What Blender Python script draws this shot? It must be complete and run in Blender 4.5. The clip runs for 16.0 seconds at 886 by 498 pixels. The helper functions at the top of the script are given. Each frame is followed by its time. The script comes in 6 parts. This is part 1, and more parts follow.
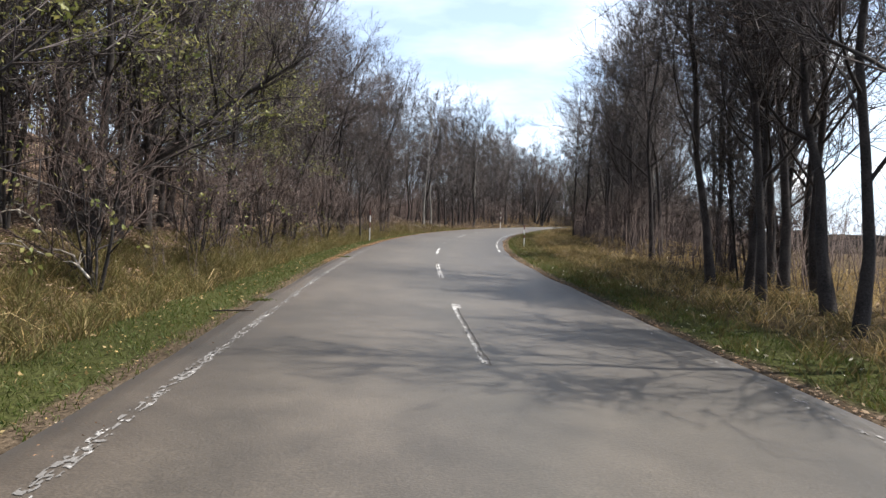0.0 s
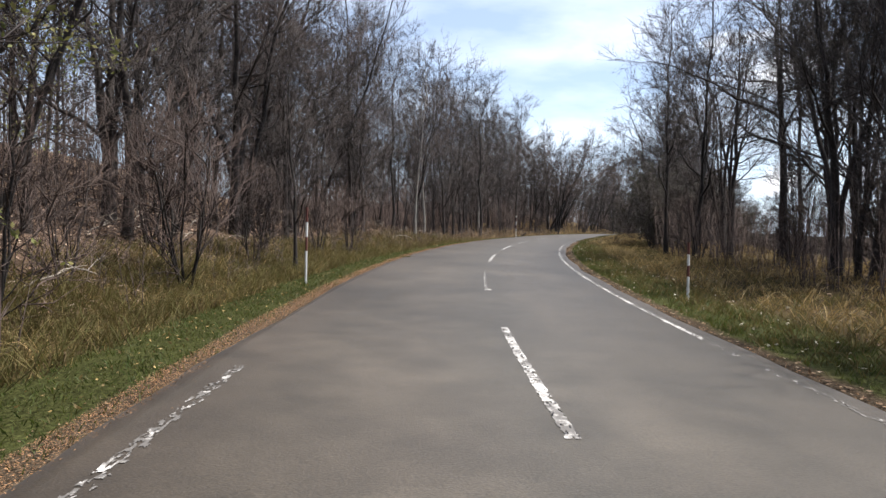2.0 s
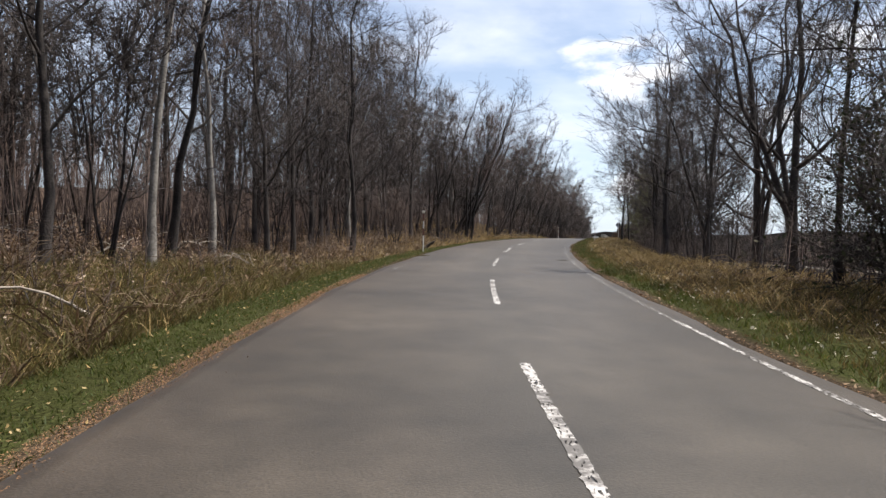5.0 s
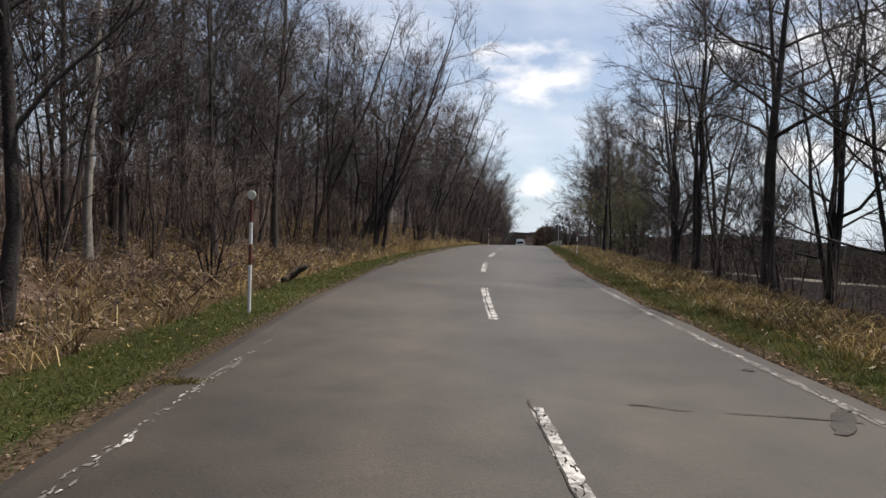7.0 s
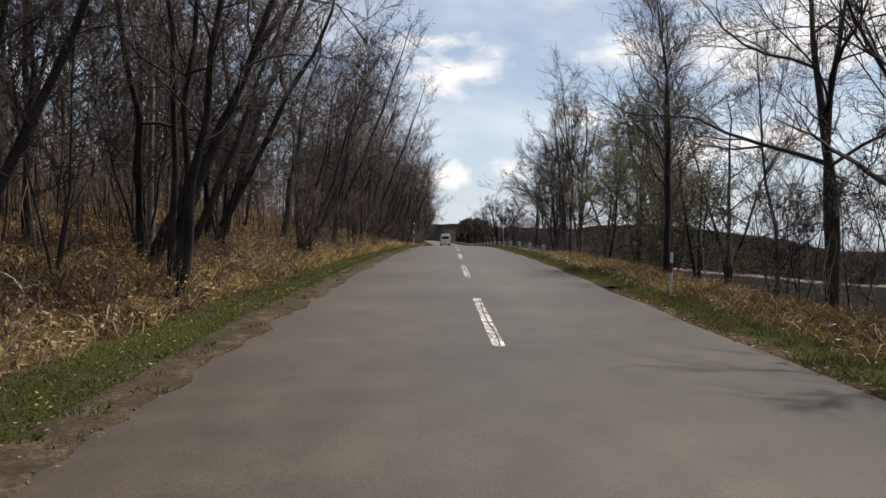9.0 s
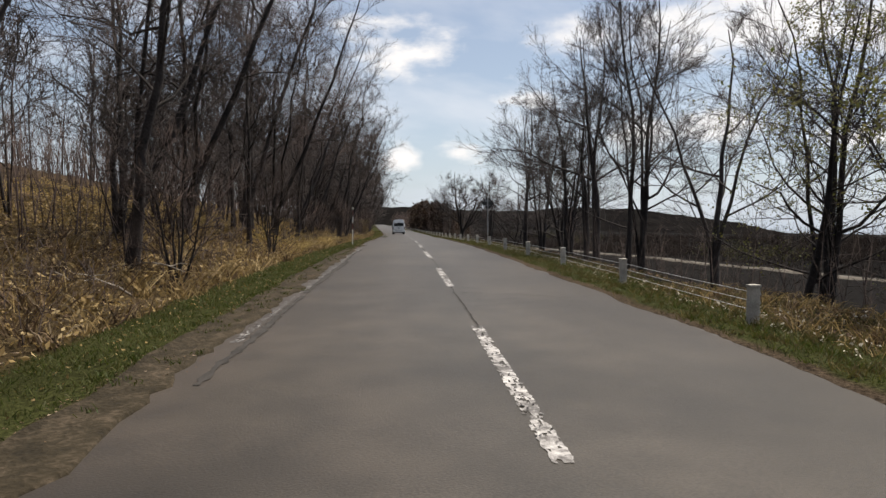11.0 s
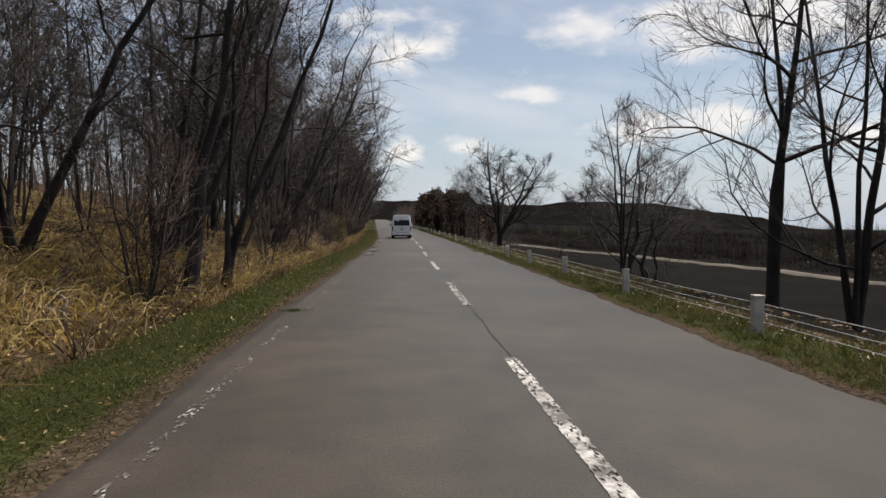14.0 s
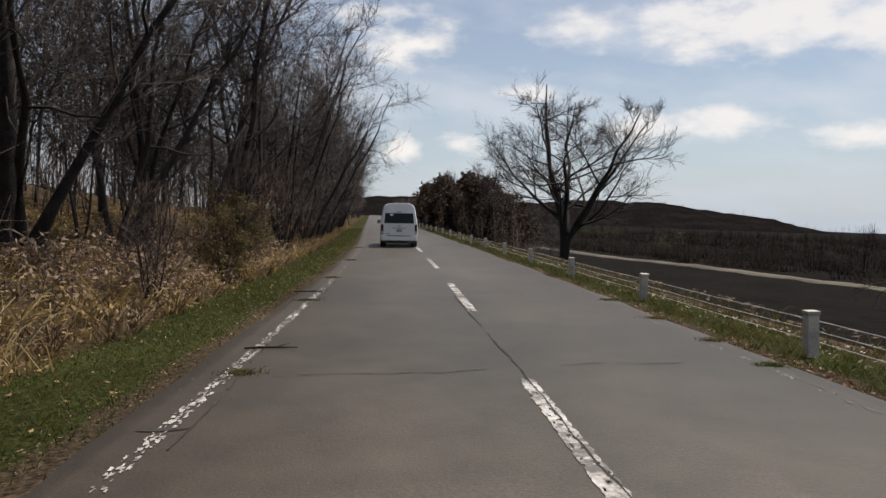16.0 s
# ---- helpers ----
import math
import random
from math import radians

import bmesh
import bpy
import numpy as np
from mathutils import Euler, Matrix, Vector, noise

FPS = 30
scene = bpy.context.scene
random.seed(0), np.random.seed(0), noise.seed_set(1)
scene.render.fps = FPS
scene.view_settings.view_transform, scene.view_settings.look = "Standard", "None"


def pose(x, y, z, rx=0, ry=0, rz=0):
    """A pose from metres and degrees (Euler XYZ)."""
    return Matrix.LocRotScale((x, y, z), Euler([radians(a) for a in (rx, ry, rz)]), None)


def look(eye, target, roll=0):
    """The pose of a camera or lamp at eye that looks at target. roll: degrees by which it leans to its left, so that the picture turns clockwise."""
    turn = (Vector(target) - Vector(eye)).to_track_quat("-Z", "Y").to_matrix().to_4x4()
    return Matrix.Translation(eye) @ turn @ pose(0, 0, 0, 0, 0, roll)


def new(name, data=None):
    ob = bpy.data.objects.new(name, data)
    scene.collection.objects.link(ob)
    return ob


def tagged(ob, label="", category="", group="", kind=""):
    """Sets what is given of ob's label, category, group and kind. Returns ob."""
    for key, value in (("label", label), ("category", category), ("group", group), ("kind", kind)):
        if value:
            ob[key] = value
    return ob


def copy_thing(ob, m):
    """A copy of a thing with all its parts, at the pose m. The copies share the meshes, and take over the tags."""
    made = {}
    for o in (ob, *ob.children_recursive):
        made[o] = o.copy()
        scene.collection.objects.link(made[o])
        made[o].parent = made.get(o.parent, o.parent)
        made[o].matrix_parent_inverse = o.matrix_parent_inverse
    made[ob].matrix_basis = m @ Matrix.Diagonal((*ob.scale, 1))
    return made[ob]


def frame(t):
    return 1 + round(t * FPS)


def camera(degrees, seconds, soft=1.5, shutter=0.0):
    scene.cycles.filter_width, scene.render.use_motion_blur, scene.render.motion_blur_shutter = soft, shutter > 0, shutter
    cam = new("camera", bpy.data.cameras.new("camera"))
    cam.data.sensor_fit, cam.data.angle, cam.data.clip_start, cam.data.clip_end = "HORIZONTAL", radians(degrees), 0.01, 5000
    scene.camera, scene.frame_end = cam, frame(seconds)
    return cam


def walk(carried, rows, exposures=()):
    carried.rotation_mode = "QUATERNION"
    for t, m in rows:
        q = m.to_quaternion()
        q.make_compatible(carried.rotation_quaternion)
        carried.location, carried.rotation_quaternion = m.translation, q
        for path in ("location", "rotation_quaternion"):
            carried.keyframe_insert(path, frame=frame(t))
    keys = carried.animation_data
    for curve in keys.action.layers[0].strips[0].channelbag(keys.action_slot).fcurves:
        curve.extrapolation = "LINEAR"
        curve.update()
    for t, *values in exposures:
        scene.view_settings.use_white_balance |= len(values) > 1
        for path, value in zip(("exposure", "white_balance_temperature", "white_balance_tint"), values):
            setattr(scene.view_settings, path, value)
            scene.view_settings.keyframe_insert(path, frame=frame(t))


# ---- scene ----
cam = camera(64.6, 16.0, soft=1.5)
PATH = [
    (0.0, (-0.961, 4.733, 1.729), (-0.348, 14.714, 1.662), 0.59),
    (0.2, (-0.944, 6.946, 1.811), (-0.351, 16.928, 1.761), 0.47),
    (0.4, (-0.932, 9.016, 1.889), (-0.379, 19.001, 1.884), 0.35),
    (0.6, (-0.937, 11.159, 1.973), (-0.388, 21.144, 1.969), 0.24),
    (0.8, (-0.951, 13.363, 2.061), (-0.397, 23.348, 2.032), 0.15),
    (1.0, (-0.950, 15.638, 2.154), (-0.379, 25.622, 2.157), 0.11),
    (1.2, (-0.933, 17.984, 2.253), (-0.339, 27.966, 2.263), 0.13),
    (1.4, (-0.927, 20.391, 2.357), (-0.296, 30.371, 2.324), 0.13),
    (1.6, (-0.923, 22.671, 2.456), (-0.251, 32.648, 2.432), 0.11),
    (1.8, (-0.901, 24.977, 2.556), (-0.167, 34.950, 2.557), 0.11),
    (2.0, (-0.858, 27.168, 2.652), (-0.001, 37.131, 2.657), 0.12),
    (2.2, (-0.786, 29.294, 2.745), (0.160, 39.249, 2.664), 0.16),
    (2.4, (-0.688, 31.536, 2.844), (0.378, 41.478, 2.929), 0.21),
    (2.6, (-0.573, 33.781, 2.944), (0.612, 43.711, 2.962), 0.23),
    (2.8, (-0.408, 35.991, 3.042), (0.926, 45.902, 3.042), 0.26),
    (3.0, (-0.177, 38.183, 3.140), (1.246, 48.081, 3.109), 0.31),
    (3.2, (0.103, 40.459, 3.241), (1.645, 50.339, 3.186), 0.30),
    (3.4, (0.405, 42.887, 3.350), (2.074, 52.747, 3.325), 0.25),
    (3.6, (0.687, 45.092, 3.449), (2.542, 54.919, 3.394), 0.15),
    (3.8, (0.992, 47.181, 3.542), (3.010, 56.975, 3.496), 0.09),
    (4.0, (1.339, 49.187, 3.629), (3.491, 58.953, 3.594), 0.08),
    (4.2, (1.727, 51.251, 3.719), (3.989, 60.991, 3.693), 0.07),
    (4.4, (2.142, 53.319, 3.809), (4.508, 63.035, 3.786), 0.06),
    (4.6, (2.584, 55.394, 3.898), (5.052, 65.084, 3.874), 0.03),
    (4.8, (3.055, 57.472, 3.987), (5.624, 67.137, 3.957), 0.01),
    (5.0, (3.555, 59.556, 4.076), (6.230, 69.191, 4.039), -0.01),
    (5.2, (4.084, 61.643, 4.163), (6.869, 71.247, 4.119), -0.03),
    (5.4, (4.641, 63.734, 4.251), (7.544, 73.303, 4.200), -0.03),
    (5.6, (5.227, 65.829, 4.339), (8.253, 75.360, 4.283), -0.03),
    (5.8, (5.840, 67.930, 4.426), (8.996, 77.419, 4.369), -0.01),
    (6.0, (6.478, 70.037, 4.514), (9.771, 79.480, 4.461), 0.03),
    (6.2, (7.142, 72.152, 4.601), (10.577, 81.544, 4.559), 0.09),
    (6.4, (7.833, 74.270, 4.689), (11.410, 83.608, 4.663), 0.17),
    (6.6, (8.546, 76.350, 4.775), (12.252, 85.638, 4.713), 0.28),
    (6.8, (9.272, 78.340, 4.856), (13.087, 87.584, 4.794), 0.42),
    (7.0, (10.025, 80.378, 4.939), (13.933, 89.583, 4.888), 0.52),
    (7.2, (10.790, 82.381, 5.020), (14.818, 91.534, 4.988), 0.52),
    (7.4, (11.597, 84.450, 5.103), (15.733, 93.554, 5.039), 0.46),
    (7.6, (12.499, 86.666, 5.191), (16.758, 95.713, 5.102), 0.40),
    (7.8, (13.380, 88.665, 5.269), (17.716, 97.676, 5.149), 0.37),
    (8.0, (14.304, 90.743, 5.350), (18.753, 99.699, 5.334), 0.33),
    (8.2, (15.261, 92.843, 5.431), (19.830, 101.738, 5.340), 0.27),
    (8.4, (16.217, 94.875, 5.508), (20.886, 103.717, 5.392), 0.21),
    (8.6, (17.189, 96.886, 5.584), (21.969, 105.669, 5.492), 0.14),
    (8.8, (18.203, 98.957, 5.661), (23.107, 107.671, 5.509), 0.07),
    (9.0, (19.249, 101.022, 5.736), (24.244, 109.683, 5.573), 0.02),
    (9.2, (20.331, 103.064, 5.807), (25.410, 111.676, 5.634), 0.00),
    (9.4, (21.431, 105.099, 5.876), (26.590, 113.663, 5.680), -0.01),
    (9.6, (22.554, 107.135, 5.942), (27.789, 115.652, 5.714), -0.02),
    (9.8, (23.698, 109.177, 6.005), (29.005, 117.648, 5.740), -0.04),
    (10.0, (24.864, 111.234, 6.067), (30.240, 119.661, 5.762), -0.06),
    (10.2, (26.052, 113.316, 6.126), (31.490, 121.701, 5.783), -0.08),
    (10.4, (27.260, 115.431, 6.183), (32.753, 123.779, 5.806), -0.10),
    (10.6, (28.493, 117.587, 6.236), (34.030, 125.904, 5.836), -0.13),
    (10.8, (29.753, 119.792, 6.287), (35.323, 128.088, 5.875), -0.15),
    (11.0, (31.047, 122.053, 6.334), (36.631, 130.338, 5.926), -0.16),
    (11.2, (32.378, 124.374, 6.378), (37.955, 132.666, 5.993), -0.16),
    (11.4, (33.739, 126.742, 6.417), (39.290, 135.052, 6.072), -0.13),
    (11.6, (35.131, 129.135, 6.451), (40.674, 137.454, 6.172), -0.07),
    (11.8, (36.529, 131.517, 6.480), (42.082, 139.825, 6.124), 0.02),
    (12.0, (37.831, 133.728, 6.503), (43.354, 142.056, 6.130), 0.09),
    (12.2, (39.107, 135.934, 6.521), (44.611, 144.273, 6.102), 0.12),
    (12.4, (40.420, 138.171, 6.535), (45.924, 146.512, 6.166), 0.17),
    (12.6, (41.756, 140.442, 6.544), (47.244, 148.792, 6.154), 0.24),
    (12.8, (43.137, 142.846, 6.549), (48.633, 151.189, 6.122), 0.27),
    (13.0, (44.619, 145.489, 6.548), (50.160, 153.802, 6.122), 0.23),
    (13.2, (46.008, 147.908, 6.542), (51.586, 156.194, 6.070), 0.15),
    (13.4, (47.373, 150.217, 6.532), (52.955, 158.499, 6.037), 0.09),
    (13.6, (48.887, 152.786, 6.516), (54.469, 161.070, 6.054), 0.02),
    (13.8, (50.406, 155.307, 6.497), (55.997, 163.580, 5.939), -0.05),
    (14.0, (51.936, 157.829, 6.473), (57.492, 166.129, 5.985), -0.08),
    (14.2, (53.455, 160.378, 6.445), (59.005, 168.683, 5.951), -0.13),
    (14.4, (54.983, 163.016, 6.412), (60.531, 171.317, 5.852), -0.21),
    (14.6, (56.506, 165.612, 6.376), (62.061, 173.908, 5.819), -0.25),
    (14.8, (58.027, 168.206, 6.336), (63.590, 176.497, 5.771), -0.27),
    (15.0, (59.574, 170.897, 6.294), (65.130, 179.187, 5.658), -0.29),
    (15.2, (61.116, 173.531, 6.252), (66.674, 181.826, 5.712), -0.21),
    (15.4, (62.662, 176.122, 6.211), (68.238, 184.401, 5.609), -0.01),
    (15.6, (64.223, 178.802, 6.168), (69.810, 187.072, 5.533), 0.20),
    (15.8, (65.861, 181.614, 6.122), (71.483, 189.862, 5.507), 0.46),
    (16.0, (67.632, 184.631, 6.073), (73.233, 192.899, 5.543), 0.78),
]
walk(cam, [(t, look(eye, target, roll)) for t, eye, target, roll in PATH],
     exposures=[(0.0, 1.42, 6450, 10), (2.0, 1.15, 6450, 11), (4.0, 1.02, 6600, 12), (6.5, 0.58, 6700, 12), (9.0, 0.47, 6950, 12), (12.5, 0.31, 6950, 12), (16.0, 0.18, 6950, 12)])

# The road's line: bend (1/1000 m) every 10 m, grade (%) every 20 m and cross fall (%) every 40 m, from 20 m behind the start.
BEND = [-3.75, -2.35, -0.92, 0.61, 2.31, 4.40, 6.91, 5.59, 6.70, 5.71, 5.96, 5.05, 4.68, 4.67, 0.62, 0.88, 0.06, -0.88, 1.25, -1.93, 1.49, -1.26, 1.43, -0.67, -1.13, -1.17, -1.10, -0.96, -0.79, -0.60, -0.39, -0.19, 0.01]
GRADE = [2.44, 3.38, 4.27, 4.54, 4.20, 3.91, 3.43, 2.33, 0.93, -0.41, -1.33, -1.40, -1.02, -0.37, 0.36, 1.08, 1.78]
FALL = [2.58, 4.57, 4.08, 1.90, 1.16, 0.92, 0.67, 0.36, 0.24]

LINE_LEFT, LINE_RIGHT, EDGE_LEFT, EDGE_RIGHT, DASH_START = -2.87, 2.80, -3.25, 3.1, 12.0
SUN_SIDE, SUN_HEIGHT = 86.0, 66.0  # degrees clockwise from +y, and above the horizon

# ---- world and sun ----
world = bpy.data.worlds.new("sky")
scene.world = world
world.use_nodes = True
wn, wl = world.node_tree.nodes, world.node_tree.links
wn.clear()
w_out = wn.new("ShaderNodeOutputWorld")
w_bg = wn.new("ShaderNodeBackground")
w_bg.inputs["Strength"].default_value = 0.085
w_sky = wn.new("ShaderNodeTexSky")
w_sky.sky_type, w_sky.sun_disc = "NISHITA", False
w_sky.sun_elevation, w_sky.sun_rotation = radians(SUN_HEIGHT), radians(SUN_SIDE)
w_sky.air_density, w_sky.dust_density, w_sky.ozone_density = 1.0, 0.5, 2.0
w_co = wn.new("ShaderNodeTexCoord")
w_sep = wn.new("ShaderNodeSeparateXYZ")
w_up = wn.new("ShaderNodeMath")
w_up.operation, w_up.inputs[1].default_value = "MAXIMUM", -0.12
w_lift = wn.new("ShaderNodeMath")
w_lift.operation, w_lift.inputs[1].default_value = "ADD", 0.22
w_div = wn.new("ShaderNodeVectorMath")
w_div.operation = "DIVIDE"
w_comb = wn.new("ShaderNodeCombineXYZ")
w_map = wn.new("ShaderNodeMapping")
w_map.inputs["Rotation"].default_value = (0, 0, radians(35))
w_map.inputs["Scale"].default_value = (0.55, 0.85, 0.0)
w_map.inputs["Location"].default_value = (3.1, 1.7, 0)
w_noise = wn.new("ShaderNodeTexNoise")
w_noise.inputs["Scale"].default_value, w_noise.inputs["Detail"].default_value, w_noise.inputs["Roughness"].default_value = 2.6, 9.0, 0.52
w_ramp = wn.new("ShaderNodeValToRGB")
w_ramp.color_ramp.elements[0].position, w_ramp.color_ramp.elements[1].position = 0.44, 0.68
w_veil = wn.new("ShaderNodeMath")
w_veil.operation, w_veil.inputs[1].default_value = "MULTIPLY_ADD", 0.42
w_veil.inputs[2].default_value = 0.2
w_mix = wn.new("ShaderNodeMix")
w_mix.data_type = "RGBA"
w_mix.inputs["B"].default_value = (7.9, 8.4, 9.2, 1)
wl.new(w_co.outputs["Generated"], w_sep.inputs[0])
wl.new(w_sep.outputs["Z"], w_up.inputs[0])
wl.new(w_up.outputs[0], w_lift.inputs[0])
for axis in range(3):
    wl.new(w_lift.outputs[0], w_comb.inputs[axis])
wl.new(w_co.outputs["Generated"], w_div.inputs[0])
wl.new(w_comb.outputs[0], w_div.inputs[1])
wl.new(w_div.outputs[0], w_map.inputs[0])
wl.new(w_map.outputs[0], w_noise.inputs["Vector"])
wl.new(w_noise.outputs["Fac"], w_ramp.inputs[0])
wl.new(w_ramp.outputs["Color"], w_veil.inputs[0])
wl.new(w_veil.outputs[0], w_mix.inputs["Factor"])
# pale blue haze low over the land
w_haze, w_low = wn.new("ShaderNodeMix"), wn.new("ShaderNodeMapRange")
w_haze.data_type = "RGBA"
w_haze.inputs["B"].default_value = (5.0, 6.1, 7.6, 1)
w_low.inputs["From Min"].default_value, w_low.inputs["From Max"].default_value = -0.02, 0.2
w_low.inputs["To Min"].default_value, w_low.inputs["To Max"].default_value = 0.8, 0.0
wl.new(w_sep.outputs["Z"], w_low.inputs["Value"])
wl.new(w_low.outputs[0], w_haze.inputs["Factor"])
wl.new(w_sky.outputs[0], w_mix.inputs["A"])
# heaps of fair-weather cloud: azimuth and height over the horizon, half width and half height (degrees), whiteness
CLOUDS = ((31.4, 13.2, 3.8, 1.7, 1.0), (29.4, 15.6, 3.0, 1.1, 0.9), (40.6, 9.6, 3.4, 0.75, 0.8), (52.5, 6.7, 6.2, 1.25, 0.9), (35.3, 5.5, 2.3, 1.0, 1.0), (30.5, 4.9, 1.9, 1.2, 1.0),
          (65.0, 5.6, 4.2, 1.2, 0.9), (57.0, 14.5, 15.0, 2.8, 0.85), (46.0, 19.0, 9.0, 1.6, 0.7), (15.0, 9.0, 6.0, 1.6, 0.3), (20.0, 17.0, 7.0, 2.0, 0.3))


def sky_math(op, a_, b_=None, c_=None):
    node = wn.new("ShaderNodeMath")
    node.operation = op
    for k, v in enumerate((a_, b_, c_)):
        if isinstance(v, (int, float)):
            node.inputs[k].default_value = v
        elif v is not None:
            wl.new(v, node.inputs[k])
    return node.outputs[0]


w_flat, w_puff = wn.new("ShaderNodeMapping"), wn.new("ShaderNodeTexNoise")
w_flat.inputs["Scale"].default_value, w_flat.inputs["Location"].default_value = (1.0, 1.0, 2.2), (0.7, 2.3, 0.4)
w_puff.inputs["Scale"].default_value, w_puff.inputs["Detail"].default_value, w_puff.inputs["Roughness"].default_value = 11.0, 7.0, 0.56
wl.new(w_co.outputs["Generated"], w_flat.inputs[0])
wl.new(w_flat.outputs[0], w_puff.inputs["Vector"])
azim = sky_math("MULTIPLY", sky_math("ARCTAN2", w_sep.outputs["X"], w_sep.outputs["Y"]), 57.2958)
rise_ = sky_math("MULTIPLY", sky_math("ARCSINE", w_sep.outputs["Z"]), 57.2958)
ragged = sky_math("MULTIPLY_ADD", w_puff.outputs["Fac"], 3.6, -1.8)
cover = None
for az_, el_, wide_, high_, white_ in CLOUDS:
    dx_ = sky_math("MULTIPLY_ADD", azim, 1 / wide_, -az_ / wide_)
    dy_ = sky_math("MULTIPLY_ADD", rise_, 1 / high_, -el_ / high_)
    far_ = sky_math("SQRT", sky_math("MULTIPLY_ADD", dx_, dx_, sky_math("MULTIPLY", dy_, dy_)))
    inside = sky_math("ADD", sky_math("SUBTRACT", 1.0, far_), ragged)
    soft_ = wn.new("ShaderNodeMapRange")
    soft_.interpolation_type = "SMOOTHSTEP"
    soft_.inputs["From Min"].default_value, soft_.inputs["From Max"].default_value = -0.25, 0.85 if white_ > 0.7 else 1.7
    soft_.inputs["To Max"].default_value = white_
    wl.new(inside, soft_.inputs["Value"])
    cover = soft_.outputs[0] if cover is None else sky_math("MAXIMUM", cover, soft_.outputs[0])
w_cloud = wn.new("ShaderNodeMix")
w_cloud.data_type = "RGBA"
w_cloud.inputs["B"].default_value = (9.3, 9.4, 9.6, 1)
wl.new(cover, w_cloud.inputs["Factor"])
wl.new(w_mix.outputs["Result"], w_haze.inputs["A"])
wl.new(w_haze.outputs["Result"], w_cloud.inputs["A"])
wl.new(w_cloud.outputs["Result"], w_bg.inputs["Color"])
wl.new(w_bg.outputs[0], w_out.inputs[0])

sun = new("sun", bpy.data.lights.new("sun", "SUN"))
sun.data.energy, sun.data.angle, sun.data.color = 5.0, radians(0.6), (1.0, 0.95, 0.87)
a, e = radians(SUN_SIDE), radians(SUN_HEIGHT)
sun.matrix_world = look((60 + 100 * math.sin(a) * math.cos(e), 100 + 100 * math.cos(a) * math.cos(e), 100 * math.sin(e)), (60, 100, 0))


# ---- materials ----
def ramp(nodes, stops):
    r = nodes.new("ShaderNodeValToRGB")
    el = r.color_ramp.elements
    while len(el) < len(stops):
        el.new(0.5)
    for k, (at, c) in zip(el, stops):
        k.position, k.color = at, (*c, 1)
    return r


def surface(name, dark, light, scale=4.0, rough=0.85, fine=40.0, bump=0.3, dist=0.01, metal=0.0, vary=0.0, mid=None, spec=0.3, coords="Object"):
    """Two scales of noise between two colours, a fine relief and, with vary, a change from object to object."""
    m = bpy.data.materials.new(name)
    m.use_nodes = True
    n, l = m.node_tree.nodes, m.node_tree.links
    b = n["Principled BSDF"]
    b.inputs["Roughness"].default_value, b.inputs["Metallic"].default_value = rough, metal
    b.inputs["Specular IOR Level"].default_value = spec
    co = n.new("ShaderNodeTexCoord")
    big, small = n.new("ShaderNodeTexNoise"), n.new("ShaderNodeTexNoise")
    for t, s, d in ((big, scale, 5), (small, fine, 3)):
        t.inputs["Scale"].default_value, t.inputs["Detail"].default_value = s, d
        l.new(co.outputs[coords], t.inputs["Vector"])
    mixed = n.new("ShaderNodeMath")
    mixed.operation, mixed.inputs[1].default_value = "MULTIPLY_ADD", 0.45
    l.new(small.outputs["Fac"], mixed.inputs[0])
    part_ = n.new("ShaderNodeMath")
    part_.operation, part_.inputs[1].default_value = "MULTIPLY", 0.55
    l.new(big.outputs["Fac"], part_.inputs[0])
    l.new(part_.outputs[0], mixed.inputs[2])
    stops = [(0.35, dark), (0.65, light)] if mid is None else [(0.32, dark), (0.5, mid), (0.68, light)]
    r = ramp(n, stops)
    l.new(mixed.outputs[0], r.inputs[0])
    out = r.outputs[0]
    if vary:
        info, hsv, rng = n.new("ShaderNodeObjectInfo"), n.new("ShaderNodeHueSaturation"), n.new("ShaderNodeMapRange")
        rng.inputs["To Min"].default_value, rng.inputs["To Max"].default_value = 1 - vary, 1 + vary
        l.new(info.outputs["Random"], rng.inputs["Value"])
        l.new(rng.outputs[0], hsv.inputs["Value"])
        l.new(out, hsv.inputs["Color"])
        out = hsv.outputs[0]
    l.new(out, b.inputs["Base Color"])
    bm_ = n.new("ShaderNodeBump")
    bm_.inputs["Strength"].default_value, bm_.inputs["Distance"].default_value = bump, dist
    l.new(small.outputs["Fac"], bm_.inputs["Height"])
    l.new(bm_.outputs[0], b.inputs["Normal"])
    return m


def island(name, colours, rough=0.8, trans=0.0):
    """Blades and leaves: each island takes its own colour."""
    m = bpy.data.materials.new(name)
    m.use_nodes = True
    n, l = m.node_tree.nodes, m.node_tree.links
    b = n["Principled BSDF"]
    b.inputs["Roughness"].default_value = rough
    b.inputs["Specular IOR Level"].default_value = 0.25
    g = n.new("ShaderNodeNewGeometry")
    r = ramp(n, [(i / max(1, len(colours) - 1), c) for i, c in enumerate(colours)])
    l.new(g.outputs["Random Per Island"], r.inputs[0])
    l.new(r.outputs[0], b.inputs["Base Color"])
    if trans:
        t, mx = n.new("ShaderNodeBsdfTranslucent"), n.new("ShaderNodeMixShader")
        l.new(r.outputs[0], t.inputs["Color"])
        mx.inputs[0].default_value = trans
        l.new(b.outputs[0], mx.inputs[1])
        l.new(t.outputs[0], mx.inputs[2])
        l.new(mx.outputs[0], n["Material Output"].inputs["Surface"])
    return m


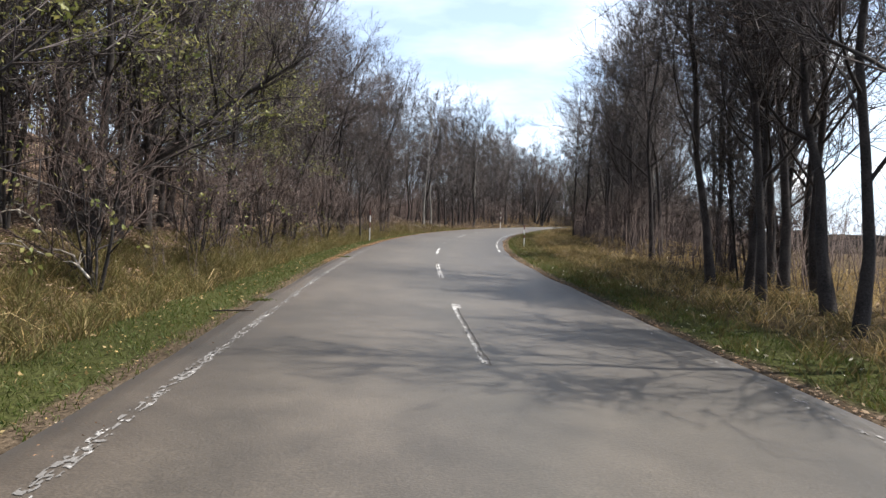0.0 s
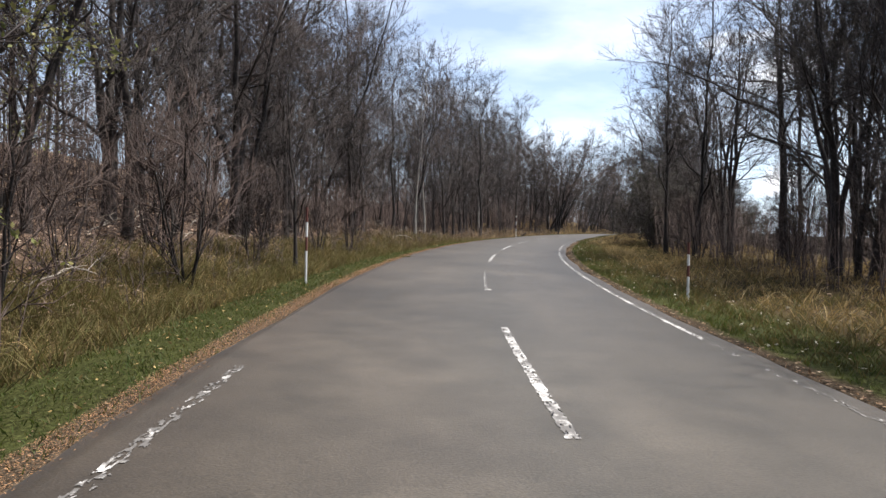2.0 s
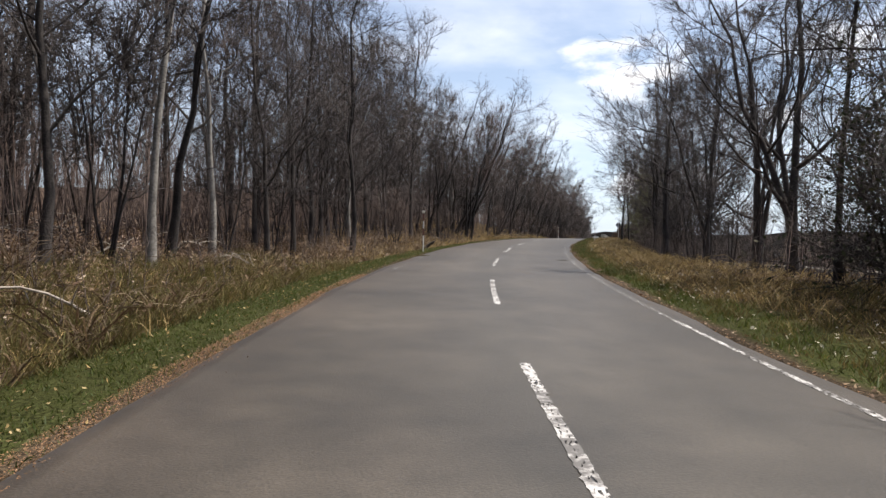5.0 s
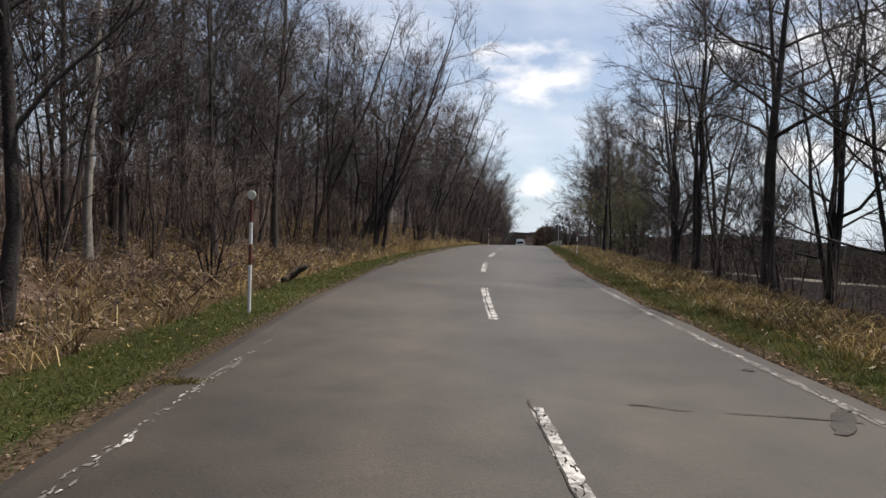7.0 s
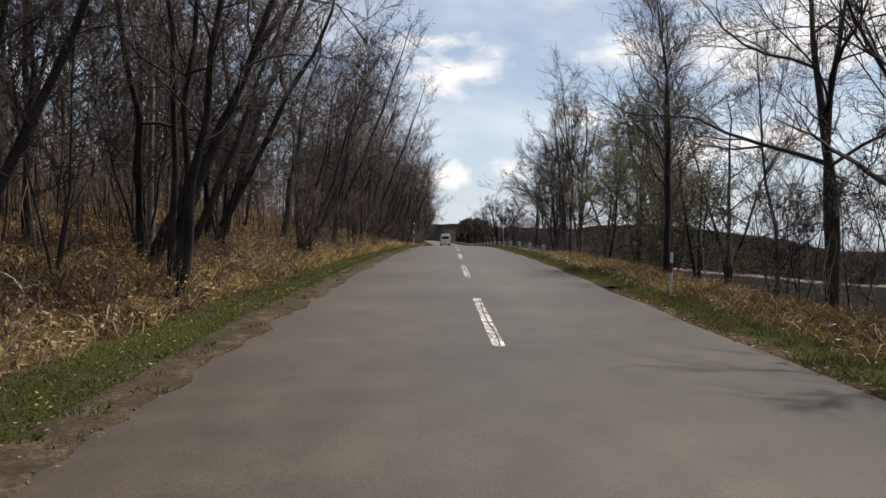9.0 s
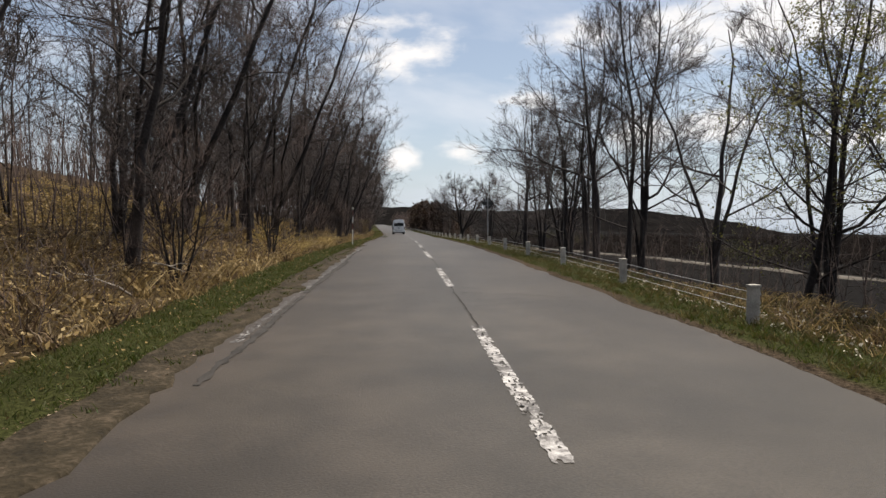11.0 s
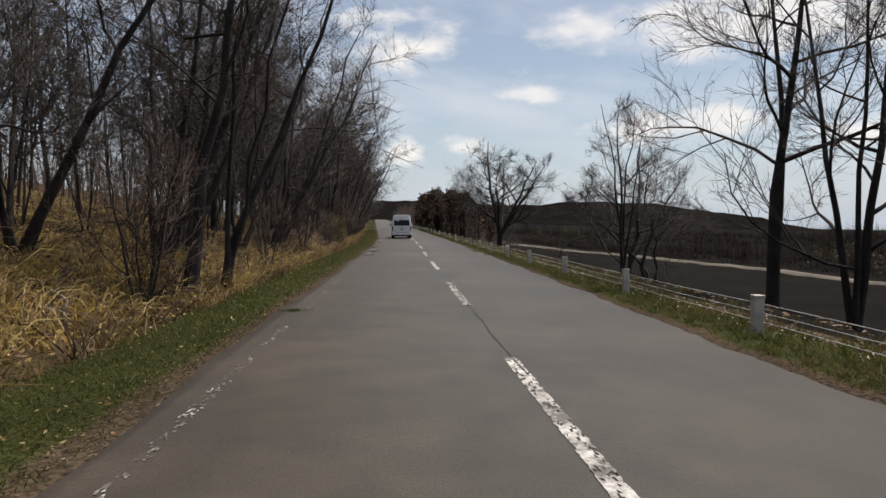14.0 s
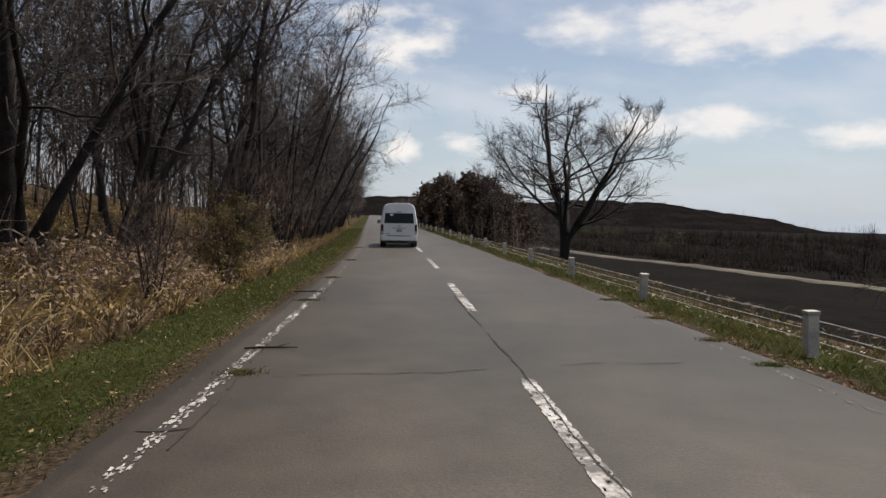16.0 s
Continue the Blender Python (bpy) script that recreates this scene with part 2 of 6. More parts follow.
BARK = surface("bark", (0.0140, 0.0115, 0.0108), (0.0560, 0.0470, 0.0425), 2.2, 0.95, 24, 0.8, 0.02, vary=0.3)
BARK_PALE = surface("pale_bark", (0.09, 0.08, 0.07), (0.30, 0.28, 0.25), 1.6, 0.9, 18, 0.5, 0.01, vary=0.2)
TWIG = surface("twig", (0.0200, 0.0163, 0.0155), (0.0610, 0.0495, 0.0460), 1.0, 0.9, 6, 0.1, 0.005, vary=0.3)
TWIG_RED = surface("reddish_twig", (0.0270, 0.0188, 0.0165), (0.0780, 0.0555, 0.0470), 1.0, 0.9, 6, 0.1, 0.005, vary=0.3)
YOUNG_LEAF = island("young_leaf", [(0.100, 0.122, 0.032), (0.165, 0.165, 0.048), (0.210, 0.190, 0.070), (0.125, 0.138, 0.038), (0.150, 0.122, 0.055)], 0.6, 0.35)
FRESH_LEAF = island("fresh_leaf", [(0.11, 0.12, 0.045), (0.16, 0.16, 0.065), (0.09, 0.095, 0.04), (0.18, 0.165, 0.085)], 0.6, 0.35)
RUST = island("rusty_crumbs", [(0.1350, 0.0743, 0.0396), (0.2250, 0.1215, 0.0600), (0.3000, 0.1688, 0.0900), (0.1050, 0.0621, 0.0360)], 0.8, 0.1)
RUSSET_LEAF = island("russet_leaf", [(0.04, 0.024, 0.017), (0.065, 0.036, 0.024), (0.055, 0.040, 0.022), (0.085, 0.052, 0.034)], 0.8, 0.15)
OLIVE_LEAF = island("olive_leaf", [(0.11, 0.095, 0.032), (0.16, 0.120, 0.045), (0.13, 0.085, 0.04)], 0.8, 0.25)
NEEDLE = island("dark_leaf", [(0.02, 0.026, 0.014), (0.04, 0.045, 0.022), (0.06, 0.05, 0.03)], 0.7, 0.15)
GREEN_BLADE = island("green_blade", [(0.034, 0.054, 0.009), (0.050, 0.071, 0.012), (0.066, 0.080, 0.015), (0.095, 0.083, 0.028), (0.038, 0.062, 0.010), (0.074, 0.066, 0.022)], 0.6, 0.4)
DRY_BLADE = island("dry_blade", [(0.1500, 0.0991, 0.0411), (0.2476, 0.1728, 0.0702), (0.3600, 0.2549, 0.1113), (0.1200, 0.0850, 0.0387), (0.4650, 0.3540, 0.1815)], 0.8, 0.3)
WEED_BLADE = island("weed_blade", [(0.066, 0.058, 0.020), (0.105, 0.085, 0.028), (0.078, 0.078, 0.022), (0.165, 0.125, 0.050), (0.085, 0.058, 0.028), (0.070, 0.076, 0.020)], 0.8, 0.35)
PINK_LEAF = island("faded_leaf", [(0.17, 0.108, 0.078), (0.27, 0.185, 0.135), (0.36, 0.262, 0.20), (0.12, 0.078, 0.058), (0.50, 0.40, 0.32)], 0.85, 0.15)
PALE_LEAF = island("bleached_leaf", [(0.42, 0.38, 0.30), (0.55, 0.51, 0.42), (0.30, 0.26, 0.19), (0.62, 0.59, 0.50)], 0.8, 0.25)
GOLD_BLADE = island("gold_blade", [(0.42, 0.29, 0.085), (0.50, 0.37, 0.12), (0.34, 0.22, 0.065), (0.46, 0.36, 0.16), (0.28, 0.17, 0.06), (0.38, 0.32, 0.09)], 0.8, 0.3)
BROWN_BLADE = island("brown_blade", [(0.055, 0.034, 0.020), (0.10, 0.062, 0.034), (0.15, 0.100, 0.058), (0.045, 0.028, 0.018), (0.26, 0.20, 0.13), (0.08, 0.058, 0.030)], 0.85, 0.25)
DEAD_LEAF = island("dead_leaf", [(0.09, 0.055, 0.035), (0.16, 0.105, 0.065), (0.22, 0.155, 0.095), (0.12, 0.07, 0.045), (0.34, 0.27, 0.2)], 0.8, 0.15)


def ground_material():
    """Grass by the road, weeds and dead leaves under the trees, a dark ploughed field in the valley."""
    m = bpy.data.materials.new("verge_and_forest_floor")
    m.use_nodes = True
    n, l = m.node_tree.nodes, m.node_tree.links
    b = n["Principled BSDF"]
    b.inputs["Roughness"].default_value = 1.0
    b.inputs["Specular IOR Level"].default_value = 0.03
    co, at = n.new("ShaderNodeTexCoord"), n.new("ShaderNodeAttribute")
    at.attribute_name = "zone"
    jag, big, fine = (n.new("ShaderNodeTexNoise") for _ in range(3))
    for t, s, d in ((jag, 0.9, 6), (big, 0.35, 4), (fine, 20.0, 8)):
        t.inputs["Scale"].default_value, t.inputs["Detail"].default_value = s, d
        l.new(co.outputs["Object"], t.inputs["Vector"])
    sh = n.new("ShaderNodeMath")
    sh.operation, sh.inputs[1].default_value = "MULTIPLY_ADD", 0.16
    l.new(jag.outputs["Fac"], sh.inputs[0])
    l.new(at.outputs["Fac"], sh.inputs[2])
    sub = n.new("ShaderNodeMath")
    sub.operation, sub.inputs[1].default_value = "SUBTRACT", 0.08
    l.new(sh.outputs[0], sub.inputs[0])
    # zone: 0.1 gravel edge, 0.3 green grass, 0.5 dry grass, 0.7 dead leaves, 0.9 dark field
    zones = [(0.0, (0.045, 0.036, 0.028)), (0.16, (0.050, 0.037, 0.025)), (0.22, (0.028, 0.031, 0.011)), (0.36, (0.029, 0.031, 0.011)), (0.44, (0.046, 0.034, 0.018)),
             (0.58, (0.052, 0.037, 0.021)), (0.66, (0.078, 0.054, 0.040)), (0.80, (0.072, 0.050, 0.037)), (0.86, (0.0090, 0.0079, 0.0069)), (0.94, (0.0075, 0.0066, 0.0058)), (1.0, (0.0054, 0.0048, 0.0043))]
    r = ramp(n, zones)
    l.new(sub.outputs[0], r.inputs[0])
    br = n.new("ShaderNodeMapRange")
    br.inputs["From Min"].default_value, br.inputs["From Max"].default_value = 0.3, 0.7
    br.inputs["To Min"].default_value, br.inputs["To Max"].default_value = 0.3, 1.7
    l.new(fine.outputs["Fac"], br.inputs["Value"])
    br2 = n.new("ShaderNodeMapRange")
    br2.inputs["From Min"].default_value, br2.inputs["From Max"].default_value = 0.3, 0.7
    br2.inputs["To Min"].default_value, br2.inputs["To Max"].default_value = 0.75, 1.25
    l.new(big.outputs["Fac"], br2.inputs["Value"])
    mul = n.new("ShaderNodeMath")
    mul.operation = "MULTIPLY"
    l.new(br.outputs[0], mul.inputs[0])
    l.new(br2.outputs[0], mul.inputs[1])
    hsv = n.new("ShaderNodeHueSaturation")
    l.new(mul.outputs[0], hsv.inputs["Value"])
    l.new(r.outputs[0], hsv.inputs["Color"])
    l.new(hsv.outputs[0], b.inputs["Base Color"])
    bp = n.new("ShaderNodeBump")
    bp.inputs["Strength"].default_value, bp.inputs["Distance"].default_value = 0.9, 0.05
    l.new(fine.outputs["Fac"], bp.inputs["Height"])
    l.new(bp.outputs[0], b.inputs["Normal"])
    return m


def asphalt_material():
    """Old grey asphalt: stones, broad stains, wheel tracks and a darker, dirtier edge."""
    m = bpy.data.materials.new("worn_asphalt")
    m.use_nodes = True
    n, l = m.node_tree.nodes, m.node_tree.links
    b = n["Principled BSDF"]
    b.inputs["Roughness"].default_value = 0.6
    b.inputs["Specular IOR Level"].default_value = 0.4
    b.inputs["Sheen Weight"].default_value, b.inputs["Sheen Roughness"].default_value = 0.07, 0.3  # fine pale dust
    b.inputs["Sheen Tint"].default_value = (1.0, 0.93, 0.82, 1)
    co, at = n.new("ShaderNodeTexCoord"), n.new("ShaderNodeAttribute")
    at.attribute_name = "across"
    stain, grain, patch = (n.new("ShaderNodeTexNoise") for _ in range(3))
    for t, s, d in ((stain, 0.35, 6), (grain, 55.0, 4), (patch, 1.8, 5)):
        t.inputs["Scale"].default_value, t.inputs["Detail"].default_value = s, d
        l.new(co.outputs["Object"], t.inputs["Vector"])
    wob = n.new("ShaderNodeMath")
    wob.operation, wob.inputs[1].default_value = "MULTIPLY_ADD", 0.06
    l.new(patch.outputs["Fac"], wob.inputs[0])
    l.new(at.outputs["Fac"], wob.inputs[2])
    tr = ramp(n, [(0.0, (0.036, 0.027, 0.0195)), (0.09, (0.0385, 0.0300, 0.0225)), (0.2, (0.0425, 0.0345, 0.0262)), (0.36, (0.0490, 0.0402, 0.0308)), (0.53, (0.0402, 0.0343, 0.0268)),
                  (0.66, (0.0480, 0.0400, 0.0310)), (0.84, (0.0385, 0.0318, 0.0246)), (0.97, (0.0310, 0.0250, 0.0190))])
    l.new(wob.outputs[0], tr.inputs[0])
    f1, f2, f3 = (n.new("ShaderNodeMapRange") for _ in range(3))
    for f, lo, hi, src in ((f1, 0.60, 1.24, stain), (f2, 0.66, 1.34, grain), (f3, 0.74, 1.18, patch)):
        f.inputs["From Min"].default_value, f.inputs["From Max"].default_value = 0.3, 0.7
        f.inputs["To Min"].default_value, f.inputs["To Max"].default_value = lo, hi
        l.new(src.outputs["Fac"], f.inputs["Value"])
    p1, p2 = n.new("ShaderNodeMath"), n.new("ShaderNodeMath")
    p1.operation = p2.operation = "MULTIPLY"
    l.new(f1.outputs[0], p1.inputs[0])
    l.new(f2.outputs[0], p1.inputs[1])
    l.new(p1.outputs[0], p2.inputs[0])
    l.new(f3.outputs[0], p2.inputs[1])
    hsv = n.new("ShaderNodeHueSaturation")
    l.new(p2.outputs[0], hsv.inputs["Value"])
    l.new(tr.outputs[0], hsv.inputs["Color"])
    l.new(hsv.outputs[0], b.inputs["Base Color"])
    bp = n.new("ShaderNodeBump")
    bp.inputs["Strength"].default_value, bp.inputs["Distance"].default_value = 0.5, 0.006
    l.new(grain.outputs["Fac"], bp.inputs["Height"])
    l.new(bp.outputs[0], b.inputs["Normal"])
    return m


def paint_material(name, worn):
    """White road paint, worn through to the asphalt in flecks."""
    m = bpy.data.materials.new(name)
    m.use_nodes = True
    n, l = m.node_tree.nodes, m.node_tree.links
    b = n["Principled BSDF"]
    b.inputs["Roughness"].default_value = 0.7
    co = n.new("ShaderNodeTexCoord")
    t, t2 = n.new("ShaderNodeTexNoise"), n.new("ShaderNodeTexNoise")
    for q, s, d in ((t, 3.0, 8), (t2, 18.0, 6)):
        q.inputs["Scale"].default_value, q.inputs["Detail"].default_value = s, d
        q.inputs["Roughness"].default_value = 0.7
        l.new(co.outputs["Object"], q.inputs["Vector"])
    ad = n.new("ShaderNodeMath")
    ad.operation, ad.inputs[1].default_value = "MULTIPLY_ADD", 0.6
    l.new(t2.outputs["Fac"], ad.inputs[0])
    l.new(t.outputs["Fac"], ad.inputs[2])
    r = ramp(n, [(worn, (0.088, 0.082, 0.077)), (worn + 0.08, (0.24, 0.23, 0.22)), (worn + 0.26, (0.52, 0.51, 0.49))])
    l.new(ad.outputs[0], r.inputs[0])
    l.new(r.outputs[0], b.inputs["Base Color"])
    return m


GROUND, ASPHALT = ground_material(), asphalt_material()
PAINT, PAINT_WORN = paint_material("road_paint", 0.72), paint_material("worn_road_paint", 0.82)
CRACK = surface("crack_filler", (0.018, 0.016, 0.014), (0.05, 0.045, 0.04), 3, 0.9)
SHOULDER = surface("dirty_shoulder", (0.020, 0.017, 0.012), (0.080, 0.062, 0.044), 3.4, 0.95, 20, 1.0, 0.03, mid=(0.036, 0.029, 0.019), spec=0.1)
CONCRETE = surface("weathered_concrete", (0.30, 0.28, 0.25), (0.6, 0.565, 0.51), 5, 0.85, 60, 0.4, 0.004, vary=0.12)
STEEL = surface("galvanised_steel", (0.34, 0.35, 0.36), (0.52, 0.53, 0.54), 6, 0.5, 50, 0.1, 0.002, metal=0.4)
PALE_TRACK = surface("pale_dry_bank", (0.06, 0.052, 0.041), (0.15, 0.133, 0.108), 0.2, 0.95, 4, 0.3, 0.02)
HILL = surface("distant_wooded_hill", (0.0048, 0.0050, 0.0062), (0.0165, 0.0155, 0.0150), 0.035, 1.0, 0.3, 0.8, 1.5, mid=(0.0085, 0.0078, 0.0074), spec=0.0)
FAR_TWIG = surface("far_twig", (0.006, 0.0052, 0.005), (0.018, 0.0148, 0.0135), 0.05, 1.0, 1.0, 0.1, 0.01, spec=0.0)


# ---- mesh helpers ----
def mesh_of(name, verts, tris, smooth=False):
    """A mesh from an array of corners and an array of triangles."""
    v, f = np.asarray(verts, np.float32).reshape(-1, 3), np.asarray(tris, np.int32).reshape(-1, 3)
    me = bpy.data.meshes.new(name)
    me.vertices.add(len(v))
    me.vertices.foreach_set("co", v.ravel())
    me.loops.add(f.size)
    me.loops.foreach_set("vertex_index", f.ravel())
    me.polygons.add(len(f))
    me.polygons.foreach_set("loop_start", np.arange(0, f.size, 3, dtype=np.int32))
    if smooth:
        me.polygons.foreach_set("use_smooth", np.ones(len(f), bool))
    me.update(calc_edges=True)
    return me


class Heap:
    """Gathers corners and triangles of many small forms."""

    def __init__(self):
        self.v, self.f, self.n = [], [], 0

    def add(self, v, f):
        v = np.asarray(v, float).reshape(-1, 3)
        self.f.append(np.asarray(f, int).reshape(-1, 3) + self.n)
        self.v.append(v)
        self.n += len(v)

    def tube(self, path, radii, sides=5, close=False):
        path, radii = np.asarray(path, float), np.asarray(radii, float)
        d = np.gradient(path, axis=0)
        d /= np.linalg.norm(d, axis=1)[:, None] + 1e-9
        ref = np.where(np.abs(d[:, 2:3]) > 0.9, np.array([[1.0, 0, 0]]), np.array([[0, 0, 1.0]]))
        u = np.cross(d, ref)
        u /= np.linalg.norm(u, axis=1)[:, None]
        w = np.cross(d, u)
        for i in range(1, len(path)):  # keep the rings from twisting
            if abs(d[i, 2]) > 0.9 and abs(d[i - 1, 2]) <= 0.9 or abs(d[i, 2]) <= 0.9 and abs(d[i - 1, 2]) > 0.9:
                u[i] = u[i - 1] - d[i] * (u[i - 1] @ d[i])
                u[i] /= np.linalg.norm(u[i]) + 1e-9
                w[i] = np.cross(d[i], u[i])
        ang = np.arange(sides) * 2 * np.pi / sides
        ring = path[:, None] + radii[:, None, None] * (np.cos(ang)[None, :, None] * u[:, None] + np.sin(ang)[None, :, None] * w[:, None])
        n, k = len(path), sides
        i, j = np.meshgrid(np.arange(n - 1), np.arange(k), indexing="ij")
        a_, b_ = i * k + j, i * k + (j + 1) % k
        f = np.concatenate([np.stack([a_, b_, b_ + k], -1).reshape(-1, 3), np.stack([a_, b_ + k, a_ + k], -1).reshape(-1, 3)])
        if close:
            f = np.concatenate([f, [[(n - 1) * k, (n - 1) * k + q, (n - 1) * k + q + 1] for q in range(1, k - 1)], [[0, q + 1, q] for q in range(1, k - 1)]])
        self.add(ring.reshape(-1, 3), f)

    def spikes(self, base, tip, radius):
        """Three-sided twigs from base to tip."""
        base, tip = np.asarray(base, float), np.asarray(tip, float)
        d = tip - base
        ref = np.where(np.abs(d[:, 2:3]) > 0.8 * np.linalg.norm(d, axis=1)[:, None], np.array([[1.0, 0, 0]]), np.array([[0, 0, 1.0]]))
        u = np.cross(d, ref)
        u /= np.linalg.norm(u, axis=1)[:, None] + 1e-9
        w = np.cross(d, u)
        w /= np.linalg.norm(w, axis=1)[:, None] + 1e-9
        r = np.broadcast_to(np.asarray(radius, float), (len(base),))[:, None]
        v = np.stack([base + r * u, base + r * (-0.5 * u + 0.87 * w), base + r * (-0.5 * u - 0.87 * w), tip], 1)
        k = np.arange(len(base))[:, None, None] * 4
        self.add(v.reshape(-1, 3), (k + np.array([[[0, 1, 3], [1, 2, 3], [2, 0, 3]]])).reshape(-1, 3))

    def leaves(self, at, size, rng, up=0.0):
        """Small folded leaves, turned at random: two triangles that meet at the rib."""
        n = len(at)
        a1 = rng.normal(size=(n, 3)) * [1, 1, 1 - up]
        a1 /= np.linalg.norm(a1, axis=1)[:, None] + 1e-9
        a2 = np.cross(a1, rng.normal(size=(n, 3)) + [0, 0, up * 3])
        a2 /= np.linalg.norm(a2, axis=1)[:, None] + 1e-9
        a3 = np.cross(a1, a2)
        s = (np.broadcast_to(size, (n,)) * rng.uniform(0.6, 1.4, n))[:, None]
        v = np.stack([at - a1 * s, at + a2 * s * 0.5 + a3 * s * 0.15, at + a1 * s, at - a2 * s * 0.5 + a3 * s * 0.15], 1)
        k = np.arange(n)[:, None, None] * 4
        self.add(v.reshape(-1, 3), (k + np.array([[[0, 1, 2], [0, 2, 3]]])).reshape(-1, 3))

    def blades(self, root, tip, width, rng):
        """Grass blades: a bent strip of three triangles."""
        n = len(root)
        d = tip - root
        side = np.cross(d, rng.normal(size=(n, 3)))
        side /= np.linalg.norm(side, axis=1)[:, None] + 1e-9
        side *= (np.broadcast_to(width, (n,)) * 0.5)[:, None]
        mid = root + d * 0.55 + np.array([0, 0, 1.0]) * (np.linalg.norm(d[:, :2], axis=1) * 0.22)[:, None]
        v = np.stack([root - side, root + side, mid - side * 0.7, mid + side * 0.7, tip], 1)
        k = np.arange(n)[:, None, None] * 5
        self.add(v.reshape(-1, 3), (k + np.array([[[0, 1, 3], [0, 3, 2], [2, 3, 4]]])).reshape(-1, 3))

    def arrays(self):
        return np.concatenate(self.v), np.concatenate(self.f)

    def mesh(self, name, smooth=False):
        return mesh_of(name, *self.arrays(), smooth)


def part(name, data, material, parent, label=""):
    """One mesh as a part under a thing or a part."""
    me = data if isinstance(data, bpy.types.Mesh) else data.mesh(name)
    if isinstance(data, Heap) or not me.materials:
        me.materials.append(material)
    ob = new(name, me)
    ob.parent = parent
    return tagged(ob, label) if label else ob


def thing(name, data, material, label, category, group="", kind=""):
    me = data if isinstance(data, bpy.types.Mesh) else data.mesh(name)
    me.materials.append(material)
    return tagged(new(name, me), label, category, group, kind)


def shaped(build, bevel=0.0, seg=2, smooth=False):
    """A mesh from bmesh code, with its edges rounded."""
    bm = bmesh.new()
    build(bm)
    if bevel:
        bmesh.ops.bevel(bm, geom=[e_ for e_ in bm.edges if e_.calc_face_angle(0) > 0.5], offset=bevel, segments=seg, profile=0.7, affect="EDGES", clamp_overlap=True)
    me = bpy.data.meshes.new("form")
    bm.to_mesh(me)
    bm.free()
    if smooth:
        me.polygons.foreach_set("use_smooth", np.ones(len(me.polygons), bool))
    return me


def block(bm, x0, x1, y0, y1, z0, z1):
    bmesh.ops.create_cube(bm, size=1, matrix=Matrix.Translation(((x0 + x1) / 2, (y0 + y1) / 2, (z0 + z1) / 2)) @ Matrix.Diagonal((x1 - x0, y1 - y0, z1 - z0, 1)))


def rod(bm, r1, r2, m, length, sides=16):
    bmesh.ops.create_cone(bm, cap_ends=True, segments=sides, radius1=r1, radius2=r2, depth=length, matrix=m)


# ---- the road's line ----
RS = np.arange(-20.0, 901.0, 1.0)
_k = np.interp(RS, np.arange(-20, 301, 10.0), BEND) / 1000
_k[RS > 250] = 0.0
_h = np.cumsum(_k)
_h -= np.interp(0, RS, _h)
_g = np.interp(RS, np.arange(-20, 301, 20.0), GRADE) / 100
_g[RS > 260] = -0.002
RH = _h
RX, RY, RZ = np.cumsum(np.sin(_h)), np.cumsum(np.cos(_h)), np.cumsum(_g)
RX, RY, RZ = (q - np.interp(0, RS, q) for q in (RX, RY, RZ))
RB = np.interp(RS, np.arange(-20, 301, 40.0), FALL) / 100


def smooth01(x):
    x = np.clip(x, 0, 1)
    return x * x * (3 - 2 * x)


def lie(s, off):
    """Height of the land over the road's middle, off metres to the right of it."""
    s, off = np.broadcast_arrays(np.asarray(s, float), np.asarray(off, float))
    fall = np.interp(s, RS, RB)
    inner = np.clip(off, EDGE_LEFT, EDGE_RIGHT)
    z = -fall * inner - 0.012 * np.abs(inner)
    wave = 0.10 * np.sin(s * 0.23 + off * 0.31) + 0.07 * np.sin(s * 0.57 - off * 0.43) + 0.05 * np.sin(s * 1.1 + off * 0.9)
    # left: a grassy verge, a shallow ditch, then the wooded slope
    lo = np.maximum(EDGE_LEFT - off, 0)
    up = np.interp(s, [-20, 20, 40, 65, 85, 110, 140, 200, 240, 300], [0.26, 0.33, 0.32, 0.27, 0.13, 0.13, 0.24, 0.25, 0.19, 0.1])
    zl = -0.03 * np.minimum(lo, 1) - 0.16 * smooth01((lo - 0.6) / 1.8) + up * np.maximum(lo - 2.6, 0) * 1.0
    zl = np.where(lo > 26, zl - up * (lo - 26) * 0.8, zl) + wave * smooth01((lo - 1.5) / 4)
    # right: a verge, then level ground that drops to the valley further on
    ro = np.maximum(off - EDGE_RIGHT, 0)
    deep = np.interp(s, [-20, 60, 90, 130, 160, 330, 500], [2.0, 2.4, 3.4, 4.6, 5.6, 5.6, 4.0])
    start = np.interp(s, [-20, 40, 72, 90, 120, 150], [18, 15, 8, 3.2, 2.6, 2.0])
    wide = np.interp(s, [-20, 60, 90, 120, 160], [30, 24, 11, 11, 14])
    zr = -0.03 * smooth01(ro / 0.8) - 0.05 * smooth01((ro - 1) / 3) - deep * smooth01((ro - start) / wide) + wave * smooth01((ro - 1.5) / 4) * 0.8
    return z + np.where(off < EDGE_LEFT, zl, 0) + np.where(off > EDGE_RIGHT, zr, 0)


def on(s, off, dz=0.0):
    """World places of points on the land."""
    s, off = np.broadcast_arrays(np.asarray(s, float), np.asarray(off, float))
    hd, x, y, z = (np.interp(s, RS, q) for q in (RH, RX, RY, RZ))
    return np.stack([x + off * np.cos(hd), y - off * np.sin(hd), z + lie(s, off) + dz], -1)


def heading(s):
    return float(np.interp(s, RS, RH))


def grid_tris(n, m):
    i, j = np.meshgrid(np.arange(n - 1), np.arange(m - 1), indexing="ij")
    q = i * m + j
    return np.concatenate([np.stack([q, q + 1, q + m + 1], -1).reshape(-1, 3), np.stack([q, q + m + 1, q + m], -1).reshape(-1, 3)])


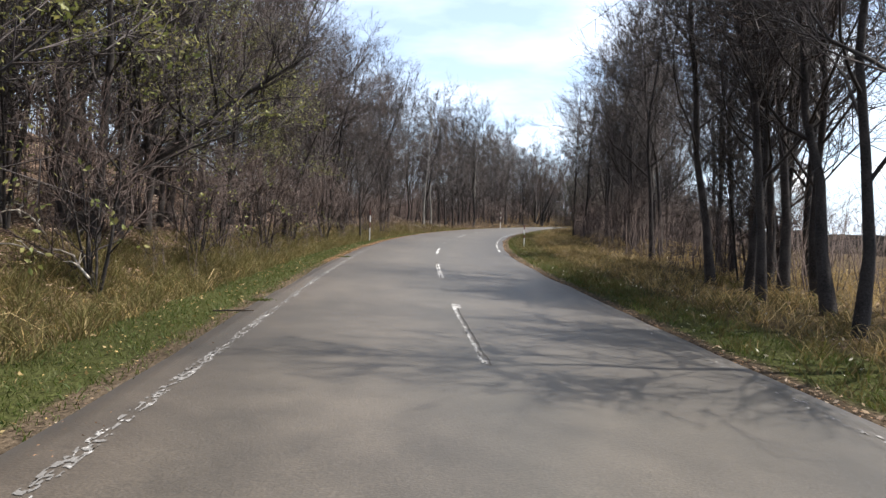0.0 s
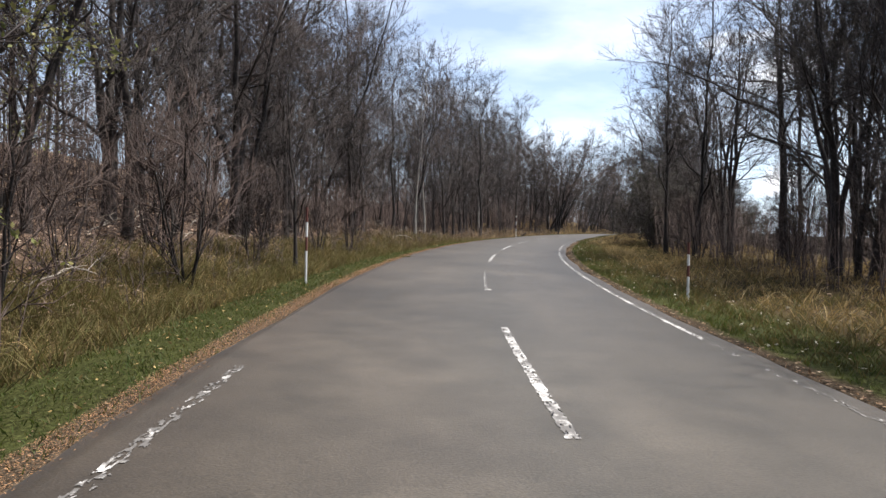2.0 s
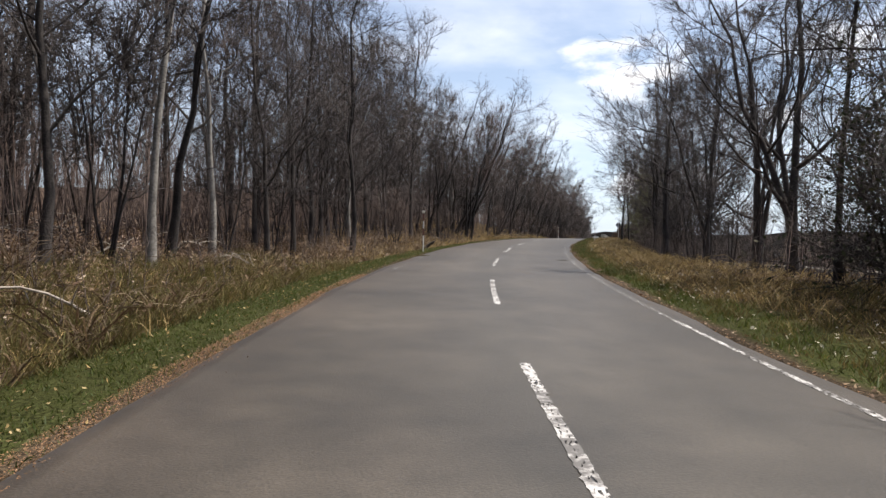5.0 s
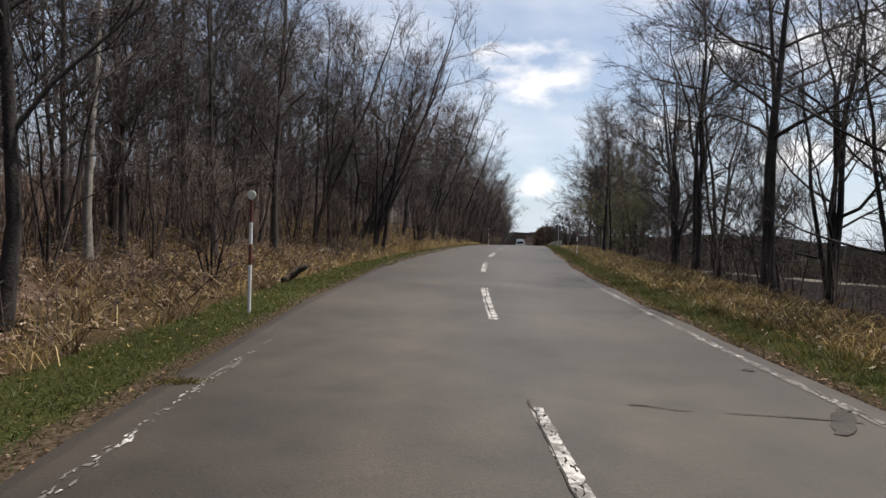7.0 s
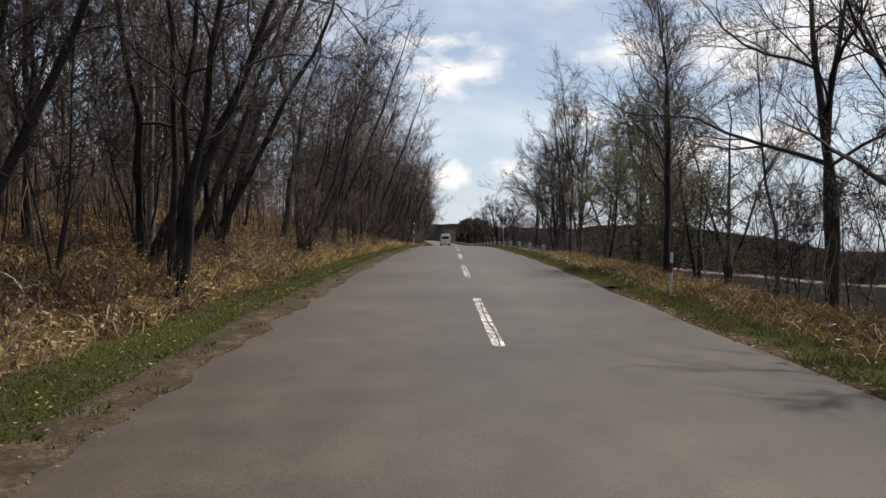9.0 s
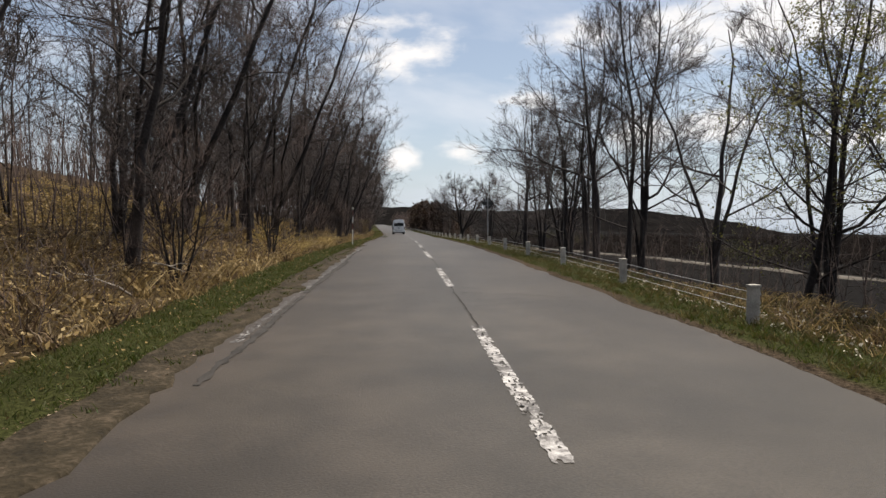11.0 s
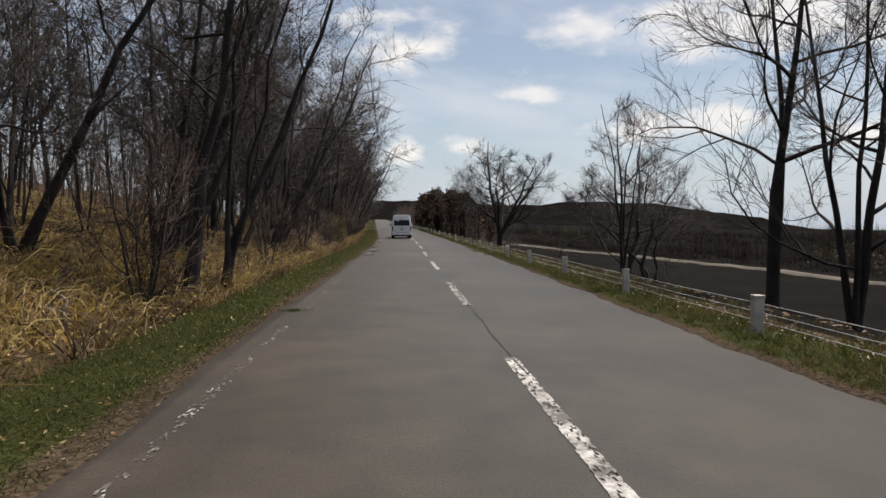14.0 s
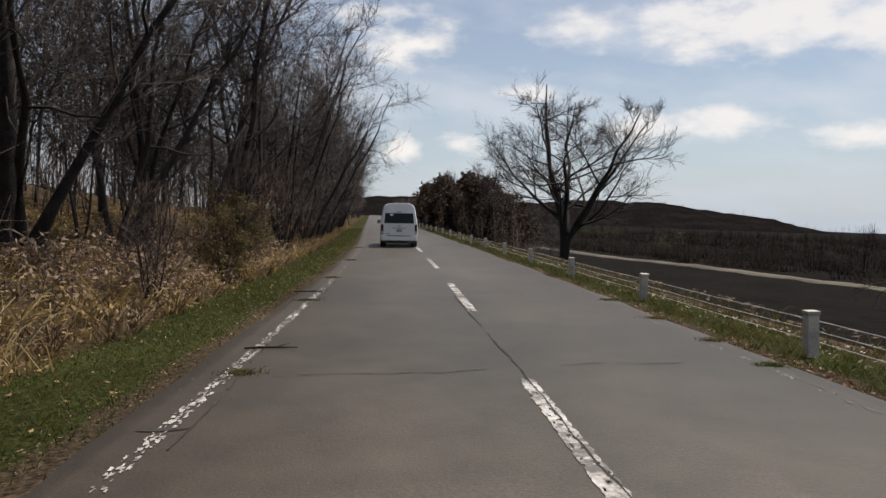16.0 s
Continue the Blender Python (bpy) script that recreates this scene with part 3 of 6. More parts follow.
def zone_of(s, off):
    """What grows where: see the ground's material."""
    left = np.interp(-off, [3.2, 3.5, 3.75, 4.9, 5.4, 7.0, 8.5, 30], [0.08, 0.14, 0.28, 0.31, 0.46, 0.54, 0.70, 0.74])
    near = np.interp(off, [3.0, 3.4, 3.7, 4.8, 5.6, 20, 40, 60], [0.08, 0.16, 0.28, 0.34, 0.48, 0.54, 0.52, 0.50])
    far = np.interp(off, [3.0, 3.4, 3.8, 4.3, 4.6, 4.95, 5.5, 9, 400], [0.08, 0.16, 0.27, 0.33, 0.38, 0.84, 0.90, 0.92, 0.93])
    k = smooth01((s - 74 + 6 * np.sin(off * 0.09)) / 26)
    gold = np.interp(-off, [3.2, 3.5, 3.75, 4.9, 5.4, 7.0, 24, 34], [0.08, 0.14, 0.28, 0.31, 0.46, 0.55, 0.56, 0.72])
    kg = smooth01((s - 112) / 20)
    left = left * (1 - kg) + gold * kg
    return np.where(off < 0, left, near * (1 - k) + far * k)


# ---- large structure ----
def build_ground():
    s = np.concatenate([np.arange(-20, 300, 1.0), np.arange(300, 620, 4.0)])
    off = np.concatenate([-np.geomspace(70, 9, 26), np.arange(-8.6, -3.2, 0.3), [-3.2, -2.6, 0, 2.6, 3.05], np.arange(3.2, 9, 0.3), np.geomspace(9, 62, 26)])
    S_, O_ = np.meshgrid(s, off, indexing="ij")
    drop = np.where(np.abs(O_) < 3.08, -0.25, 0.0)
    v = on(S_.ravel(), O_.ravel()).reshape(-1, 3)
    v[:, 2] += drop.ravel()
    z = zone_of(S_, O_).ravel()
    f = grid_tris(len(s), len(off))[:, ::-1]
    # the rest of the land, out to the horizon
    axis = np.concatenate([-np.geomspace(3800, 260, 16), np.arange(-240, 241, 20.0), np.geomspace(260, 3800, 16)])
    X, Y = np.meshgrid(axis + 60, axis + 160, indexing="ij")
    d = np.hypot(RX[::4][None] - X.ravel()[:, None], RY[::4][None] - Y.ravel()[:, None])
    i = d.argmin(1) * 4
    o = (X.ravel() - RX[i]) * np.cos(RH[i]) - (Y.ravel() - RY[i]) * np.sin(RH[i])
    o = np.sign(o) * np.maximum(np.abs(o), d.min(1))
    base = RZ[i]
    zz = base + lie(RS[i], np.clip(o, -90, 90)) - np.where(np.abs(o) < 58, 3.2 * smooth01((60 - np.abs(o)) / 20), 0.02)
    zz = np.where(o > 60, zz - 0.022 * (o - 60), zz)
    v2 = np.stack([X.ravel(), Y.ravel(), zz], -1)
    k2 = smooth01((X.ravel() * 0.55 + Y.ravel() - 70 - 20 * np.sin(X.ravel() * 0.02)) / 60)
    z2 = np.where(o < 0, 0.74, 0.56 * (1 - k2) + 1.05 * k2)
    f2 = grid_tris(len(axis), len(axis)) + len(v)
    me = mesh_of("ground", np.concatenate([v, v2]), np.concatenate([f, f2[:, ::-1]]), True)
    att = me.attributes.new("zone", "FLOAT", "POINT")
    att.data.foreach_set("value", np.concatenate([z, z2]).astype(np.float32))
    me.flip_normals() if me.polygons[0].normal.z < 0 else None
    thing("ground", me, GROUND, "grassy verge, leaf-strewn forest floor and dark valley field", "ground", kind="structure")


def build_road():
    s = np.concatenate([np.arange(-20, 300, 1.0), np.arange(300, 621, 4.0)])
    rng = np.random.default_rng(5)
    off = np.array([EDGE_LEFT, -3.1, -2.6, -2.0, -1.4, -0.7, 0, 0.7, 1.4, 2.0, 2.6, 2.95, EDGE_RIGHT])
    S_, O_ = np.meshgrid(s, off, indexing="ij")
    O2 = O_.copy()
    O2[:, 0] += np.convolve(rng.normal(size=len(s)), np.ones(3) / 3, "same") * 0.07
    O2[:, -1] += np.convolve(rng.normal(size=len(s)), np.ones(3) / 3, "same") * 0.07
    v = on(S_.ravel(), np.clip(O2, EDGE_LEFT, EDGE_RIGHT).ravel())
    back = on(S_.ravel(), O2.ravel())
    v[:, :2] = back[:, :2]
    v[:, 2] += 0.03
    # a thin skirt gives the slab its thickness
    n, m = len(s), len(off)
    lowl, lowr = v.reshape(n, m, 3)[:, 0] - [0, 0, 0.14], v.reshape(n, m, 3)[:, -1] - [0, 0, 0.14]
    f = [grid_tris(n, m)[:, ::-1]]
    base = n * m
    q = np.arange(n - 1)
    f.append(np.stack([q * m, base + q, base + q + 1], -1))
    f.append(np.stack([q * m, base + q + 1, (q + 1) * m], -1))
    f.append(np.stack([q * m + m - 1, base + n + q + 1, base + n + q], -1))
    f.append(np.stack([q * m + m - 1, (q + 1) * m + m - 1, base + n + q + 1], -1))
    me = mesh_of("road", np.concatenate([v, lowl, lowr]), np.concatenate(f), True)
    att = me.attributes.new("across", "FLOAT", "POINT")
    val = np.concatenate([((O_ - EDGE_LEFT) / (EDGE_RIGHT - EDGE_LEFT)).ravel(), np.zeros(n), np.ones(n)])
    att.data.foreach_set("value", val.astype(np.float32))
    me.flip_normals() if me.polygons[0].normal.z < 0 else None
    return thing("road", me, ASPHALT, "worn grey two-lane asphalt road through bare woods", "road", kind="structure")


build_ground()
road = build_road()


def flecked(s0, s1, o0, o1, wear, rng):
    """Road paint of which a share has worn away: small cells, dropped in drifts."""
    n, m = max(4, int((s1 - s0) / 0.05)), 8
    drift = rng.normal(size=(n, m))
    for _ in range(2):
        drift = (np.roll(drift, 1, 0) + 2 * drift + np.roll(drift, -1, 0)) / 4 + 0.25 * (np.roll(drift, 1, 1) + np.roll(drift, -1, 1)) / 2
    drift = drift / drift.std() + 0.5 * np.sin(np.arange(n) * 0.11 + rng.uniform(0, 6))[:, None] + 1.5 * rng.normal(size=(n, m)) - 0.5 * (np.abs(np.arange(m) - 3.5) > 3)[None]
    keep = drift > np.quantile(drift, wear)
    s, o = np.linspace(s0, s1, n + 1), np.linspace(o0, o1, m + 1)
    S_, O_ = np.meshgrid(s, o, indexing="ij")
    O_ = O_ + rng.normal(size=O_.shape) * 0.006
    S_ = S_ + rng.normal(size=O_.shape) * 0.012
    v = on(S_.ravel(), O_.ravel(), 0.036)
    f = grid_tris(n + 1, m + 1)[:, ::-1]
    k = keep.ravel()
    return v, np.concatenate([f[: n * m][k], f[n * m :][k]])


def paint_lines():
    rng = np.random.default_rng(9)
    for k in range(-2, 40):
        at = DASH_START + 10 * k
        h = Heap()
        if k in (0, 3):  # scoured to a thin line, with one end left whole
            h.add(*flecked(at, at + 5, -0.072, -0.018, 0.5, rng))
            h.add(*flecked(at + 4.5 if k == 0 else at, at + 5 if k == 0 else at + 0.35, -0.075, 0.075, 0.05, rng))
            part("centre_dash", h, PAINT, road, "centre dash scoured to a thin white line")
            continue
        wide = 0.055 if k < 8 else 0.075
        h.add(*flecked(at, at + 5, -wide, wide, 0.2 if k in (12, 13, 16, 17) else 0.07, rng))
        part("centre_dash", h, PAINT, road, "white painted centre dash")
    for side in (LINE_LEFT, LINE_RIGHT):
        for s0, s1, wear in ((-18, 34, 0.62), (80, 90, 0.8), (136, 162, 0.55), (162, 176, 0.8), (176, 204, 0.84), (204, 216, 0.62), (216, 300, 0.85)) if side < 0 else ((-18, 27, 0.86), (27, 37, 0.86), (37, 72, 0.2), (72, 104, 0.4), (190, 230, 0.88)):
            h = Heap()
            fresh = side > 0 and s0 == 37
            half = 0.045 if fresh else 0.06
            h.add(*flecked(s0, s1, side - half, side + half, 0.32 if fresh else wear, rng))
            part("edge_line", h, PAINT if fresh or s0 >= 204 else PAINT_WORN, road, "worn white edge line")


paint_lines()


def build_shoulder():
    """Trodden dirt and broken asphalt outside the left line, a finger higher than the road along its ragged inner edge."""
    g = np.random.default_rng(15)
    s = np.arange(104.0, 164.0, 0.25)
    n = len(s)
    rough = np.convolve(g.normal(size=n), np.ones(5) / 5, "same")
    ends = smooth01((s - 104) / 8) * smooth01((164 - s) / 6)
    inner = -2.99 + 0.10 * rough + 0.04 * g.normal(size=n) - 0.3 * (1 - ends)
    outer = -3.62 + 0.12 * np.convolve(g.normal(size=n), np.ones(7) / 7, "same")
    cols = []
    for w, lift in ((0.0, 0.0), (0.02, 0.026), (0.3, 0.034), (0.6, 0.030), (0.85, 0.04), (1.0, -0.06)):
        o = inner + (outer - inner) * w
        v = on(s, np.clip(o, EDGE_LEFT, EDGE_RIGHT))
        v[:, :2] = on(s, o)[:, :2]
        v[:, 2] += 0.03 + lift * ends + g.normal(size=n) * (0.004 if 0 < w < 1 else 0.0)
        cols.append(v)
    h = Heap()
    h.add(np.stack(cols, 1).reshape(-1, 3), grid_tris(n, len(cols)))
    me = h.mesh("shoulder", True)
    me.flip_normals() if me.polygons[10].normal.z < 0 else None
    part("shoulder", me, SHOULDER, road, "dirt-covered broken asphalt shoulder")


build_shoulder()


def creep(s):
    """How far the verge has grown in over the road's right side."""
    return np.interp(s, [118, 136, 146, 160, 176, 190, 204], [3.12, 2.92, 2.70, 2.72, 2.80, 2.98, 3.12])


def build_creeping_verge():
    g = np.random.default_rng(16)
    s = np.arange(120.0, 202.0, 0.2)
    n = len(s)
    inner = creep(s) + 0.06 * np.convolve(g.normal(size=n), np.ones(5) / 5, "same") + 0.05 * np.sin(s * 1.3)
    cols, zone = [], []
    for w, lift, z_ in ((0.0, -0.012, 0.06), (0.12, 0.012, 0.12), (0.4, 0.03, 0.2), (0.7, 0.045, 0.27), (1.0, 0.02, 0.3)):
        o = inner + (3.5 - inner) * w
        v = on(s, np.minimum(o, EDGE_RIGHT))
        v[:, :2] = on(s, o)[:, :2]
        v[:, 2] += 0.03 + lift + g.normal(size=n) * (0.006 if 0 < w < 1 else 0.0)
        cols.append(v)
        zone.append(np.full(n, z_))
    me = mesh_of("verge", np.stack(cols, 1).reshape(-1, 3), grid_tris(n, len(cols)), True)
    att = me.attributes.new("zone", "FLOAT", "POINT")
    att.data.foreach_set("value", np.stack(zone, 1).ravel().astype(np.float32))
    me.flip_normals() if me.polygons[10].normal.z < 0 else None
    thing("verge", me, GROUND, "earth and grass grown in over the road's edge", "verge", kind="structure")


build_creeping_verge()


# ---- trees ----
def unit(v):
    return v / (np.linalg.norm(v) + 1e-9)


def grow(seed, height, girth, lean=(0.0, 0.0), fork=0.35, limbs=13, subs=6, sprays=5, twigs=3, spread=0.4, rise=0.9, stems=1, twig_r=0.0076, leafy=0, leaf_size=0.05, wob=0.03, limb_r=0.42, flare=1.0, part_at=0.0, open_=0.2, gnarl=0.22):
    """A bare tree: trunk and limbs in one heap, branchlets and twigs in another, young leaves in a third."""
    rng = np.random.default_rng(seed)
    trunk, crown, leaf = Heap(), Heap(), Heap()
    per = max(3, limbs // stems)
    for q in range(stems):
        ang = q * 2.4 + rng.uniform(0, 1)
        out = np.array([math.cos(ang), math.sin(ang)]) * (0.0 if stems == 1 else rng.uniform(0.6, 1.4) * open_)
        top = height * (1 if q == 0 else rng.uniform(0.75, 1.0))
        g = girth * (1 if q == 0 else rng.uniform(0.55, 0.85))
        n = 9
        u = np.linspace(0, 1, n)
        bend = np.cumsum(rng.normal(size=(n, 2)) * wob * height / 2.2, axis=0) * (0.25 + 0.75 * u[:, None])
        bend -= bend[0]
        fan = np.maximum(u - part_at, 0) ** 0.9
        bend *= np.where(u < part_at, 0.3, 1.0)[:, None]
        path = np.stack([lean[0] * top * u**1.2 + out[0] * top * fan + bend[:, 0], lean[1] * top * u**1.2 + out[1] * top * fan + bend[:, 1], top * u - 0.25 * (1 - u)], -1)
        rad = g * (1 - 0.9 * u**0.85) * (1 + 0.4 * flare * np.exp(-u * 22)) + 0.008
        trunk.tube(path, rad, 7)
        for i in range(per):
            w = fork + (0.98 - fork) * ((i + rng.uniform(0, 0.9)) / per) ** 0.9
            base = np.array([np.interp(w, u, path[:, k]) for k in range(3)])
            r0 = max(0.016, float(np.interp(w, u, rad)) * rng.uniform(0.7, 1.3) * limb_r)
            az = i * 2.4 + rng.uniform(-0.6, 0.6) + q * 1.3
            length = height * spread * rng.uniform(0.65, 1.2) * (1.1 - 0.7 * (w - fork) / (1 - fork))
            d = unit(np.array([math.cos(az), math.sin(az), rng.uniform(0.3, 1.0) * rise]))
            m = 6
            pts = [base]
            for k in range(m - 1):
                d = unit(d + rng.normal(size=3) * gnarl + np.array([0, 0, 0.12 * rise]))
                pts.append(pts[-1] + d * length / (m - 1))
            pts = np.array(pts)
            trunk.tube(pts, r0 * np.linspace(1, 0.2, m), 5)
            x = rng.uniform(0.2, 1.0, subs)
            f = x * (m - 1) * 0.999
            k0 = f.astype(int)
            b2 = pts[k0] + (pts[k0 + 1] - pts[k0]) * (f - k0)[:, None]
            ax = pts[k0 + 1] - pts[k0]
            ax /= np.linalg.norm(ax, axis=1)[:, None]
            d2 = ax * 0.75 + rng.normal(size=(subs, 3)) * 0.5 + np.array([0, 0, 0.22 * rise])
            d2 /= np.linalg.norm(d2, axis=1)[:, None]
            l2 = length * rng.uniform(0.28, 0.6, subs) + 0.3
            mid = b2 + d2 * (l2 * 0.5)[:, None] + rng.normal(size=(subs, 3)) * 0.06 * l2[:, None]
            end = b2 + d2 * l2[:, None] + rng.normal(size=(subs, 3)) * 0.14 * l2[:, None] + np.array([0, 0, 0.05]) * l2[:, None]
            for j in range(subs):
                r2 = max(0.013, r0 * (1 - 0.75 * x[j]) * 0.5)
                crown.tube(np.array([b2[j], mid[j], end[j]]), np.array([r2, r2 * 0.7, r2 * 0.3]), 3)
            # sprays along the branches, then twigs along the sprays
            def along(a_, m_, e_, count):
                t = rng.uniform(0.1, 1.0, (len(a_), count))[..., None]
                at = np.where(t < 0.5, a_[:, None] + (m_ - a_)[:, None] * (2 * t), m_[:, None] + (e_ - m_)[:, None] * (2 * t - 1))
                return at.reshape(-1, 3)
            at = along(b2, mid, end, sprays)
            d3 = np.repeat(d2, sprays, 0) * 0.8 + rng.normal(size=(subs * sprays, 3)) * 0.5 + np.array([0, 0, 0.18 * rise])
            d3 /= np.linalg.norm(d3, axis=1)[:, None]
            l3 = np.repeat(l2, sprays) * rng.uniform(0.3, 0.75, subs * sprays) + 0.15
            tip = at + d3 * l3[:, None]
            crown.spikes(at, tip, twig_r * 1.5)
            t = rng.uniform(0.15, 0.95, (subs * sprays, twigs))[..., None]
            at4 = (at[:, None] + (tip - at)[:, None] * t).reshape(-1, 3)
            d4 = np.repeat(d3, twigs, 0) * 0.8 + rng.normal(size=(len(at4), 3)) * 0.5 + np.array([0, 0, 0.12 * rise])
            d4 /= np.linalg.norm(d4, axis=1)[:, None]
            l4 = np.repeat(l3, twigs) * rng.uniform(0.3, 0.7, len(at4)) + 0.08
            crown.spikes(at4, at4 + d4 * l4[:, None], twig_r)
            if leafy:
                pick = rng.integers(0, len(at4), leafy * subs)
                leaf.leaves(at4[pick] + (d4 * l4[:, None])[pick] * rng.uniform(0.2, 1.1, len(pick))[:, None] + rng.normal(size=(len(pick), 3)) * 0.08, leaf_size, rng)
    return trunk, crown, leaf


def oak(seed, height, girth, part_at=0.2, leaders=3, open_=0.3, limbs=9, spread=0.42, rise=0.6, wander=0.13, first=0.22, twig_r=0.0062, fine=3, fan_pow=1.1, twist=0.016):
    """A spreading bare tree: leaders that part from one foot, long limbs, and four orders of ever finer branches."""
    rng = np.random.default_rng(seed)
    trunk, crown = Heap(), Heap()

    def run(base, d, length, m, up):
        pts = [np.asarray(base, float)]
        for _ in range(m - 1):
            d = unit(d + rng.normal(size=3) * wander + np.array([0, 0, up]))
            pts.append(pts[-1] + d * length / (m - 1))
        return np.array(pts)

    def offshoots(pts, count, low, wide, up):
        """Places along a branch and directions that leave it, to alternate sides."""
        m = len(pts)
        w = low + (1 - low) * (np.arange(count) + rng.uniform(0.1, 0.9, count)) / count
        f = np.clip(w, 0, 0.999) * (m - 1)
        k = f.astype(int)
        at = pts[k] + (pts[k + 1] - pts[k]) * (f - k)[:, None]
        ax = pts[k + 1] - pts[k]
        ax /= np.linalg.norm(ax, axis=1)[:, None] + 1e-9
        side = np.cross(ax, rng.normal(size=(count, 3)))
        side /= np.linalg.norm(side, axis=1)[:, None] + 1e-9
        d = ax + side * wide * rng.uniform(0.6, 1.3, count)[:, None] + np.array([0, 0, up])
        return w, at, d / np.linalg.norm(d, axis=1)[:, None]

    turn = rng.uniform(0, 6.28)
    for q in range(leaders):
        a_ = turn + q * 6.283 / leaders + rng.uniform(-0.4, 0.4)
        lean_ = 0.04 if leaders == 1 else open_ * (0.3 if q == 0 and leaders > 2 else rng.uniform(0.5, 1.2))
        top = height * (1 if q == 0 else rng.uniform(0.86, 1.0) - 0.3 * max(0.0, lean_ - 0.15))
        g = girth * (1 if leaders == 1 else 0.8 if q == 0 else rng.uniform(0.5, 0.72))
        n = 10
        u = np.linspace(0, 1, n)
        fan = np.maximum(u - part_at, 0) ** fan_pow
        bend = np.cumsum(rng.normal(size=(n, 2)) * twist * height, axis=0) * u[:, None]
        path = np.stack([math.cos(a_) * lean_ * top * fan + bend[:, 0], math.sin(a_) * lean_ * top * fan + bend[:, 1], top * u - 0.3 * (1 - u)], -1)
        rad = g * (1 - 0.93 * u**0.8) * (1 + 0.45 * np.exp(-u * 20)) + 0.01
        trunk.tube(path, rad, 8)
        lows = max(first, part_at + 0.08)
        for i in range(limbs):
            w = lows + (0.97 - lows) * (i + rng.uniform(0, 0.8)) / limbs
            base = np.array([np.interp(w, u, path[:, k]) for k in range(3)])
            out = a_ + i * 2.4 + rng.uniform(-0.5, 0.5)
            length = height * spread * rng.uniform(0.7, 1.15) * (1.15 - 0.85 * (w - lows) / (1 - lows))
            r1 = min(0.62 * float(np.interp(w, u, rad)), 0.02 * length + 0.01)
            limb = run(base, unit(np.array([math.cos(out), math.sin(out), rise * rng.uniform(0.4, 1.4)])), length, 7, 0.05)
            trunk.tube(limb, r1 * np.linspace(1, 0.22, 7), 5)
            w2, at2, d2 = offshoots(limb, 6, 0.25, 0.75, 0.12)
            for j in range(6):
                l2 = length * rng.uniform(0.32, 0.6) * (1.15 - 0.5 * w2[j])
                r2 = max(0.011, r1 * (1 - 0.75 * w2[j]) * 0.6)
                bough = run(at2[j], d2[j], l2, 4, 0.06)
                crown.tube(bough, r2 * np.linspace(1, 0.3, 4), 4)
                w3, at3, d3 = offshoots(bough, 6, 0.15, 0.7, 0.12)
                l3 = l2 * rng.uniform(0.3, 0.65, 6) * (1.15 - 0.5 * w3) + 0.1
                mid3 = at3 + d3 * (l3 * 0.5)[:, None] + rng.normal(size=(6, 3)) * 0.05 * l3[:, None]
                end3 = at3 + d3 * l3[:, None] + np.array([0, 0, 0.06]) * l3[:, None]
                for c in range(6):
                    crown.tube(np.array([at3[c], mid3[c], end3[c]]), np.array([1.0, 0.8, 0.45]) * max(twig_r * 1.3, r2 * 0.4), 3)
                # two orders of twigs, to both sides of each branchlet
                a4 = np.repeat(at3, 5, 0) + (np.repeat(end3 - at3, 5, 0)) * rng.uniform(0.2, 1, 30)[:, None]
                d4 = np.repeat(d3, 5, 0) + rng.normal(size=(30, 3)) * 0.5 + np.array([0, 0, 0.12])
                d4 /= np.linalg.norm(d4, axis=1)[:, None]
                l4 = np.repeat(l3, 5) * rng.uniform(0.35, 0.75, 30) + 0.08
                crown.spikes(a4, a4 + d4 * l4[:, None], twig_r)
                a5 = np.repeat(a4, fine, 0) + np.repeat(d4 * l4[:, None], fine, 0) * rng.uniform(0.2, 0.95, 30 * fine)[:, None]
                d5 = np.repeat(d4, fine, 0) + rng.normal(size=(30 * fine, 3)) * 0.5
                d5 /= np.linalg.norm(d5, axis=1)[:, None]
                crown.spikes(a5, a5 + d5 * (np.repeat(l4, fine) * rng.uniform(0.35, 0.7, 30 * fine))[:, None], twig_r * 0.75)
    return trunk, crown, Heap()


def plant(name, grown, bark, twig, label, category="tree", leaf_mat=None, leaf_label="thin young leaves"):
    base = new(name)
    trunk, crown, leaf = grown
    tagged(base, label, category)
    part("trunk", trunk.mesh("trunk", True), bark, base)
    part("crown", crown, twig, base)
    if leaf.n:
        part("foliage", leaf, leaf_mat, base, leaf_label)
    return base


SLENDER = [plant("bare_tree", grow(11 + i, 14.5 + i * 0.5, 0.12, fork=0.2, limbs=22, subs=7, spread=0.25, rise=1.1, wob=0.04), BARK, TWIG, "slender bare grey-brown forest tree among dead leaves") for i in range(3)]
PALE = [plant("bare_tree", grow(31 + i, 13.5, 0.10, fork=0.38, limbs=14, subs=5, spread=0.17, rise=1.3, wob=0.04), BARK_PALE, TWIG, "slender bare tree with a pale bark") for i in range(2)]
ROADSIDE = [plant("bare_tree", grow(51 + i, 13.0 + i * 0.6, 0.15, lean=(0.17, 0.0), fork=0.3, limbs=22, spread=0.3, rise=1.0, gnarl=0.26, wob=0.04, stems=1 + i, part_at=0.1, open_=0.16), BARK, TWIG_RED, "dark bare tree leaning out towards the road") for i in range(3)]
BROAD = [plant("bare_tree", oak(71 + i, 11.5, 0.21, part_at=0.14 + 0.09 * i, leaders=3, open_=0.3, limbs=5, spread=0.40, rise=0.65, wander=0.15, fine=2), BARK, TWIG, "broad bare dark tree on the roadside bank") for i in range(3)]
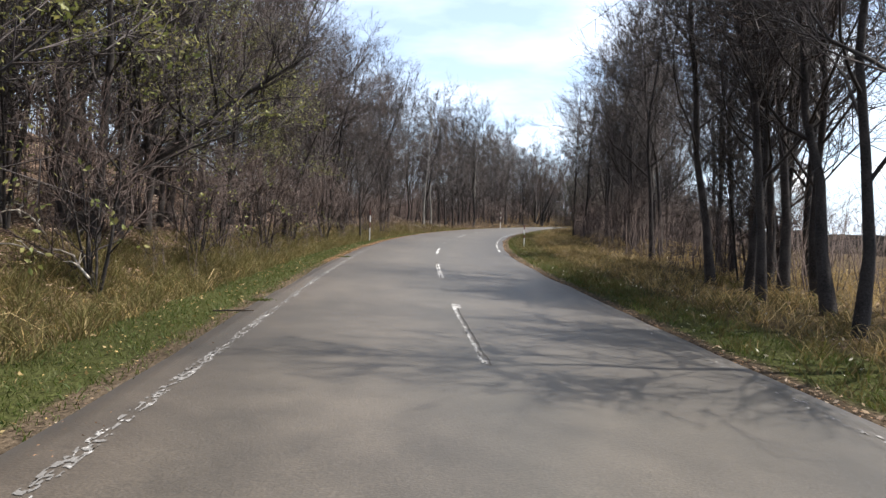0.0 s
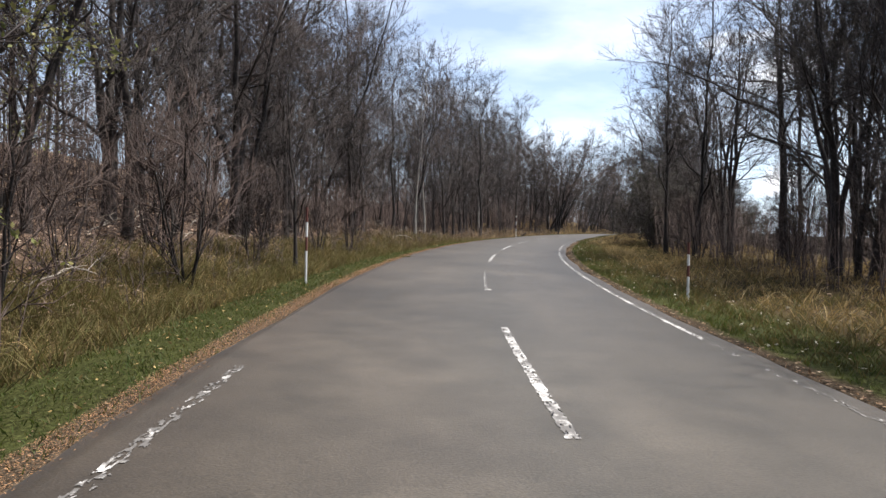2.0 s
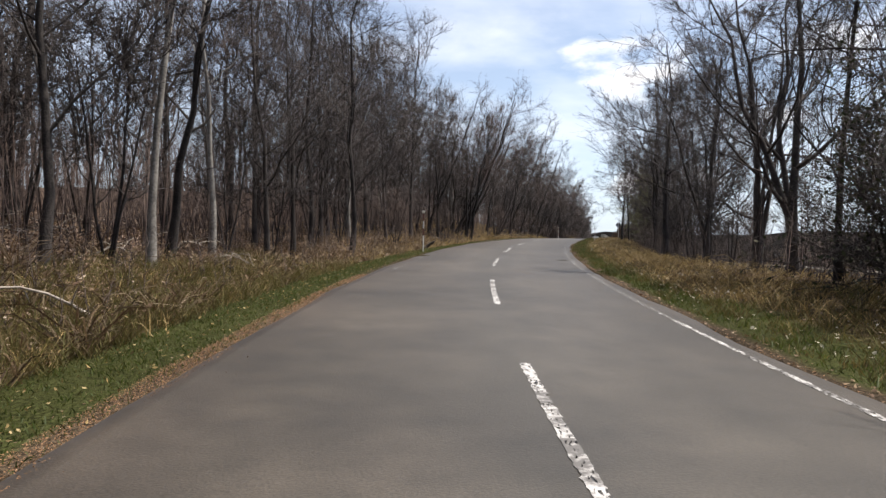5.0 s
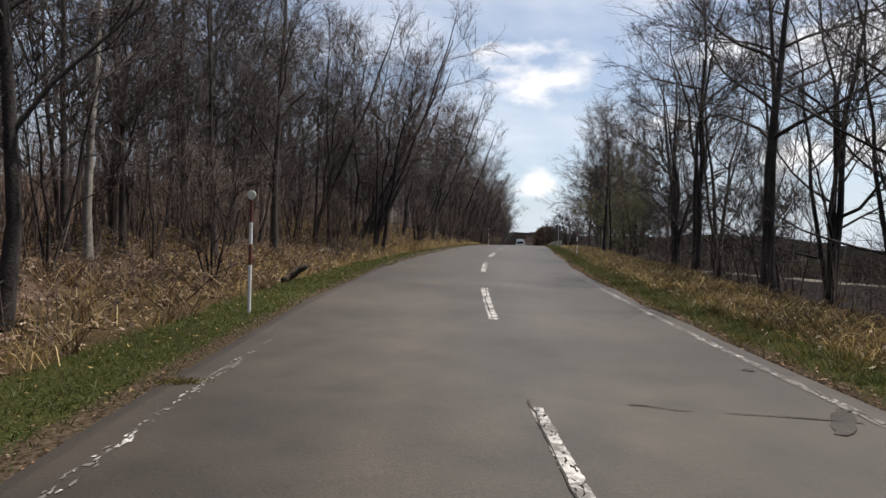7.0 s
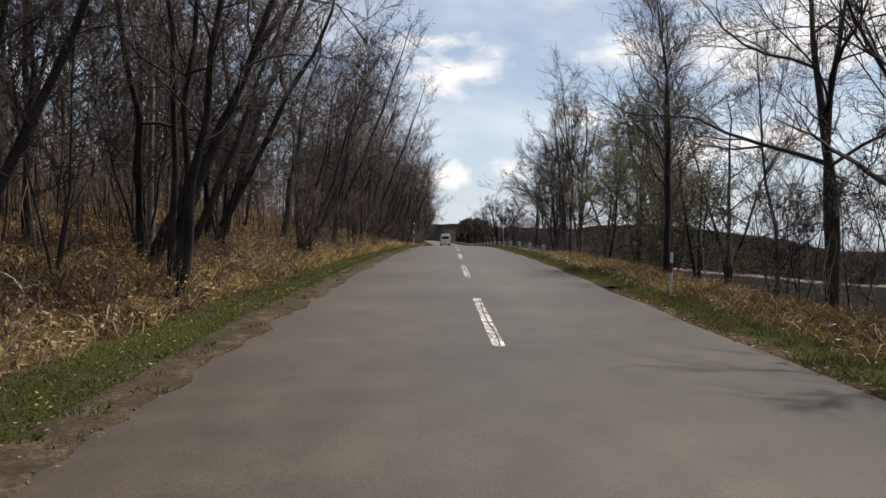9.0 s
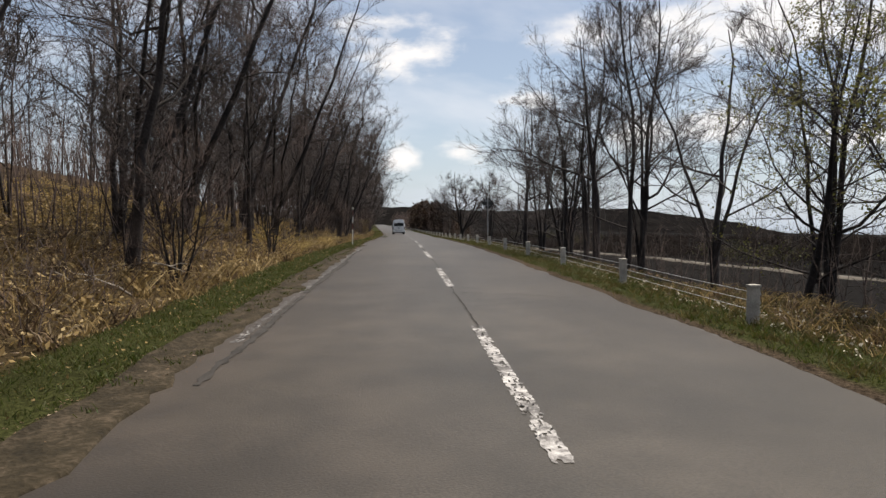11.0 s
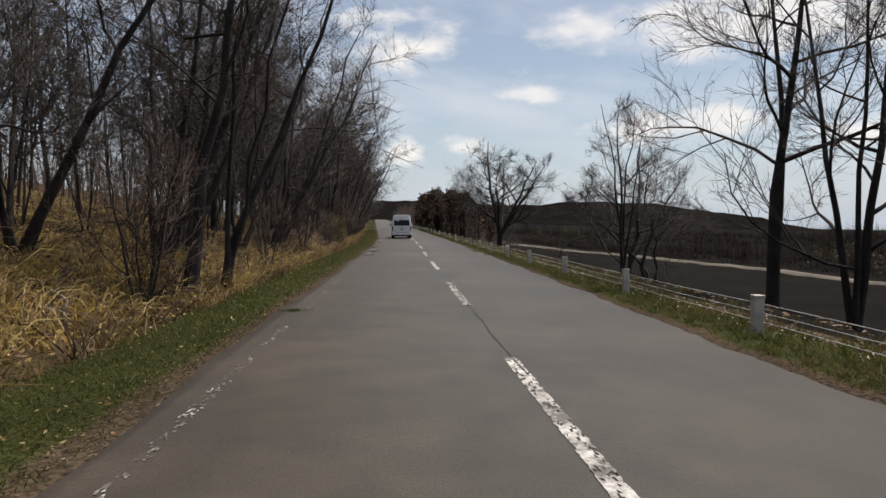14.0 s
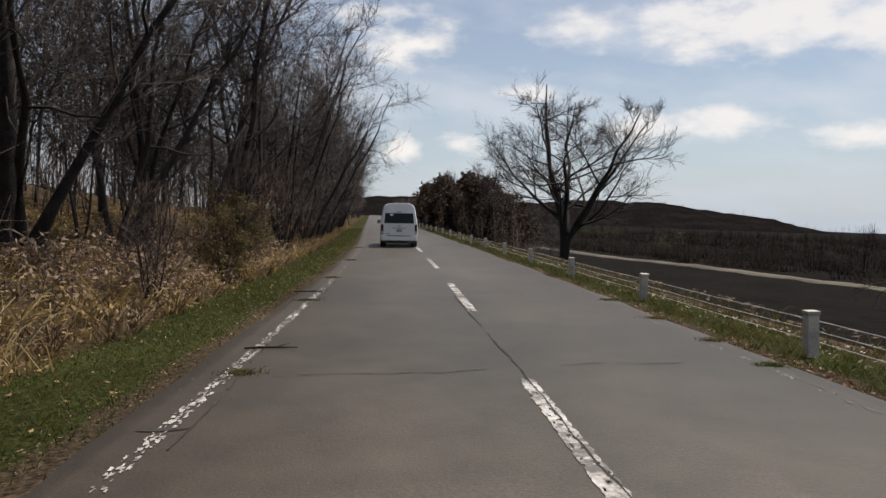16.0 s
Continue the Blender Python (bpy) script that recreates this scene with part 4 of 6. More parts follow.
FORKED = [plant("bare_tree", oak(91 + i, 12.5, 0.19, part_at=0.04, leaders=4, open_=0.2, limbs=5, spread=0.36, rise=0.75, wander=0.15, fine=1, fan_pow=1.25), BARK, TWIG, "bare dark tree forking low into several stems") for i in range(2)]
LEAFY = [plant("budding_tree", grow(111 + i, 9.5, 0.14, lean=(0.12, 0), fork=0.15, limbs=16, subs=6, sprays=4, twigs=3, spread=0.38, rise=0.7, leafy=90, leaf_size=0.044), BARK, TWIG, "tree with a thin yellow-green veil of young leaves", leaf_mat=YOUNG_LEAF) for i in range(2)]
LEAFY.append(plant("budding_tree", grow(117, 6.4, 0.09, fork=0.1, limbs=26, subs=6, sprays=4, twigs=2, spread=0.4, rise=0.8, stems=3, open_=0.2, leafy=44, leaf_size=0.045), BARK, TWIG, "low rounded tree hazed with fresh green leaves", leaf_mat=FRESH_LEAF, leaf_label="fresh green leaves"))
LEANING = plant("leaning_tree", grow(97, 4.8, 0.21, lean=(1.3, 0.2), fork=0.3, limbs=20, spread=0.62, rise=1.1, wob=0.03, limb_r=0.6), BARK, TWIG, "dark bare tree leaning far out over the weeds")
GROVE = [plant("bare_tree", grow(171 + i, 11.0, 0.16, lean=(0.13, 0.0), fork=0.2, limbs=19, subs=6, sprays=6, spread=0.36, rise=0.7, wob=0.045, stems=3, part_at=0.03, open_=0.24, gnarl=0.34), BARK, TWIG, "low-branched dark bare tree at the edge of the wood") for i in range(2)]
SAPLING = [plant("bare_sapling", grow(181 + i, 5.6, 0.035, fork=0.22, limbs=20, subs=5, sprays=5, twigs=3, spread=0.3, rise=1.0, stems=3, twig_r=0.008), BARK, TWIG, "bare dark many-stemmed sapling under the trees", "sapling") for i in range(2)]
GNARLED = plant("gnarled_tree", oak(209, 7.2, 0.19, part_at=0.36, leaders=3, open_=1.1, limbs=5, spread=0.4, rise=0.4, wander=0.34, twig_r=0.0055, fine=1, fan_pow=0.8, twist=0.045), BARK, TWIG, "gnarled half-dead tree with few twisted limbs")
CREST = plant("bare_tree", oak(176, 9.8, 0.32, part_at=0.2, leaders=6, open_=0.58, limbs=6, spread=0.44, rise=0.5, wander=0.14, fine=2, first=0.26, fan_pow=0.9), BARK, TWIG, "lone broad bare tree standing behind the guard cable")
GREAT = plant("bare_tree", oak(221, 13.5, 0.28, part_at=0.3, leaders=2, open_=0.2, limbs=8, spread=0.46, rise=0.5, wander=0.16, fine=2), BARK, TWIG, "stout dark bare tree with wide-reaching limbs")
RUSSET = [plant("russet_tree", grow(241 + i, 5.2, 0.09, fork=0.08, limbs=34, subs=6, sprays=3, twigs=2, spread=0.34, rise=0.8, stems=2, leafy=36, leaf_size=0.15), BARK, TWIG_RED, "low dense reddish-brown tree beside the far road", leaf_mat=RUSSET_LEAF, leaf_label="withered reddish-brown foliage") for i in range(2)]
BUSH = [plant("bare_bush", grow(131 + i, 3.0, 0.03, fork=0.1, limbs=20, subs=4, sprays=4, twigs=3, spread=0.42, rise=1.1, stems=5, twig_r=0.005), BARK, TWIG_RED, "bare brown many-stemmed bush on the verge", "bush") for i in range(2)]
THICKET = [plant("dense_bush", grow(151 + i, 4.8, 0.06, fork=0.06, limbs=28, subs=6, spread=0.36, rise=0.8, stems=4, leafy=16, leaf_size=0.05), BARK, TWIG, "dense dark bush with small dull leaves", "bush", NEEDLE, "small dull leaves") for i in range(1)]
THICKET.append(plant("dense_bush", grow(153, 4.8, 0.05, fork=0.05, limbs=24, subs=6, spread=0.36, rise=0.8, stems=5, leafy=40, leaf_size=0.07), BARK, TWIG_RED, "rounded olive-brown bush on the verge", "bush", OLIVE_LEAF, "dull olive leaves"))
USED = set()


def stand(model, s, off, turn=0.0, scale=1.0, label="", group="", face_road=False):
    """Stand a tree on the land. The first of each model is the model itself."""
    x, y, z = on(s, off)
    rz = math.degrees(-heading(s)) + (180 if face_road and off > 0 else 0) + turn
    m = pose(float(x), float(y), float(z) - 0.05, 0, 0, rz)
    if model.name not in USED:
        USED.add(model.name)
        ob = model
        ob.matrix_basis = m
    else:
        ob = copy_thing(model, m)
    ob.scale = (scale, scale, scale)
    return tagged(ob, label=label, group=group)


rng = np.random.default_rng(77)
# trees that stand out singly: place along the road, to its right, model, size
LEFT = ((47.3, -5.6, SLENDER[0], 0.5), (52.4, -9.2, ROADSIDE[0], 0.95), (55.9, -11.0, ROADSIDE[1], 0.9), (64.4, -10.6, ROADSIDE[2], 0.9), (91.1, -7.0, SLENDER[1], 0.95), (118.6, -6.2, ROADSIDE[0], 0.8),
        (124.0, -9.0, PALE[0], 1.0), (162.0, -8.6, ROADSIDE[1], 1.05), (164.2, -7.6, ROADSIDE[2], 0.95), (185.6, -6.1, ROADSIDE[0], 1.0), (187.0, -5.6, ROADSIDE[2], 0.75), (216.3, -9.7, GREAT, 1.05), (222.6, -9.0, BROAD[1], 0.95), (228.6, -10.8, GREAT, 1.0), (233.5, -8.6, BROAD[2], 1.0), (240.0, -9.5, BROAD[0], 1.0), (204.5, -10.4, BROAD[1], 1.0), (209.0, -8.8, SLENDER[1], 0.9), (192.5, -8.4, GROVE[0], 0.9), (199.5, -10.5, SLENDER[2], 1.0),
        (22.5, -9.4, BROAD[1], 0.95), (29, -8.4, ROADSIDE[0], 0.9), (36.5, -7.2, ROADSIDE[1], 0.55), (13.5, -9.0, ROADSIDE[2], 0.95))
for s, off, model, sc in LEFT:
    stand(model, s, off, rng.uniform(-25, 25), sc, group="trees along the edge of the wood")
# the left edge of the woods
s = -14.0
while s < 300:
    kind = rng.uniform()
    if s > 118:
        model, off = (GROVE[rng.integers(2)] if kind < 0.4 else ROADSIDE[rng.integers(3)] if kind < 0.85 else SLENDER[rng.integers(3)]), rng.uniform(-9.6, -6.8)
    elif s < 62:
        model, off = (ROADSIDE[rng.integers(3)] if kind < 0.4 else SLENDER[rng.integers(3)] if kind < 0.8 else BROAD[rng.integers(3)]), rng.uniform(-12.5, -9.0)
    else:
        model, off = (SLENDER[rng.integers(3)] if kind < 0.6 else PALE[rng.integers(2)] if kind < 0.8 else ROADSIDE[rng.integers(3)]), rng.uniform(-11, -7.6)
    stand(model, s, off, rng.uniform(-35, 35), rng.uniform(0.8, 1.1), group="trees along the edge of the wood")
    s += rng.uniform(1.9, 3.4) if s < 130 else rng.uniform(3.6, 5.6)
# the second row behind
s = -10.0
while s < 250:
    kind = rng.uniform()
    model = SLENDER[rng.integers(3)] if kind < 0.7 else PALE[rng.integers(2)] if kind < 0.86 else BROAD[rng.integers(3)]
    if 142 < s < 176:
        s += 12
    stand(model, s, rng.uniform(-17, -11.5), rng.uniform(0, 360), rng.uniform(0.85, 1.12), group="trees along the edge of the wood")
    s += rng.uniform(2.6, 4.4) if s < 135 else rng.uniform(4.5, 7.5)
# saplings that close the wood below the crowns
s = 16.0
while s < 300:
    stand(SAPLING[rng.integers(2)], s, rng.uniform(-13.5, -8.2), rng.uniform(0, 360), rng.uniform(0.75, 1.25), group="saplings in the wood")
    s += rng.uniform(2.0, 3.6) if s > 58 else rng.uniform(2.4, 4.0)
for s, off in ((85, 10.5), (89, 9.2), (93, 10.8), (97, 10.0), (101, 11.5), (106, 10.5), (113, 10.2), (119, 9.6), (127, 10.5), (95, 8.8), (99, 11), (104, 8.8), (108, 9.4), (110, 11), (116, 11), (122, 8.6), (124, 11.2), (36, 15.5), (24, 8.4), (28, 9.6), (39, 16.5), (41, 15.4), (43.5, 12), (45, 10.4), (48, 11.4), (50, 12.5), (53, 11), (56, 12)):
    stand(SAPLING[int(s) % 2], s, off, rng.uniform(0, 360), rng.uniform(0.55, 0.9), group="saplings at the field edge")
stand(LEANING, 22.4, -9.4, 0, 1.0, group="trees along the edge of the wood")
# budding trees at the first bend
for s, off, k, sc in ((21, -8.0, 0, 0.95), (26, -8.8, 1, 1.0), (32, -8.4, 0, 0.85), (16, -9.0, 1, 1.05), (38, -9.2, 1, 0.8), (12.5, -8.2, 0, 0.9), (18.5, -11.0, 0, 1.1), (29, -10.5, 1, 1.0)):
    stand(LEAFY[k], s, off, rng.uniform(-40, 40), sc, group="budding trees")
# right side of the first bend
for s, off, model, sc in ((13.0, 6.3, SLENDER[2], 0.9), (15.6, 6.4, SLENDER[1], 0.85), (19.5, 6.8, SLENDER[0], 0.85), (23.5, 7.4, SLENDER[2], 0.95), (35.7, 9.4, SLENDER[1], 0.9), (37.4, 10.2, SLENDER[0], 0.85), (51.4, 11.5, SLENDER[2], 0.9),
                          (54.0, 12.5, SLENDER[1], 0.9), (59.3, 8.6, SLENDER[2], 0.85), (63.2, 8.0, SLENDER[0], 0.85), (40, 15.5, SLENDER[0], 0.85), (42.2, 14.2, SLENDER[2], 0.85), (44.5, 10.4, SLENDER[1], 0.8), (46.8, 12.0, SLENDER[0], 0.85), (48.6, 10.9, SLENDER[2], 0.75),
                          (15.5, 9.8, SLENDER[1], 0.8), (29.5, 11.2, SLENDER[0], 0.8), (45.6, 10.2, SLENDER[1], 0.85), (47.5, 10.8, SLENDER[2], 0.85), (49.5, 12.8, SLENDER[0], 0.8), (22.4, 8.4, SLENDER[1], 0.9), (58.8, 12.2, GREAT, 0.95), (57.0, 14.6, FORKED[1], 1.0), (61.0, 13.4, SLENDER[1], 0.95), (75.7, 11.4, GREAT, 0.85), (17.6, 7.2, ROADSIDE[0], 0.85), (26.0, 10.6, FORKED[1], 0.8), (31.5, 10.8, SLENDER[2], 0.85), (33.8, 11.6, SLENDER[1], 0.8), (28.6, 10.2, SLENDER[1], 0.85), (21.4, 7.4, SLENDER[2], 0.8), (25.0, 9.9, SLENDER[2], 0.85), (27.2, 10.4, SLENDER[0], 0.85), (20.5, 8.6, SLENDER[1], 0.85)):
    stand(model, s, off, rng.uniform(0, 360), sc, group="trees along the field edge")
s = 12.0
while s < 66:
    kind = rng.uniform()
    model = BROAD[rng.integers(3)] if kind < 0.2 and s > 36 else FORKED[rng.integers(2)] if kind < 0.4 and s > 36 else SLENDER[rng.integers(3)]
    off, turn, sc = rng.uniform(7.6, 11) + (3 if 24 < s < 60 else 0) if kind < 0.55 else rng.uniform(10, 17), rng.uniform(0, 360), rng.uniform(0.8, 1.0)
    if not 33 < s < 48:
        stand(model, s, off, turn, sc, group="trees along the field edge")
    s += rng.uniform(2.4, 3.8)
for s, off, sc in ((71.0, 8.0, 0.95), (73.5, 8.4, 1.05), (76.0, 9.2, 0.9), (69.0, 9.2, 0.8), (78.5, 10.2, 0.8), (72.5, 11.2, 0.9), (75.5, 12.5, 0.9), (67.0, 13.0, 0.5), (60.0, 14.5, 0.5), (56.0, 15.0, 0.5), (52.0, 15.0, 0.5), (48.0, 15.5, 0.5)):
    stand(THICKET[0], s, off, rng.uniform(0, 360), sc, group="dense roadside bushes")
# the sparse row on the right
for s, off, model, sc in ((79, 9.2, SLENDER[0], 0.85), (82.7, 9.4, BROAD[0], 1.05), (88, 9.9, FORKED[0], 1.0), (92, 11.0, SLENDER[1], 0.8), (95.5, 9.6, BROAD[1], 0.95), (99.4, 10.4, FORKED[1], 0.9), (103.1, 8.6, GREAT, 0.9),
                          (104.9, 11.2, FORKED[1], 1.0), (108.5, 11.0, SLENDER[2], 0.8), (111.6, 8.6, BROAD[2], 1.05), (115.0, 10.4, FORKED[0], 0.9), (118.6, 9.2, BROAD[0], 1.0), (123.0, 10.0, GREAT, 0.9), (125.6, 6.3, ROADSIDE[0], 0.72),
                          (127.6, 6.9, SLENDER[0], 0.6), (130.4, 12.0, SLENDER[0], 0.8), (134.3, 11.6, BROAD[1], 0.85)):
    stand(model, s, off, rng.uniform(0, 360), sc, group="roadside trees above the valley", face_road=model is ROADSIDE[0])
for s, off, model, sc in ((137, 9.5, SLENDER[2], 0.72), (141.8, 10.9, FORKED[0], 0.9), (147, 11, FORKED[1], 0.9), (153, 10.5, BROAD[1], 0.9),
                          (157.2, 8.6, SLENDER[1], 0.95), (158.3, 9.6, FORKED[1], 1.0), (165.5, 9.6, GREAT, 0.95), (169.2, 10.0, BROAD[2], 1.0), (173.8, 9.9, FORKED[0], 1.0), (177.5, 10.5, BROAD[0], 0.95), (182.0, 12.3, BROAD[1], 0.9), (187.8, 11.2, FORKED[1], 1.1),
                          (190.2, 10.2, GREAT, 1.0), (198.6, 8.2, FORKED[1], 0.62), (211.1, 12.4, GNARLED, 1.3), (209.0, 13.2, GNARLED, 1.15), (244, 9.8, CREST, 1.2)):
    stand(model, s, off, rng.uniform(0, 360), sc, group="roadside trees above the valley")
for s, off, k, sc in ((130.0, 8.8, 2, 0.8), (133.0, 8.6, 2, 0.75), (135.5, 9.6, 2, 0.85), (138, 8.8, 1, 0.9), (144, 8.6, 0, 0.75)):
    stand(LEAFY[k], s, off, rng.uniform(0, 360), sc, group="budding trees")
s = 268.0
while s < 330:
    stand(([*GROVE, *SLENDER])[rng.integers(5)], s, rng.uniform(6.5, 17), rng.uniform(0, 360), rng.uniform(0.40, 0.58), group="small wood by the far road")
    s += rng.uniform(0.8, 1.3)
s = 270.0
while s < 330:
    stand(RUSSET[rng.integers(2)], s, rng.uniform(7.2, 14), rng.uniform(0, 360), rng.uniform(0.95, 1.35), group="small wood by the far road")
    s += rng.uniform(1.6, 2.6)
for s in (236, 243, 249, 256, 262, 269, 276, 284, 292, 300):
    stand(GROVE[s % 2], s, rng.uniform(-6.8, -5.8), rng.uniform(-40, 40), rng.uniform(0.75, 0.95), group="trees along the edge of the wood")
    stand(SAPLING[s % 2], s + 3, rng.uniform(-6.2, -5.4), rng.uniform(0, 360), rng.uniform(0.7, 1.0), group="saplings in the wood")
stand(SLENDER[1], 263, 8.6, 40, 0.62, group="small wood by the far road")
stand(PALE[1], 257, 9.2, 40, 0.5, group="small wood by the far road")
for s, off in ((8, -6.8), (28, -7.2), (31, -6.4), (33.5, -7.8), (39, -7.4), (41.5, -6.3), (44, -8), (50, -7.5), (54, -6.8), (17.5, -6.4), (25, -6.9), (36, -6.6), (47, -6.8), (57, -6.4), (98, -6.6), (110, -6.3), (132, -6.2), (144, -6.0), (156, -6.1), (172, -6.4), (183, -6.1), (195, -6.0), (206, -6.3), (214, -5.9), (222, -6.2), (231, -6.0), (240, -6.2), (251, -6.1),
               (26, 9.6), (34, 10.2), (43, 10.0), (47, 11), (52, 10.2), (60, 9.0), (66, 9.4), (73, 9.0)):
    stand(BUSH[int(s) % 2], s, off, rng.uniform(0, 360), rng.uniform(0.7, 1.2), group="verge bushes")


for s, off, sc in ((219.5, -5.9, 0.42), (222.0, -6.2, 0.5), (225.5, -6.4, 0.45)):
    stand(THICKET[1], s, off, rng.uniform(0, 360), sc, group="olive bushes on the bank")


def spare(seed, height):
    """A light tree for the depth of the woods."""
    r = np.random.default_rng(seed)
    h = Heap()
    u = np.linspace(0, 1, 4)
    path = np.stack([np.cumsum(r.normal(size=4) * 0.2), np.cumsum(r.normal(size=4) * 0.2), height * u - 0.3 * (1 - u)], -1)
    h.tube(path, 0.085 * (1 - 0.85 * u), 4)
    n = 30
    w = r.uniform(0.18, 0.98, n)
    b = np.stack([np.interp(w, u, path[:, k]) for k in range(3)], -1)
    az = r.uniform(0, 6.28, n)
    d = np.stack([np.cos(az), np.sin(az), r.uniform(0.5, 1.8, n)], -1)
    d /= np.linalg.norm(d, axis=1)[:, None]
    L = height * 0.26 * (1.15 - 0.7 * w)
    tip = b + d * L[:, None]
    h.spikes(b, tip, 0.03)
    k = 9
    t = r.uniform(0.2, 1, (n, k))[..., None]
    at = (b[:, None] + (tip - b)[:, None] * t).reshape(-1, 3)
    dd = np.repeat(d, k, 0) + r.normal(size=(n * k, 3)) * 0.6
    dd /= np.linalg.norm(dd, axis=1)[:, None]
    h.spikes(at, at + dd * (np.repeat(L, k) * r.uniform(0.3, 0.6, n * k))[:, None], 0.014)
    return h.arrays()


SPARES = [spare(200 + i, 12.5) for i in range(6)]


def far_woods(name, places, label, material, lo=0.8, hi=1.1):
    h = Heap()
    r = np.random.default_rng(len(places))
    for x, y, z in places:
        v, f = SPARES[r.integers(6)]
        a_, k = r.uniform(0, 6.28), r.uniform(lo, hi)
        c, s_ = math.cos(a_), math.sin(a_)
        h.add((v @ np.array([[c, s_, 0], [-s_, c, 0], [0, 0, 1]])) * k + (x, y, z), f)
    thing(name, h, material, label, "woods", kind="stuff")


r = np.random.default_rng(3)
ss, oo = r.uniform(-20, 300, 1000), -14 - 42 * r.uniform(0, 1, 1000) ** 1.5
keep = ((ss < 138) & ((ss < 74) | (r.uniform(size=1000) < 0.6))) | (r.uniform(size=1000) < 0.4)
ss, oo = ss[keep], oo[keep]
far_woods("woods_behind", on(ss, oo), "deep bare woods on a leaf-covered slope", TWIG, 0.75, 1.1)
ss = r.uniform(256, 540, 220)
far_woods("woods_ahead", on(ss, -6.5 - 25 * r.uniform(size=220) ** 1.5), "bare woods lining the far road", TWIG, 0.8, 1.1)
ss = r.uniform(272, 540, 420)
far_woods("woods_ahead", on(ss, 6.5 + (7 + (ss - 272) * 0.06) * r.uniform(size=420) ** 1.3), "low dense reddish wood beside the far road", TWIG_RED, 0.34, 0.55)


def undergrowth(name, n, s0, s1, o0, o1, seed, tall, label, power=1.0):
    """Thin bare shoots and saplings between the trunks."""
    g = np.random.default_rng(seed)
    k = 9
    s_, o_ = g.uniform(s0, s1, n), o0 + (o1 - o0) * g.uniform(size=n) ** power
    root = on(s_, o_, -0.05)
    hgt = tall * g.uniform(0.4, 1.2, n)
    tip = root + np.stack([g.normal(size=n) * 0.15 * hgt, g.normal(size=n) * 0.15 * hgt, hgt], -1)
    h = Heap()
    h.spikes(root, tip, 0.006 + 0.005 * hgt)
    t = g.uniform(0.15, 0.95, (n, k))[..., None]
    at = (root[:, None] + (tip - root)[:, None] * t).reshape(-1, 3)
    d = g.normal(size=(n * k, 3)) * [1, 1, 0.5] + [0, 0, 1.0]
    d /= np.linalg.norm(d, axis=1)[:, None]
    h.spikes(at, at + d * (np.repeat(hgt, k) * g.uniform(0.15, 0.4, n * k))[:, None], 0.007)
    thing(name, h, TWIG_RED, label, "undergrowth", kind="stuff")


undergrowth("undergrowth", 2000, -10, 120, -10.5, -40, 21, 4.2, "thin bare saplings between the trunks", 1.2)
undergrowth("undergrowth", 2600, 120, 300, -12.5, -42, 25, 5.0, "thin bare saplings deep between the trunks", 1.0)
undergrowth("undergrowth", 350, 12, 66, -9.0, -20, 28, 3.0, "thin bare saplings crowding the slope")
undergrowth("undergrowth", 2400, 70, 150, -9.8, -26, 27, 4.4, "thin bare saplings close between the trunks")
undergrowth("undergrowth", 1500, 84, 165, 7.5, 18, 26, 2.2, "thin bare saplings above the valley")
undergrowth("undergrowth", 1800, 5, 84, 8.0, 18, 22, 2.8, "thin bare saplings at the field edge")
undergrowth("undergrowth", 2200, 20, 250, -5.6, -10, 24, 1.1, "low bare shoots on the bank")
undergrowth("undergrowth", 2600, 262, 420, 6.0, 16, 23, 3.4, "thin bare saplings at the small wood")


# ---- the far valley ----
def build_hills():
    """A long low wooded ridge beyond the valley."""
    n, m = 150, 10
    ang = np.linspace(radians(25), radians(118), n)
    depth = np.linspace(0, 1, m)
    A_, D_ = np.meshgrid(ang, depth, indexing="ij")
    rad = 420 + 420 * D_ + 120 * np.sin(A_ * 3.1)
    r_ = np.random.default_rng(8)
    ridge = np.interp(np.degrees(A_), [25, 38, 44, 50, 54, 58, 62, 66, 80, 118], [22, 22, 21, 16, 9, 0, -9, -17, -26, -28]) + 2.4 * np.sin(A_ * 15 + 1) + 1.4 * np.sin(A_ * 26) + 0.8 * np.sin(A_ * 57 + 2)
    x, y = 60 + rad * np.sin(A_), 150 + rad * np.cos(A_)
    low = -10 - 0.012 * rad
    z = low + (ridge - low) * smooth01(D_ * 1.15) + r_.normal(size=A_.shape) * 0.8 * (D_ > 0.1)
    me = mesh_of("hill", np.stack([x, y, z], -1).reshape(-1, 3), grid_tris(n, m), True)
    me.flip_normals() if me.polygons[0].normal.z < 0 else None
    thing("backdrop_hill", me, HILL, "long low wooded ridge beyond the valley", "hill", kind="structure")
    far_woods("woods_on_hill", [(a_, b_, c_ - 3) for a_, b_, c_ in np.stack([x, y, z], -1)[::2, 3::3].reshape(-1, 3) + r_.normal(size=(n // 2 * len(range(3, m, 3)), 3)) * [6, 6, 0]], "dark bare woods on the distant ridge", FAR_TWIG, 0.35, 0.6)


build_hills()


